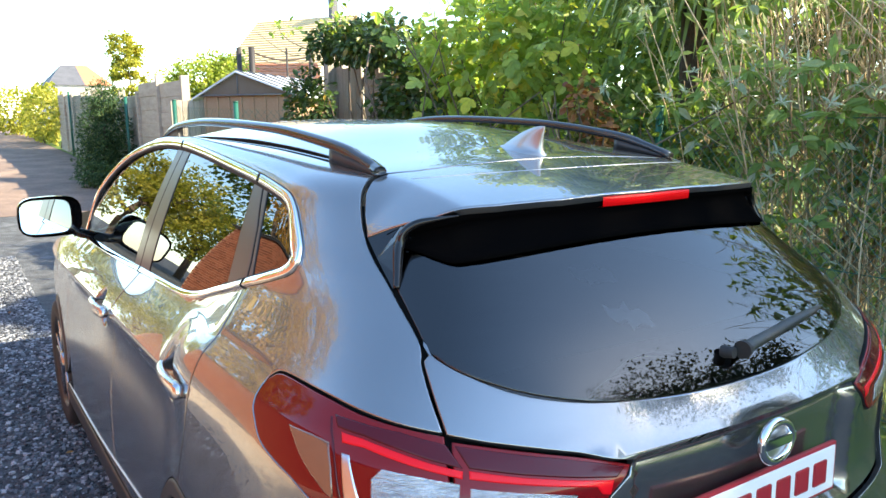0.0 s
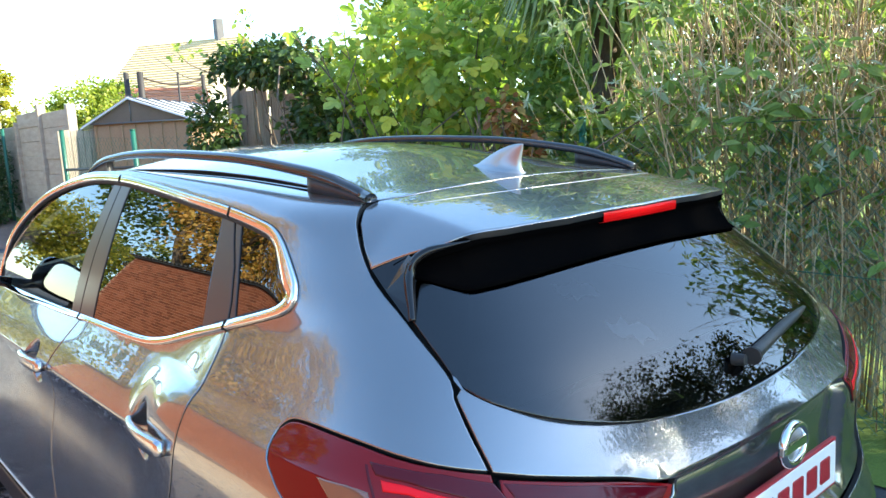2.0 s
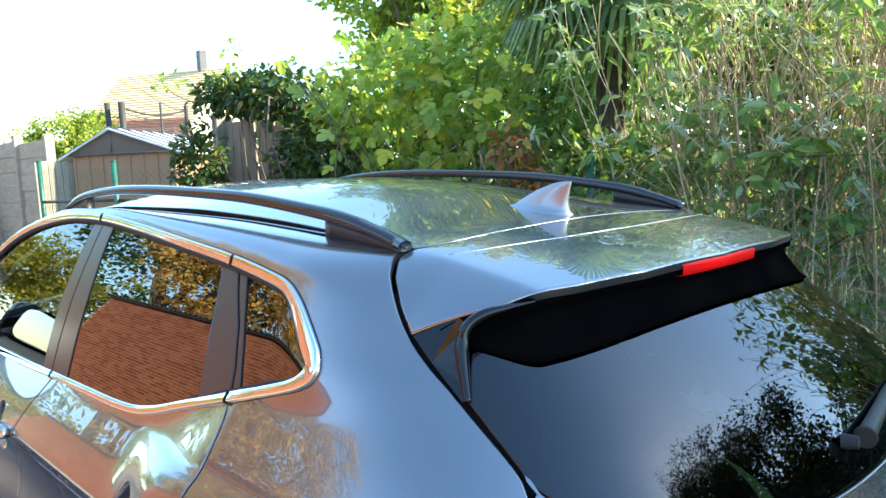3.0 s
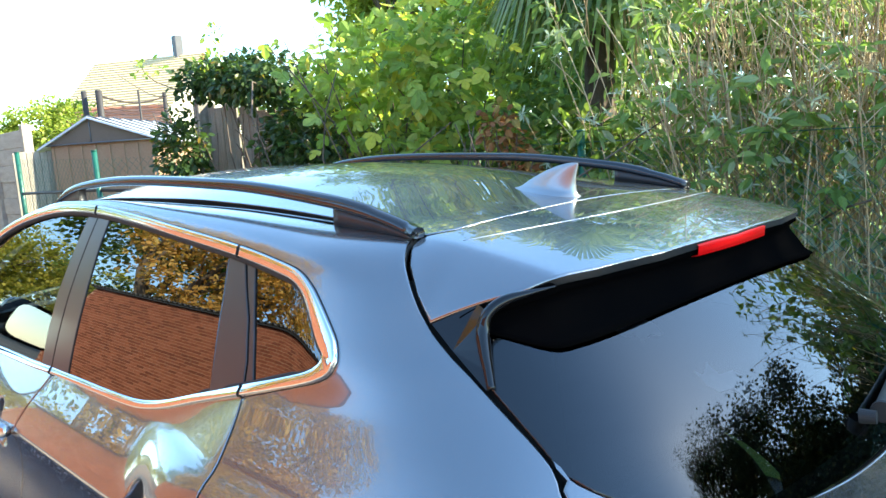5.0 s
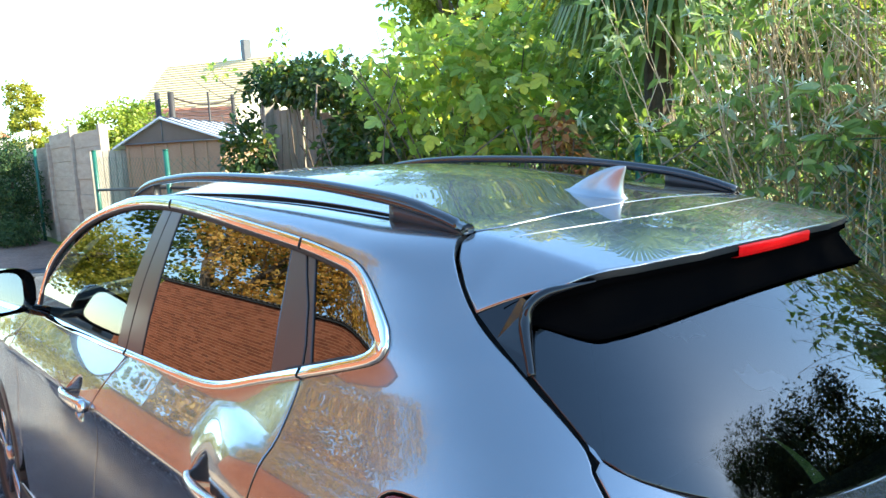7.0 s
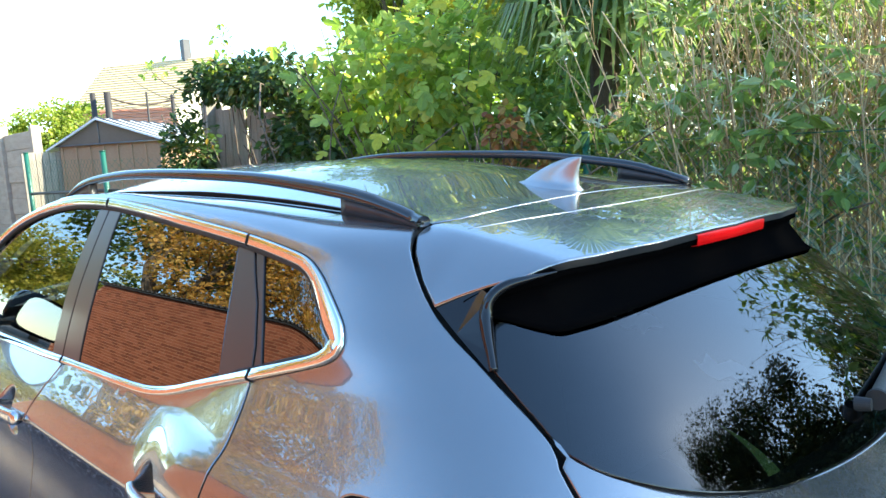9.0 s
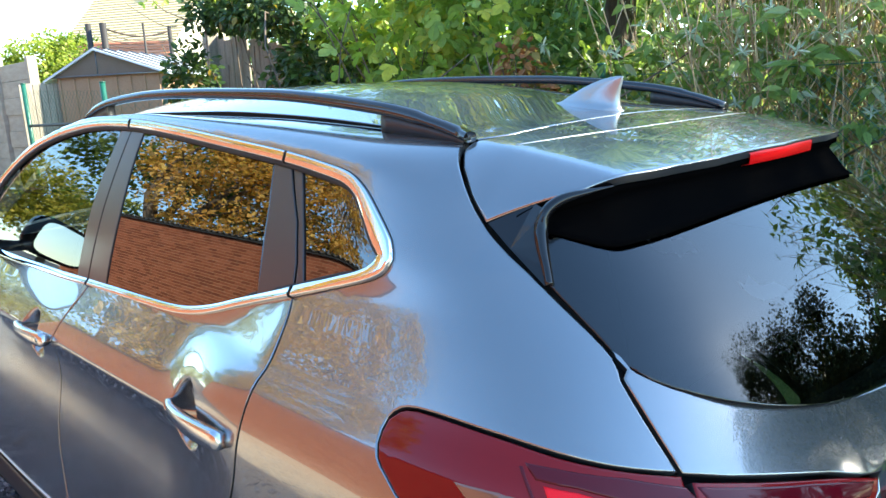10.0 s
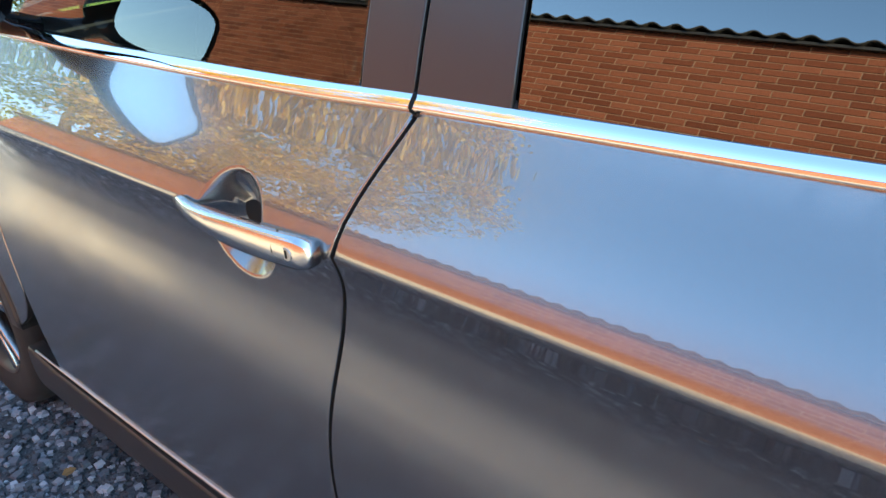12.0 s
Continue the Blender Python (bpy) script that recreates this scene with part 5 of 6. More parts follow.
def branch(a, c, r, bend=0.12, n=5, sides=6, rest=0.45):
    a, c = np.array(a, float), np.array(c, float)
    w = rng.normal(scale=bend, size=3) * np.linalg.norm(c - a)
    pts = [a + (c - a) * u + w * math.sin(math.pi * u) for u in np.linspace(0, 1, n)]
    return tube([tuple(p) for p in pts], lambda u: r * (1 - (1 - rest) * u), sides)


def tree(name, base, trunk_r, trunk_h, blobs, count, size, leaf, label, category="tree", shape="oval", shell=0.5):
    t = tagged(new(name), label, category)
    b = np.array(base, float)
    top = b + np.array([0.1, 0.1, trunk_h])
    tubes = [branch(b, top, trunk_r, 0.03, 6, 10, 0.7)]
    for c, r in blobs:
        c = np.array(c, float)
        tubes.append(branch(top - np.array([0, 0, trunk_h * 0.25 * rng.random()]), c, trunk_r * 0.5, 0.08, 6, 7, 0.25))
        for _ in range(4):
            tubes.append(branch(c + (top - c) * 0.3, c + unit(rng.normal(size=3)) * np.array(r) * 0.85, trunk_r * 0.16, 0.1, 4, 5, 0.3))
    v, f = merged(tubes)
    mesh_ob("trunk", v, f, bark, t)
    foliage("crown", blobs, count, size, shape, leaf, t, shell=shell, sprays=25 if category == "bush" else 90)
    return t


# ---------------------------------------------------------------- ground
# ground height along y; the rise is shaped to fit the camera's view
def gz(y):
    return 0.0 if y < 2 else 0.037 * (min(y, 60) - 2) - 0.037 * 1.2 * (1 - math.exp(-(min(y, 60) - 2) / 1.2))


xs = [-400, -120, -40, -20, -12, -8, -6, -5, -4, -3, -2, -1, 0, 1, 1.7, 2.0, 2.5, 3, 5, 8, 14, 25, 50, 120, 400]
ysr = [-400, -100, -40, -20, -10, -5, -2, 0, 2, 2.5, 3, 3.5, 4, 5, 6, 8, 10, 13, 17, 22, 28, 36, 48, 60, 100, 400]
gv = [(x, y, gz(y)) for y in ysr for x in xs]
gf = [(j * len(xs) + i, j * len(xs) + i + 1, (j + 1) * len(xs) + i + 1, (j + 1) * len(xs) + i) for j in range(len(ysr) - 1) for i in range(len(xs) - 1)]
tagged(mesh_ob("ground", gv, gf, gravel_soil), "grey gravel drive, its rise fitted to the camera's view", "ground", kind="structure")
lawn_x = [1.95, 2.2, 2.6, 3.2, 4, 6, 9, 14, 24, 40]
lawn_y = [-14, -8, -4, -1, 2, 4, 6, 9, 12, 16, 22, 30, 45]
lv = [(x + (0.05 * math.sin(y * 3) if x < 2 else 0), y, gz(y) + 0.02 + 0.015 * math.sin(3 * x + y)) for y in lawn_y for x in lawn_x]
lf = [(j * 10 + i, j * 10 + i + 1, (j + 1) * 10 + i + 1, (j + 1) * 10 + i) for j in range(len(lawn_y) - 1) for i in range(9)]
tagged(mesh_ob("lawn", lv, lf, lawn_mat), "sunlit garden lawn behind the wire fence", "lawn", kind="structure")
dv = [(x + (0.2 * math.sin(3 * x) if y < 12 else 0), y + (0.5 * math.sin(2.3 * x) if y < 12 else 0), gz(y) + 0.012) for y in (11, 14, 18, 23, 34, 45) for x in (-4.5, -2, 0, 1.2, 1.95)]
df = [(j * 5 + i, j * 5 + i + 1, (j + 1) * 5 + i + 1, (j + 1) * 5 + i) for j in range(5) for i in range(4)]
tagged(mesh_ob("drive_end", dv, df, dirt_mat), "leaf-strewn brown dirt at the drive's end", "ground", kind="structure")

# seen only in reflections: pale strip added for the beige in the lower doors
sv = [(x, y, gz(y) + 0.01 + 0.0) for y in (-30, -20, -12, -8, -5, -3, -1, 0, 1, 2, 2.5, 3, 3.5, 4, 4.4, 4.8, 5.2) for x in (-4.5, -3.8, -3.1, -2.4, -1.8)]
sf = [(j * 5 + i, j * 5 + i + 1, (j + 1) * 5 + i + 1, (j + 1) * 5 + i) for j in range(16) for i in range(4)]
tagged(mesh_ob("sandy_strip", sv, sf, pale_ground_mat), "pale ground strip by the wall, added to brighten the doors' reflections", "ground", kind="structure")

# loose stones of the gravel, densest beside the car
N = 42000
u = rng.random(N)
px = -0.72 - 2.8 * rng.random(N) ** 1.5
py = -0.5 + 8.5 * u
pz = np.array([gz(y) for y in py])
cube = unit(np.array([(-1, -1, -0.5), (1, -1, -0.6), (1.1, 1, -0.5), (-1, 0.9, -0.5), (-0.6, -0.7, 0.7), (0.7, -0.5, 0.6), (0.6, 0.7, 0.8), (-0.7, 0.5, 0.5)], float))
cube_f = np.array([(0, 3, 2, 1), (4, 5, 6, 7), (0, 1, 5, 4), (1, 2, 6, 5), (2, 3, 7, 6), (3, 0, 4, 7)])
rot = rng.random(N) * 6.28
sc = 0.006 + 0.011 * rng.random(N) ** 1.5
shp = cube[None] * (0.7 + 0.6 * rng.random((N, 1, 3))) * sc[:, None, None]
shp[..., 2] *= 0.7
ca, sa2 = np.cos(rot)[:, None], np.sin(rot)[:, None]
vx = shp[..., 0] * ca - shp[..., 1] * sa2 + px[:, None]
vy = shp[..., 0] * sa2 + shp[..., 1] * ca + py[:, None]
vz = shp[..., 2] + pz[:, None] + sc[:, None] * (0.1 + 0.5 * rng.random((N, 1)))
V = np.stack([vx, vy, vz], -1).reshape(-1, 3)
Fq = (np.arange(N)[:, None, None] * 8 + cube_f[None]).reshape(-1, 4)
tagged(fast_mesh("gravel", V, Fq, stone_mat), "loose blue-grey crushed stones on the drive", "gravel", kind="stuff")
n = 90
p = np.stack([-0.95 - 3 * rng.random(n), 1 + 9 * rng.random(n), np.zeros(n)], -1)
p[:, 2] = [gz(y) + 0.022 for y in p[:, 1]]
v, f = leaf_arrays(p, unit(rng.normal(size=(n, 3)) * [1, 1, 0.15]), unit(rng.normal(size=(n, 3)) * 0.25 + [0, 0, 1]), 0.02 + 0.025 * rng.random(n), "oval")
tagged(fast_mesh("fallen_leaves", v, f, rust_leaf), "small orange fallen leaves on the gravel", "leaves", kind="stuff")

# ---------------------------------------------------------------- brick building opposite
WX, WY0, WY1, WH = -4.5, -2.5, 12.2, 3.12
wall = tagged(new("wall_west"), "red brick garage wall facing the car", "wall", kind="structure")
bm = bmesh.new()
box(bm, (WX - 0.3, WY0, -0.1), (WX, WY1, WH + 0.02))
part("wall_core", bm, mortar, wall)
bm = bmesh.new()
box(bm, (WX - 6, WY0, -0.1), (WX - 0.3, WY1, WH - 0.3))
part("building_body", bm, mortar, wall)
BL, BH = 0.21, 0.0645
spots = []
for r in range(int(WH / BH)):
    for c in range(-1, int((WY1 - WY0) / BL) + 1):
        y = WY0 + (c + 0.5 * (r % 2)) * BL
        if y < WY0 - 0.001 or y + BL > WY1 + 0.002:
            continue
        spots.append((y, r * BH))
near = [q for q in spots if 2.3 < q[0] < 4.6 and 1.5 < q[1] < 3.2][:290]
rest = np.array([q for q in spots if q not in set(near)])
bv = np.array([(0, 0.005, 0.005), (0, BL - 0.005, 0.005), (0, BL - 0.005, BH - 0.005), (0, 0.005, BH - 0.005), (0.004, 0.006, 0.006), (0.004, BL - 0.006, 0.006), (0.004, BL - 0.006, BH - 0.006), (0.004, 0.006, BH - 0.006)])
bf = np.array([(4, 5, 6, 7), (0, 1, 5, 4), (1, 2, 6, 5), (2, 3, 7, 6), (3, 0, 4, 7)])
k = len(rest)
V = bv[None] + np.stack([np.full(k, WX) + 0.002 * rng.random(k), rest[:, 0], rest[:, 1]], -1)[:, None]
joined = fast_mesh("brickwork", V.reshape(-1, 3), (np.arange(k)[:, None, None] * 8 + bf[None]).reshape(-1, 4), brick_mat, wall)
joined["kind"] = "stuff"
brick_spots = near
# corrugated roof edge
roof = tagged(new("roof_edge"), "dark corrugated roof sheet over the brick wall", "roof", kind="structure")
cv, cf = [], []
M = 900
for i in range(M + 1):
    y = WY0 - 0.2 + (WY1 + 0.4 - WY0) * i / M
    w = 0.022 * math.sin(2 * math.pi * y / 0.165)
    for x, z in ((WX + 0.07, WH + 0.03), (WX - 0.4, WH + 0.09), (WX - 3.0, WH + 0.35), (WX - 3.0, WH + 0.33), (WX - 0.4, WH + 0.07), (WX + 0.07, WH + 0.015)):
        cv.append((x, y, z + w))
for i in range(M):
    for k in range(5):
        a = i * 6 + k
        cf.append((a, a + 1, a + 7, a + 6))
    a = i * 6
    cf.append((a + 5, a, a + 6, a + 11))
mesh_ob("roof_sheet", cv, cf, sheet_dark, roof)
# dark strip added for the band of shade under the sheet's edge
bm = bmesh.new()
box(bm, (WX + 0.008, WY0, WH - 0.035), (WX + 0.05, WY1, WH - 0.005), 0.004)
part("eaves_shade_strip", bm, dark_post, roof)

# ---------------------------------------------------------------- trees beyond the wall
tree("autumn_tree", (-6.6, 13.6, 0), 0.2, 3.2, [((-6.6, 13.2, 10.4), (2.3, 2.2, 2.0)), ((-7.8, 12.2, 12.4), (2.0, 2.0, 1.8)), ((-5.2, 14.4, 9.0), (1.8, 1.8, 1.6)), ((-6.4, 13.3, 5.2), (1.9, 1.9, 1.6)), ((-7.8, 12.6, 6.3), (1.9, 1.8, 1.7)), ((-5.4, 14.2, 6.6), (1.5, 1.6, 1.5)), ((-6.8, 13.4, 7.9), (1.8, 1.8, 1.5))], 24000, 0.13, autumn_leaf, "orange autumn tree behind the brick wall")
tree("autumn_tree", (-9.6, 12.0, 0), 0.2, 3.0, [((-9.2, 11.6, 10.4), (1.9, 1.9, 1.8)), ((-9.3, 11.6, 5.0), (1.6, 1.6, 1.4)), ((-8.6, 12.2, 6.8), (1.7, 1.7, 1.5)), ((-9.5, 12.3, 8.3), (1.5, 1.5, 1.3))], 10000, 0.13, autumn_leaf, "orange autumn tree behind the brick wall")
tree("dark_tree", (-8.0, 17.5, 0), 0.22, 3.5, [((-7.2, 17.2, 5.6), (2.1, 2.0, 1.9)), ((-8.6, 17.0, 7.6), (2.1, 2.0, 1.8)), ((-5.6, 18.2, 6.9), (1.9, 1.9, 1.7)), ((-7.0, 17.8, 9.4), (2.0, 2.0, 1.5))], 11000, 0.15, green_leaf, "dark green broad-leaved tree behind the wall")
tree("golden_tree", (-5.6, 24, 0.8), 0.18, 2.2, [((-5.2, 23.6, 3.4), (1.8, 1.8, 1.5)), ((-6.4, 24.2, 4.6), (1.7, 1.7, 1.5)), ((-4.2, 24.8, 4.2), (1.5, 1.5, 1.3))], 8000, 0.15, gold_leaf, "yellow-leaved tree at the drive's end")
tree("golden_tree", (-9.0, 27, 0.8), 0.18, 2.2, [((-8.6, 26.6, 3.8), (2.0, 1.8, 1.7)), ((-7.2, 27.2, 4.8), (1.7, 1.7, 1.6)), ((-9.6, 26.8, 5.4), (1.7, 1.5, 1.3))], 8000, 0.16, gold_leaf, "yellow-leaved tree at the drive's end")
tree("bush", (-2.8, 30, 1.0), 0.1, 0.6, [((-2.8, 30, 2.0), (1.4, 1.4, 1.2)), ((-4.2, 29, 2.0), (1.4, 1.2, 1.2)), ((-1.5, 32, 1.9), (1.2, 1.2, 1.0))], 6000, 0.12, gold_leaf, "pale yellow-green bush beside the drive", "bush")

# ---------------------------------------------------------------- planting along the drive
fig = tagged(new("fig_bush"), "large-leaved fig bush turning yellow", "bush")
tubes, places, ways = [], [], []
for i in range(42):
    b0 = np.array([2.75 + rng.normal() * 0.12, 3.1 + rng.normal() * 0.25, 0.0])
    tip = np.array([2.55 + rng.normal() * 0.42, 3.4 + rng.normal() * 0.55, 1.45 + 1.2 * rng.random()])
    tubes.append(branch(b0, tip, 0.011, 0.08, 7, 6, 0.35))
    pts = tubes[-1][0]
    for j in range(9):
        w = 0.45 + 0.55 * j / 8
        q = b0 + (tip - b0) * w + rng.normal(scale=0.09, size=3)
        places.append(q)
        ways.append(unit(q - np.array([2.9, 3.1, 1.2]) + rng.normal(scale=0.5, size=3)))
v, f = merged(tubes)
mesh_ob("branchwork", v, f, bark, fig)["kind"] = "stuff"
extra_p, extra_d = cloud([((2.6, 2.95, 2.1), (0.45, 0.5, 0.5)), ((2.5, 3.5, 2.1), (0.5, 0.75, 0.55)), ((2.65, 3.3, 2.4), (0.45, 0.6, 0.35)), ((2.45, 2.75, 1.5), (0.4, 0.55, 0.35)), ((2.6, 4.2, 2.2), (0.45, 0.45, 0.4))], 1250, 0.4)
places = np.concatenate([np.array(places), extra_p])
ways = np.concatenate([np.array(ways), extra_d])
along = unit(ways * 0.8 + rng.normal(scale=0.6, size=ways.shape) + [0, 0, -0.5])
up = unit(ways * 0.5 + rng.normal(scale=0.6, size=ways.shape) + [-0.15, -0.1, 0.8])
v, f = leaf_arrays(places, along, up, 0.07 + 0.075 * rng.random(len(places)), "fig")
fast_mesh("foliage", v, f, fig_leaf, fig)
# the bright yellow leaves, each its own
for i in range(22):
    q = np.array([[2.25 + 0.14 * rng.normal(), 2.5 + 0.26 * rng.normal(), 2.16 + 0.15 * rng.normal()]]) if i < 13 else np.array([[2.2 + 0.15 * rng.normal(), 3.5 + 0.5 * rng.normal(), 1.8 + 0.22 * rng.normal()]])
    v, f = leaf_arrays(q, np.array([[-0.35 + 0.4 * rng.normal(), -0.5 + 0.6 * rng.normal(), -0.5]]), unit(np.array([[-0.8, -0.4, 0.5]]) + rng.normal(scale=0.5, size=(1, 3))), 0.08 + 0.06 * rng.random(1), "fig")
    fast_mesh("leaf", v, f, fig_yellow, fig)

ivy = tagged(new("climbing_vine"), "dark green creeper over the wooden fence", "climber")
v, f = merged([branch((2.45 + 0.2 * rng.normal(), 5.2 + 0.5 * rng.normal(), 0.1), (2.3 + 0.2 * rng.normal(), 5.3 + 0.7 * rng.normal(), 1.6 + 0.8 * rng.random()), 0.012, 0.1) for _ in range(18)] + [branch((2.1, 5.9, 2.3), (1.85, 6.4, 2.62), 0.006, 0.1), branch((2.2, 5.2, 2.4), (2.05, 5.3, 2.75), 0.006, 0.1), branch((2.0, 6.2, 2.3), (1.7, 6.6, 2.55), 0.005, 0.1)])
mesh_ob("branchwork", v, f, bark, ivy)["kind"] = "stuff"
foliage("foliage", [((2.3, 5.9, 2.42), (0.32, 0.5, 0.2)), ((2.1, 6.25, 1.7), (0.25, 0.32, 0.5)), ((2.35, 5.1, 2.35), (0.35, 0.55, 0.25)), ((2.45, 4.6, 1.75), (0.35, 0.5, 0.5)), ((2.35, 4.2, 1.3), (0.4, 0.7, 0.6)), ((2.2, 6.2, 0.9), (0.3, 0.35, 0.9)), ((2.35, 5.5, 2.4), (0.3, 0.5, 0.16))], 11500, 0.07, "oval", ivy_leaf, ivy, 0.5, 0.3)
foliage("young_growth", [((1.9, 6.35, 2.58), (0.12, 0.2, 0.1)), ((2.05, 5.3, 2.72), (0.1, 0.12, 0.12)), ((2.2, 5.6, 2.55), (0.15, 0.3, 0.12))], 110, 0.06, "oval", fig_leaf, ivy, 0.2, 0.2)["kind"] = "stuff"

shrub = tagged(new("mixed_shrub"), "green leafy shrubs behind the wire fence", "shrub")
v, f = merged([branch((2.6 + 0.25 * rng.normal(), 2.2 + 0.9 * rng.normal(), 0.0), (2.5 + 0.3 * rng.normal(), 2.2 + 0.9 * rng.normal(), 1.2 + 0.6 * rng.random()), 0.01, 0.1) for _ in range(40)])
mesh_ob("branchwork", v, f, bark, shrub)["kind"] = "stuff"
foliage("foliage", [((2.55, 2.9, 1.2), (0.4, 0.8, 0.7)), ((2.6, 1.9, 1.35), (0.35, 0.55, 0.5)), ((2.6, 3.8, 1.0), (0.4, 0.7, 0.8)), ((2.7, 1.6, 1.35), (0.3, 0.3, 0.35)), ((2.6, 2.15, 1.65), (0.25, 0.35, 0.3)), ((2.75, 2.4, 0.7), (0.4, 1.2, 0.6))], 6500, 0.075, "oval", shrub_leaf, shrub)
rusty = tagged(new("rusty_shrub"), "small shrub with reddish autumn leaves", "shrub")
v, f = merged([branch((2.35, 2.1, 0.0), (2.2 + 0.14 * rng.normal(), 2.1 + 0.14 * rng.normal(), 1.6 + 0.2 * rng.random()), 0.008, 0.06) for _ in range(12)])
mesh_ob("branchwork", v, f, bark, rusty)["kind"] = "stuff"
foliage("foliage", [((2.2, 2.1, 1.72), (0.12, 0.14, 0.16)), ((2.25, 2.0, 1.5), (0.12, 0.16, 0.2))], 260, 0.06, "oval", rust_leaf, rusty, 0.3, 0.2)

# palm
palm = tagged(new("fan_palm"), "fan palm with drooping green fronds", "palm")
v, f = tube([(3.17, 2.02, 0), (3.19, 2.04, 1.2), (3.15, 2.0, 2.958)], lambda u: 0.12 - 0.02 * u, 12)
mesh_ob("trunk", v, f, bark, palm)
for i in range(44):
    az = 6.283 * i / 44 * 7.3
    el = radians(65 - 125 * (i / 44))
    d = np.array([math.cos(az) * math.cos(el), math.sin(az) * math.cos(el), math.sin(el)])
    c0 = np.array([3.15, 2.0, 2.95])
    hub = c0 + d * (0.34 + 0.2 * rng.random()) + np.array([0, 0, -0.05])
    side = unit(np.cross(d, [0, 0, 1.0]))
    up = np.cross(side, d)
    vs, fs = [], []
    for j in range(24):
        a = radians(-105 + 210 * j / 23)
        w = d * math.cos(a) + side * math.sin(a)
        L = 0.5 + 0.12 * math.cos(a)
        cross = unit(np.cross(w, up)) * 0.019
        o = len(vs)
        m1 = hub + w * L * 0.55 + up * 0.02
        tip = hub + w * L * 0.95 + np.array([0, 0, -0.14 - 0.2 * rng.random()])
        vs += [hub - cross * 0.4, hub + cross * 0.4, m1 + cross, m1 - cross, tip]
        fs += [(o, o + 1, o + 2), (o, o + 2, o + 3), (o + 3, o + 2, o + 4)]
    frond = fast_mesh("frond", vs, fs, palm_leaf, palm)
    v, f = tube([tuple(c0), tuple((c0 + hub) / 2 + np.array([0, 0, 0.04])), tuple(hub)], 0.011, 5)
    mesh_ob("stalk", v, f, palm_leaf, frond)


def buddleia(base_y, n, label, dry, height=(1.9, 3.3), x0=2.78, spread=0.3):
    """Bundles of dry canes, some straight and bare, some with drooping leaf clusters and pale star-shaped tips."""
    b = tagged(new("buddleia"), label, "shrub", group="buddleias along the wire fence")
    tubes, pl, al, upv, sz, tips = [], [], [], [], [], []

    def cluster(q, k, r, size):
        for _ in range(k):
            d = unit(rng.normal(size=3) * [1, 1, 0.4])
            pl.append(q + d * r * rng.random())
            al.append(d + np.array([-0.15, -0.1, 0.25 - 1.25 * rng.random()]))
            upv.append(np.array([0.5 * rng.normal() - 0.5, 0.5 * rng.normal() - 0.3, 0.8]))
            sz.append(size * (0.6 + 0.7 * rng.random()))

    for _ in range(n):
        s0 = np.array([x0 + 0.18 * rng.normal(), base_y + 0.22 * rng.normal(), 0.0])
        h = height[0] + (height[1] - height[0]) * rng.random()
        lean = np.array([-0.08 + 0.28 * rng.normal(), spread * rng.normal(), 0])
        at = lambda u: s0 + lean * (u ** 1.6) + np.array([0.025 * math.sin(7 * u + s0[0] * 9), 0.025 * math.cos(6 * u + s0[1] * 9), h * (u - 0.1 * u ** 3)])
        pts = [at(u) for u in np.linspace(0, 1, 9)]
        r0 = 0.0025 + 0.006 * rng.random() ** 2.5
        tubes.append(tube([tuple(p) for p in pts], lambda u: r0 * (1 - 0.6 * u) + 0.001, 5))
        bare = rng.random() < dry
        for _ in range(9):
            # dry side twigs, most of them close along the cane
            w = 0.15 + 0.75 * rng.random()
            q = at(w)
            e = q + np.array([0.13 * rng.normal(), 0.15 * rng.normal(), 0.12 + 0.3 * rng.random()])
            tubes.append(tube([tuple(q), tuple((q + e) / 2 + rng.normal(scale=0.012, size=3)), tuple(e)], 0.0022, 4))
            if rng.random() < (0.06 if bare else 0.25):
                cluster(e, 6, 0.05, 0.09)
                if rng.random() < 0.35:
                    tips.append(e)
        if bare:
            continue
        for w in (0.36, 0.46, 0.55, 0.63, 0.7, 0.77, 0.84, 0.9, 0.95, 1.0):
            if rng.random() < 0.4:
                q = at(w) + np.array([-0.06, 0.1 * rng.normal(), 0.0])
                cluster(q, 11, 0.085, 0.095)
                if rng.random() < 0.55:
                    tips.append(q + np.array([-0.08, 0.05 * rng.normal(), 0.05]))
        tips.append(pts[-1])
    v, f = merged(tubes)
    mesh_ob("dry_growth", v, f, cane_mat, b)["kind"] = "stuff"
    v, f = leaf_arrays(np.array(pl), np.array(al), np.array(upv), np.array(sz), "lance")
    fast_mesh("foliage", v, f, budd_leaf, b)["kind"] = "stuff"
    # star-shaped tips: downy leaves that stand out round each shoot
    tp = np.repeat(np.array(tips), 10, axis=0)
    ring = np.tile(np.arange(10) * 2.4, len(tips))
    face = unit(np.array([-0.6, -0.5, 0.65]) + 0.25 * rng.normal(size=(len(tips), 3)))
    face = np.repeat(face, 10, axis=0)
    e1 = unit(np.cross(face, [0.0, 0.0, 1.0]))
    e2 = np.cross(face, e1)
    d = e1 * np.cos(ring)[:, None] + e2 * np.sin(ring)[:, None] + face * (0.15 + 0.4 * rng.random((len(tp), 1)))
    v, f = leaf_arrays(tp, unit(d + 0.3 * rng.normal(size=d.shape)), face, 0.02 + 0.045 * rng.random(len(tp)), "blade")
    fast_mesh("young_tip_growth", v, f, tip_leaf, b)["kind"] = "stuff"
    return b


for by, n, dry in ((1.2, 26, 0.4), (0.82, 56, 0.68), (0.38, 74, 0.76), (-0.08, 60, 0.7), (-0.6, 30, 0.5), (-1.1, 14, 0.4)):
    buddleia(by, n, "straggly buddleia with tan canes and grey-green leaves", dry)
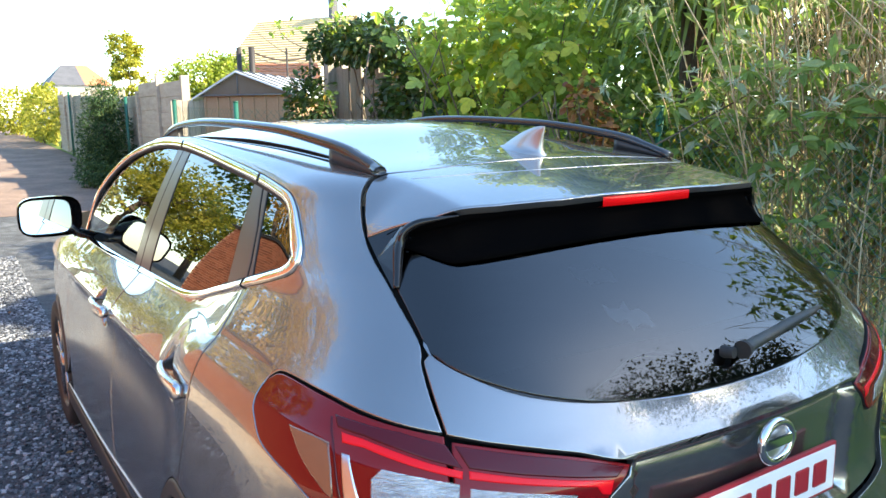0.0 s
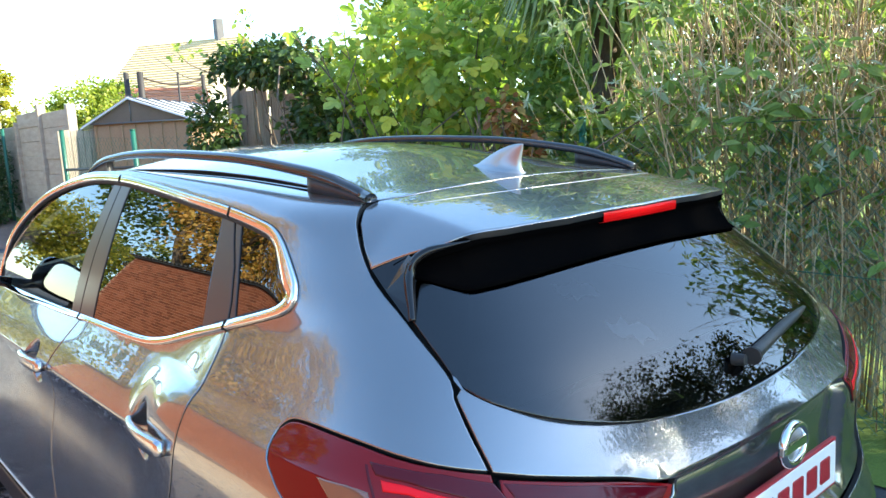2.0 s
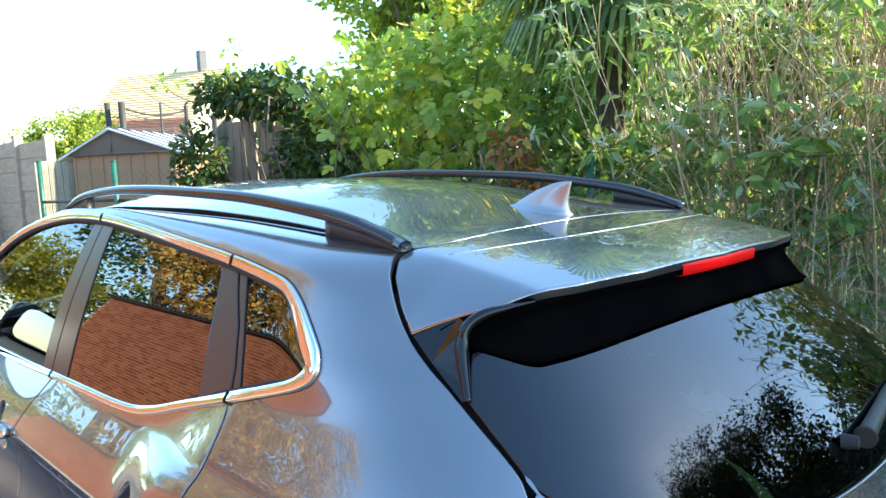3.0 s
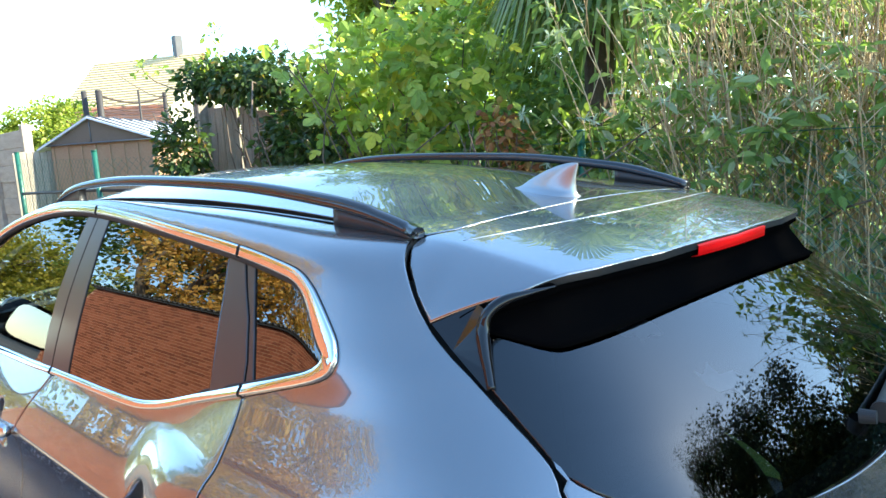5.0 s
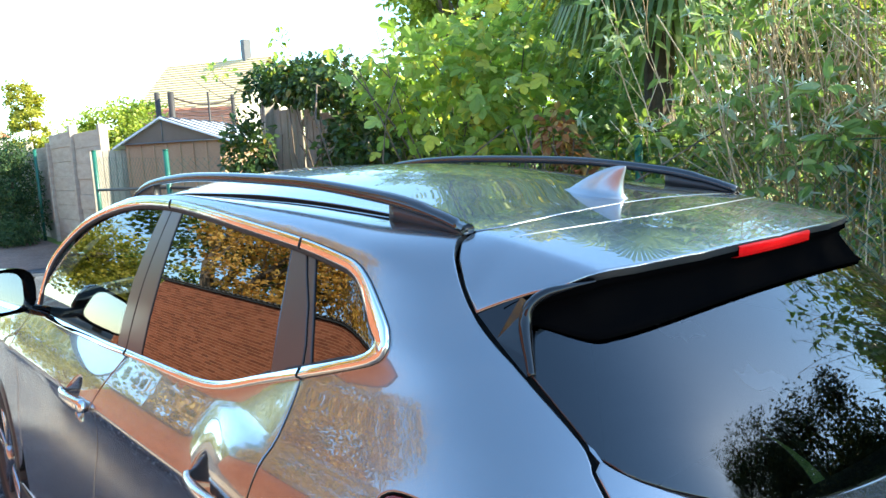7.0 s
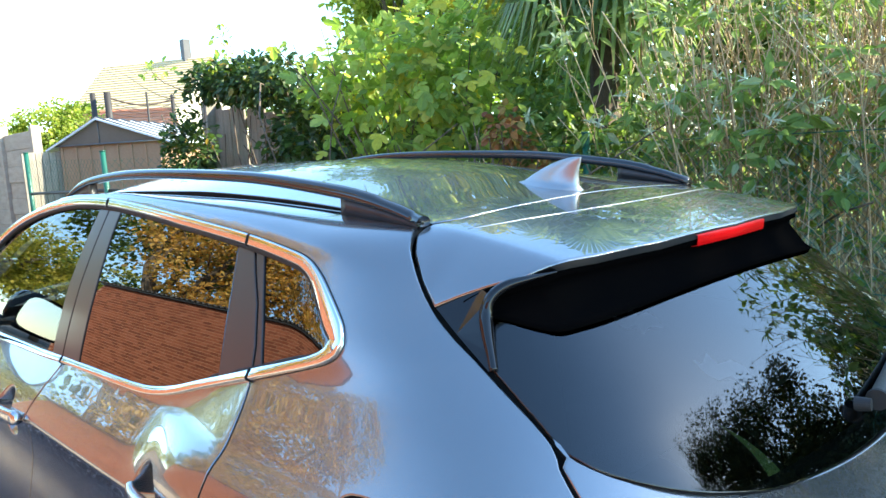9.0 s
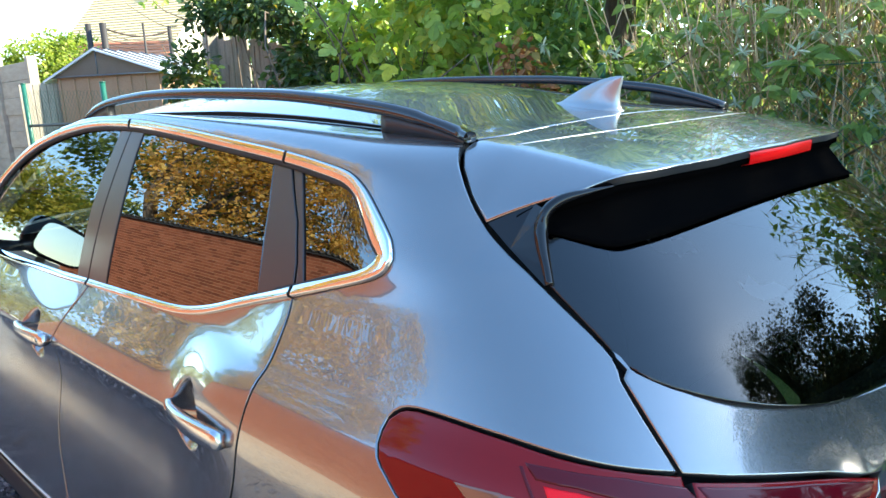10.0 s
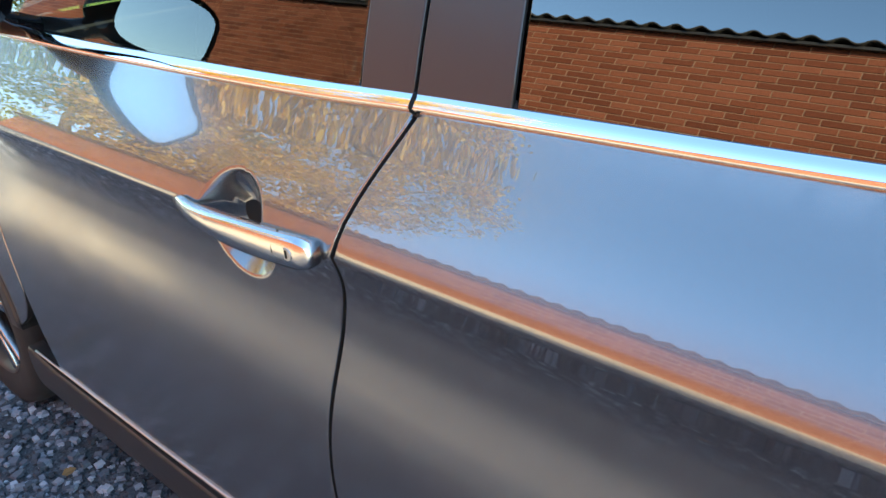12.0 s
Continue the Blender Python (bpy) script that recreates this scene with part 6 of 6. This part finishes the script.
buddleia(1.62, 18, "low leafy buddleia beside the green fence post", 0.1, (1.45, 2.15), 2.85, 0.1)

# sunlit planting across the lawn
for x, y, h, m in ((9.2, -2.6, 4.6, green_leaf), (8.6, 0.2, 4.4, gold_leaf), (9.6, 2.8, 5.0, green_leaf), (8.8, 5.4, 4.6, shrub_leaf), (9.4, 8.2, 4.9, green_leaf), (7.4, 10.6, 3.6, shrub_leaf)):
    tree("tall_shrub", (x, y, 0), 0.09, 0.9, [((x, y, h * 0.4), (1.7, 1.7, h * 0.4)), ((x - 0.6, y + 0.9, h * 0.6), (1.3, 1.2, h * 0.32)), ((x + 0.3, y - 0.9, h * 0.7), (1.3, 1.2, h * 0.3))], 7000, 0.15, m, "tall leafy garden shrub across the lawn", "shrub", shell=0.4)
for x, y, h, m in ((3.2, 1.9, 1.9, shrub_leaf), (3.3, 2.7, 1.8, shrub_leaf), (3.4, 4.3, 2.35, shrub_leaf)):
    tree("garden_shrub", (x, y, 0), 0.03, 0.6, [((x, y, h * 0.35), (0.45, 0.6, h * 0.35)), ((x, y + 0.2, h * 0.7), (0.4, 0.55, h * 0.26))], 2600, 0.085, m, "leafy green shrub just behind the fence", "shrub", shell=0.35)
for x, y, h, m in ((14.6, 17.3, 12.4, lime_leaf), (17.6, 14.8, 13.4, gold_leaf), (16.6, 17.5, 12.0, lime_leaf)):
    tree("garden_tree", (x, y, 0), 0.22, 3.5, [((x, y, h * 0.5), (2.1, 2.1, h * 0.25)), ((x - 0.9, y + 0.9, h * 0.7), (1.8, 1.8, h * 0.22)), ((x + 0.9, y - 0.7, h * 0.78), (1.8, 1.8, h * 0.2)), ((x, y, h * 0.9), (1.5, 1.5, h * 0.12))], 9000, 0.24, m, "tall sunlit tree beyond the garden", shell=0.4)
# trees to the rear of the drive; their backlit shade is in the leaf colour
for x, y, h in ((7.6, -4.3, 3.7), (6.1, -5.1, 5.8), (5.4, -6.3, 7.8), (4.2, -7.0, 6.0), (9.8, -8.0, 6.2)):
    tree("dark_tree", (x, y, 0), 0.16, 2.4, [((x, y, h * 0.45), (1.6, 1.6, h * 0.4)), ((x - 0.5, y - 0.6, h * 0.72), (1.25, 1.25, h * 0.2)), ((x + 0.6, y + 0.5, h * 0.74), (1.25, 1.25, h * 0.2)), ((x, y, h * 0.9), (0.8, 0.8, h * 0.1))], 27000, 0.08, backlit_leaf, "broad-leaved tree behind the drive, its leaves coloured as if backlit", shell=0.3)

# ---------------------------------------------------------------- fences
wire = tagged(new("wire_fence"), "green chain-link fence on round posts", "fence")


def post(x, y, h, mat, parent, r=0.024):
    v, f = tube([(x, y, gz(y)), (x, y, gz(y) + h)], r, 12)
    ob = mesh_ob("post", v, f, mat, parent)
    v, f = tube([(x, y, gz(y) + h), (x, y, gz(y) + h + 0.012)], r * 1.15, 12)
    mesh_ob("post_cap", v, f, mat, ob)


for x, y, h in ((2.4, 1.65, 1.66), (2.38, -0.85, 1.6), (2.36, -3.3, 1.6)):
    post(x, y, h, green_steel, wire)


def mesh_run(a, c, z0, z1, pitch, parent, name="netting"):
    """Diamond wire between two plan points."""
    a, c = np.array(a, float), np.array(c, float)
    L = np.linalg.norm(c - a)
    d = (c - a) / L
    vs, fs = [], []
    nrm = np.array([-d[1], d[0]])
    for sgn in (-1, 1):
        for i in range(int((L + (z1 - z0)) / pitch)):
            s0 = i * pitch - ((z1 - z0) if sgn > 0 else 0)
            pa = [s0, z0] if sgn > 0 else [s0, z0]
            pb = [s0 + sgn * (z1 - z0), z1]
            # clip to the run
            (sa, za), (sb, zb) = pa, pb
            if sa > sb:
                (sa, za), (sb, zb) = (sb, zb), (sa, za)
            if sb < 0 or sa > L:
                continue
            k = (zb - za) / (sb - sa)
            if sa < 0:
                za, sa = za - k * sa, 0
            if sb > L:
                zb, sb = zb - k * (sb - L), L
            p, q = a + d * sa, a + d * sb
            o = len(vs)
            w = 0.0014
            ga, gb = gz(p[1]), gz(q[1])
            for xy, z in ((p, za + ga), (q, zb + gb)):
                vs += [(xy[0] - nrm[0] * w, xy[1] - nrm[1] * w, z - w), (xy[0] + nrm[0] * w, xy[1] + nrm[1] * w, z - w), (xy[0], xy[1], z + w * 1.5)]
            fs += [(o, o + 1, o + 4, o + 3), (o + 1, o + 2, o + 5, o + 4), (o + 2, o, o + 3, o + 5)]
    return fast_mesh(name, vs, fs, green_steel, parent)


mesh_run((2.4, -3.3), (2.4, 4.6), 0.05, 1.56, 0.062, wire)
for zz in (0.1, 0.8, 1.56):
    v, f = tube([(2.4, -3.3, zz), (2.4, 4.6, zz + gz(4.6))], 0.003, 5)
    mesh_ob("strand", v, f, green_steel, wire)

wood = tagged(new("board_fence"), "weathered grey vertical-board fence", "fence")
for i in range(11):
    u = i / 8
    x, y = 2.62 + 0.12 * u, 6.55 - 1.15 * u
    bm = bmesh.new()
    box(bm, (-0.075, -0.011, 0), (0.075, 0.011, 2.13 - 0.1 * u + 0.03 * rng.normal()), 0.003)
    bmesh.ops.transform(bm, matrix=Matrix.Translation((x, y, gz(y) - 0.02)) @ Matrix.Rotation(radians(-84 + 3 * rng.normal()), 4, "Z") @ Matrix.Rotation(radians(0.5 * rng.normal()), 4, "Y"), verts=bm.verts)
    part("board", bm, old_wood, wood)
for z in (0.5, 1.85):
    bm = bmesh.new()
    box(bm, (2.68, 5.1, z + 0.15), (2.74, 6.6, z + 0.23), 0.004)
    part("rail", bm, old_wood, wood)
bm = bmesh.new()
box(bm, (2.5, 6.58, 0.1), (2.62, 6.7, 2.3), 0.006)
part("post", bm, old_wood, wood)

side_wire = tagged(new("side_wire_fence"), "green wire fence in front of the shed", "fence")
for x, y, h in ((1.75, 7.6, 1.68), (1.62, 9.9, 1.68), (1.9, 14.6, 1.7), (1.98, 17.5, 1.8), (2.05, 23, 1.8)):
    post(x, y, h, green_steel, side_wire, 0.03)
mesh_run((2.3, 6.75), (1.75, 7.6), 0.1, 1.6, 0.09, side_wire)
mesh_run((1.75, 7.6), (1.62, 9.9), 0.1, 1.6, 0.09, side_wire)
mesh_run((1.9, 14.6), (1.98, 17.5), 0.1, 1.66, 0.1, side_wire)
mesh_run((1.98, 17.5), (2.05, 23), 0.1, 1.7, 0.1, side_wire)
v, f = tube([(2.3, 6.8, 1.35), (1.75, 7.6, 1.42), (1.62, 9.9, 1.4)], 0.02, 6)
mesh_ob("rail", v, f, dark_post, side_wire)
panel_fence = tagged(new("concrete_fence"), "grey-brown concrete slab fence", "fence")
for j in range(9):
    y0f = 11.05 + j * 1.62
    courses = 8 if j < 2 else 7  # the far stretch is a slab lower
    bm = bmesh.new()
    box(bm, (2.03, y0f - 0.055, gz(y0f) - 0.1), (2.16, y0f + 0.055, gz(y0f) + courses * 0.25 + 0.06 + 0.03 * (j % 2)), 0.008)
    part("post", bm, concrete, panel_fence)
    for k in range(courses):
        bm = bmesh.new()
        lean = 0.006 * rng.normal()
        box(bm, (2.085 + lean, y0f + 0.06, gz(y0f) + k * 0.25), (2.13 + lean, y0f + 1.56, gz(y0f) + k * 0.25 + 0.2495), 0.011)
        part("slab", bm, concrete, panel_fence)
far_fence = tagged(new("far_hedge"), "clipped yellow-green hedge at the drive's end", "hedge")
foliage("foliage", [((2.1, 30, 2.0), (0.5, 5.0, 1.0)), ((1.6, 36, 2.2), (0.8, 1.2, 1.0))], 5000, 0.14, "oval", gold_leaf, far_fence)
v, f = merged([branch((2.1, 26 + i * 1.6, 0.8), (2.1, 26 + i * 1.6, 2.2), 0.03) for i in range(7)])
mesh_ob("branchwork", v, f, bark, far_fence)["kind"] = "stuff"

con = tagged(new("conifer"), "dense dark green conifer beside the fence", "conifer")
v, f = tube([(1.55, 15, gz(15)), (1.55, 15, gz(15) + 1.9)], lambda u: 0.06 - 0.05 * u, 8)
mesh_ob("trunk", v, f, bark, con)
foliage("crown", [((1.55, 15, gz(15) + 0.5), (0.6, 0.6, 0.5)), ((1.55, 15, gz(15) + 1.05), (0.52, 0.52, 0.55)), ((1.58, 15, gz(15) + 1.6), (0.38, 0.38, 0.45)), ((1.3, 14.3, gz(15) + 0.2), (0.5, 0.5, 0.25))], 15000, 0.06, "lance", conifer_leaf, con, 0.2, 0.2)

# ---------------------------------------------------------------- shed, trampoline, houses
shed = tagged(new("garden_shed"), "small tan metal shed with a pale ribbed roof", "shed")
sg = gz(10.5)
SW, SD, SE, SR, SA = 1.5, 2.3, 2.0, 2.33, 0.62  # width, depth, eaves, ridge, and the ridge's place across
shed.matrix_world = pose(2.03, 10.05, 0, 0, 0, -45)
bm = bmesh.new()
box(bm, (0.04, 0.04, sg), (SW - 0.04, SD, SE), 0.01)
part("wall", bm, shed_wall_mat, shed)
for i in range(8):
    x = 0.06 + i * 0.19
    bm = bmesh.new()
    box(bm, (x, 0.02, sg), (x + 0.03, 0.045, SE - 0.02), 0.004)
    part("rib", bm, shed_wall_mat, shed)
gm = [(0, 0, SE), (SW, 0, SE), (SA, 0, SR), (0, 0.05, SE), (SW, 0.05, SE), (SA, 0.05, SR)]
mesh_ob("gable", gm, [(0, 1, 2), (5, 4, 3), (0, 3, 4, 1), (1, 4, 5, 2), (2, 5, 3, 0)], shed_dark, shed, smooth=False)
for k, (a, c) in enumerate((((0, SE), (SA, SR)), ((SA, SR), (SW, SE)), ((0, SE), (SW, SE)))):
    v, f = tube([(a[0], -0.02, a[1]), (c[0], -0.02, c[1])], 0.012, 6)
    mesh_ob("gable_trim", v, f, shed_trim, shed)
v, f = tube([(SA, -0.008, SE), (SA, -0.008, SR)], 0.008, 6)
mesh_ob("gable_trim", v, f, shed_trim, shed)
for a, c in (((-0.1, SE - 0.04), (SA, SR + 0.015)), ((SA, SR + 0.015), (SW + 0.1, SE - 0.02))):
    rv = [(a[0], -0.06, a[1]), (c[0], -0.06, c[1]), (c[0], SD + 0.08, c[1]), (a[0], SD + 0.08, a[1])]
    rv += [(x, y, z - 0.025) for x, y, z in rv]
    slope = mesh_ob("roof", rv, [(0, 1, 2, 3), (7, 6, 5, 4), (0, 4, 5, 1), (1, 5, 6, 2), (2, 6, 7, 3), (3, 7, 4, 0)], shed_roof_mat, shed, smooth=False)
    for i in range(7):
        y = 0.0 + i * SD / 6
        v, f = tube([(a[0], y, a[1] + 0.006), (c[0], y, c[1] + 0.006)], 0.018, 6)
        mesh_ob("rib", v, f, shed_trim, slope)
gate = tagged(new("garden_gate"), "grey plank gate beside the shed", "gate")
for i in range(6):
    bm = bmesh.new()
    x = 1.62 + i * 0.085
    box(bm, (x, 10.1, sg), (x + 0.08, 10.13, 1.93 + 0.01 * (i % 2)), 0.004)
    part("board", bm, old_wood, gate)

tramp = tagged(new("trampoline"), "trampoline safety net on dark padded poles", "trampoline")
for x, y, r in ((3.93, 13.0, 0.06), (3.75, 13.2, 0.05), (5.32, 13.4, 0.04), (4.6, 12.9, 0.02)):
    v, f = tube([(x, y, gz(13)), (x, y, 3.02)], r, 10)
    mesh_ob("pole", v, f, dark_post, tramp)
for k in range(9):
    z = 2.93 - k * 0.09
    pts = [(3.93 + (5.32 - 3.93) * i / 10, 13.0 + 0.4 * i / 10, z - 0.12 * math.sin(math.pi * i / 10) * (1 - k / 9)) for i in range(11)]
    v, f = tube(pts, 0.006 if k else 0.016, 4)
    mesh_ob("net_line", v, f, net_mat, tramp)

house = tagged(new("house"), "house with a sunlit orange clay-tile roof", "house")
A, Bq = np.array([11.35, 31.8]), np.array([13.75, 28.2])
d = unit(Bq - A)
nrm = np.array([-d[1], d[0]])
if nrm[1] > 0:
    nrm = -nrm
W2 = 3.4
corner = [A + nrm * W2, Bq + nrm * W2, Bq - nrm * W2, A - nrm * W2]
eave, ridge = 3.2, 5.95
hv = [(*c, 0.5) for c in corner] + [(*c, eave) for c in corner] + [(*A, ridge - 0.1), (*Bq, ridge - 0.1)]
mesh_ob("wall", hv, [(0, 1, 5, 4), (1, 2, 6, 5), (2, 3, 7, 6), (3, 0, 4, 7), (5, 6, 9), (7, 4, 8)], render_mat, house, smooth=False)
for sgn in (1, -1):
    c0, c1 = A - d * 0.3 + nrm * W2 * 1.06 * sgn, Bq + d * 0.3 + nrm * W2 * 1.06 * sgn
    r0, r1 = A - d * 0.3, Bq + d * 0.3
    vs, fs = [], []
    rows = 26
    for i in range(rows):
        u0, u1 = i / rows, (i + 1.1) / rows
        o = len(vs)
        for u, up in ((u0, 0.06), (u1, 0.0)):
            for e0, e1 in ((c0, r0), (c1, r1)):
                xy = e0 + (e1 - e0) * min(u, 1)
                vs.append((*xy, eave - 0.15 + (ridge - eave + 0.15) * min(u, 1) + up))
        fs += [(o, o + 1, o + 3, o + 2)]
        if i:
            fs += [(o - 2, o - 1, o + 1, o)]
    mesh_ob("roof", vs, fs, tile_mat, house, smooth=False)
ch = Bq - d * 0.8
bm = bmesh.new()
box(bm, (ch[0] - 0.16, ch[1] - 0.16, 5.4), (ch[0] + 0.16, ch[1] + 0.16, 6.7), 0.02)
part("chimney", bm, slate_mat, house)
q = A + (Bq - A) * 0.22 + nrm * W2 * 0.5
bm = bmesh.new()
box(bm, (-0.4, -0.03, -0.55), (0.4, 0.06, 0.55), 0.02)
bmesh.ops.transform(bm, matrix=Matrix.Translation((q[0], q[1], eave + (ridge - eave) * 0.38 + 0.12)) @ Matrix.Rotation(math.atan2(d[1], d[0]), 4, "Z") @ Matrix.Rotation(radians(-52), 4, "X"), verts=bm.verts)
part("roof_window", bm, window_mat, house)
annex = tagged(new("annex_house"), "low house part with an orange-red tile roof", "house")
AL, AR = np.array([6.7, 24.2]), np.array([9.9, 23.0])
ad = unit(AR - AL)
an = np.array([-ad[1], ad[0]])
av0 = [(*AL, 0.6), (*AR, 0.6), (*(AR + an * 3), 0.6), (*(AL + an * 3), 0.6), (*AL, 2.6), (*AR, 2.6), (*(AR + an * 3), 3.7), (*(AL + an * 3), 3.7)]
mesh_ob("wall", av0, [(0, 1, 5, 4), (1, 2, 6, 5), (2, 3, 7, 6), (3, 0, 4, 7)], render_mat, annex, smooth=False)
for i in range(10):
    u0, u1 = i / 10, (i + 1.06) / 10
    q0, q1 = AL - ad * 0.15 + an * (3.2 * u0 - 0.2), AL - ad * 0.15 + an * (3.2 * u1 - 0.2)
    L2 = ad * 3.7
    z0, z1 = 2.55 + 1.2 * u0, 2.55 + 1.2 * u1
    cvv = [(*q0, z0 + 0.03), (*(q0 + L2), z0 + 0.03), (*(q1 + L2), z1), (*q1, z1), (*q0, z0 - 0.03), (*(q0 + L2), z0 - 0.03), (*(q1 + L2), z1 - 0.04), (*q1, z1 - 0.04)]
    mesh_ob("tile_course", cvv, [(0, 1, 2, 3), (7, 6, 5, 4), (0, 4, 5, 1), (1, 5, 6, 2), (2, 6, 7, 3), (3, 7, 4, 0)], red_tile, annex, smooth=False)
far_house = tagged(new("far_house"), "distant house with dark and red roof", "house")
bm = bmesh.new()
box(bm, (6.0, 60, 1.0), (10, 66, 4.5), 0.02)
part("wall", bm, render_mat, far_house)
rv = [(5.8, 59.8, 4.4), (10.2, 59.8, 4.4), (9.0, 63, 6.0), (7.2, 63, 6.0), (5.8, 66, 4.4), (10.2, 66, 4.4)]
mesh_ob("roof", rv, [(4, 0, 3), (1, 5, 2), (5, 4, 3, 2)], slate_mat, far_house, smooth=False)
for name, x0, x1, m0, m1, covering in (("slate_slope", 5.8, 8.3, 7.2, 8.2, slate_mat), ("tiled_slope", 8.3, 10.2, 8.2, 9.0, red_tile)):
    mesh_ob(name, [(x0, 59.8, 4.4), (x1, 59.8, 4.4), (m1, 63, 6.0), (m0, 63, 6.0)], [(0, 1, 2, 3)], covering, far_house, smooth=False)
tree("poplar", (7.2, 40, 1.4), 0.15, 1.5, [((7.2, 40, 3.4), (0.9, 0.9, 1.5)), ((7.1, 40, 5.0), (0.7, 0.7, 1.2))], 5500, 0.16, gold_leaf, "narrow pale yellow poplar in the distance")
tree("bush", (5.9, 22, 0.7), 0.1, 0.8, [((5.6, 22, 2.75), (0.85, 0.8, 0.8)), ((6.5, 22.3, 2.95), (0.75, 0.8, 0.75)), ((4.8, 22.3, 2.4), (0.8, 0.8, 0.7)), ((5.9, 22.2, 2.0), (1.3, 0.8, 0.7))], 11000, 0.11, lime_leaf, "sunlit yellow-green bush behind the fence", "bush")

# single bricks of the stretch nearest to the car
me = bpy.data.meshes.new("brick")
me.from_pydata([tuple(p) for p in bv], [], [tuple(int(i) for i in q) for q in bf])
me.materials.append(brick_one)
for y, z in brick_spots:
    ob = new("brick", me)
    ob.parent = wall
    ob.location = (WX + 0.002 * rng.random(), y, z)
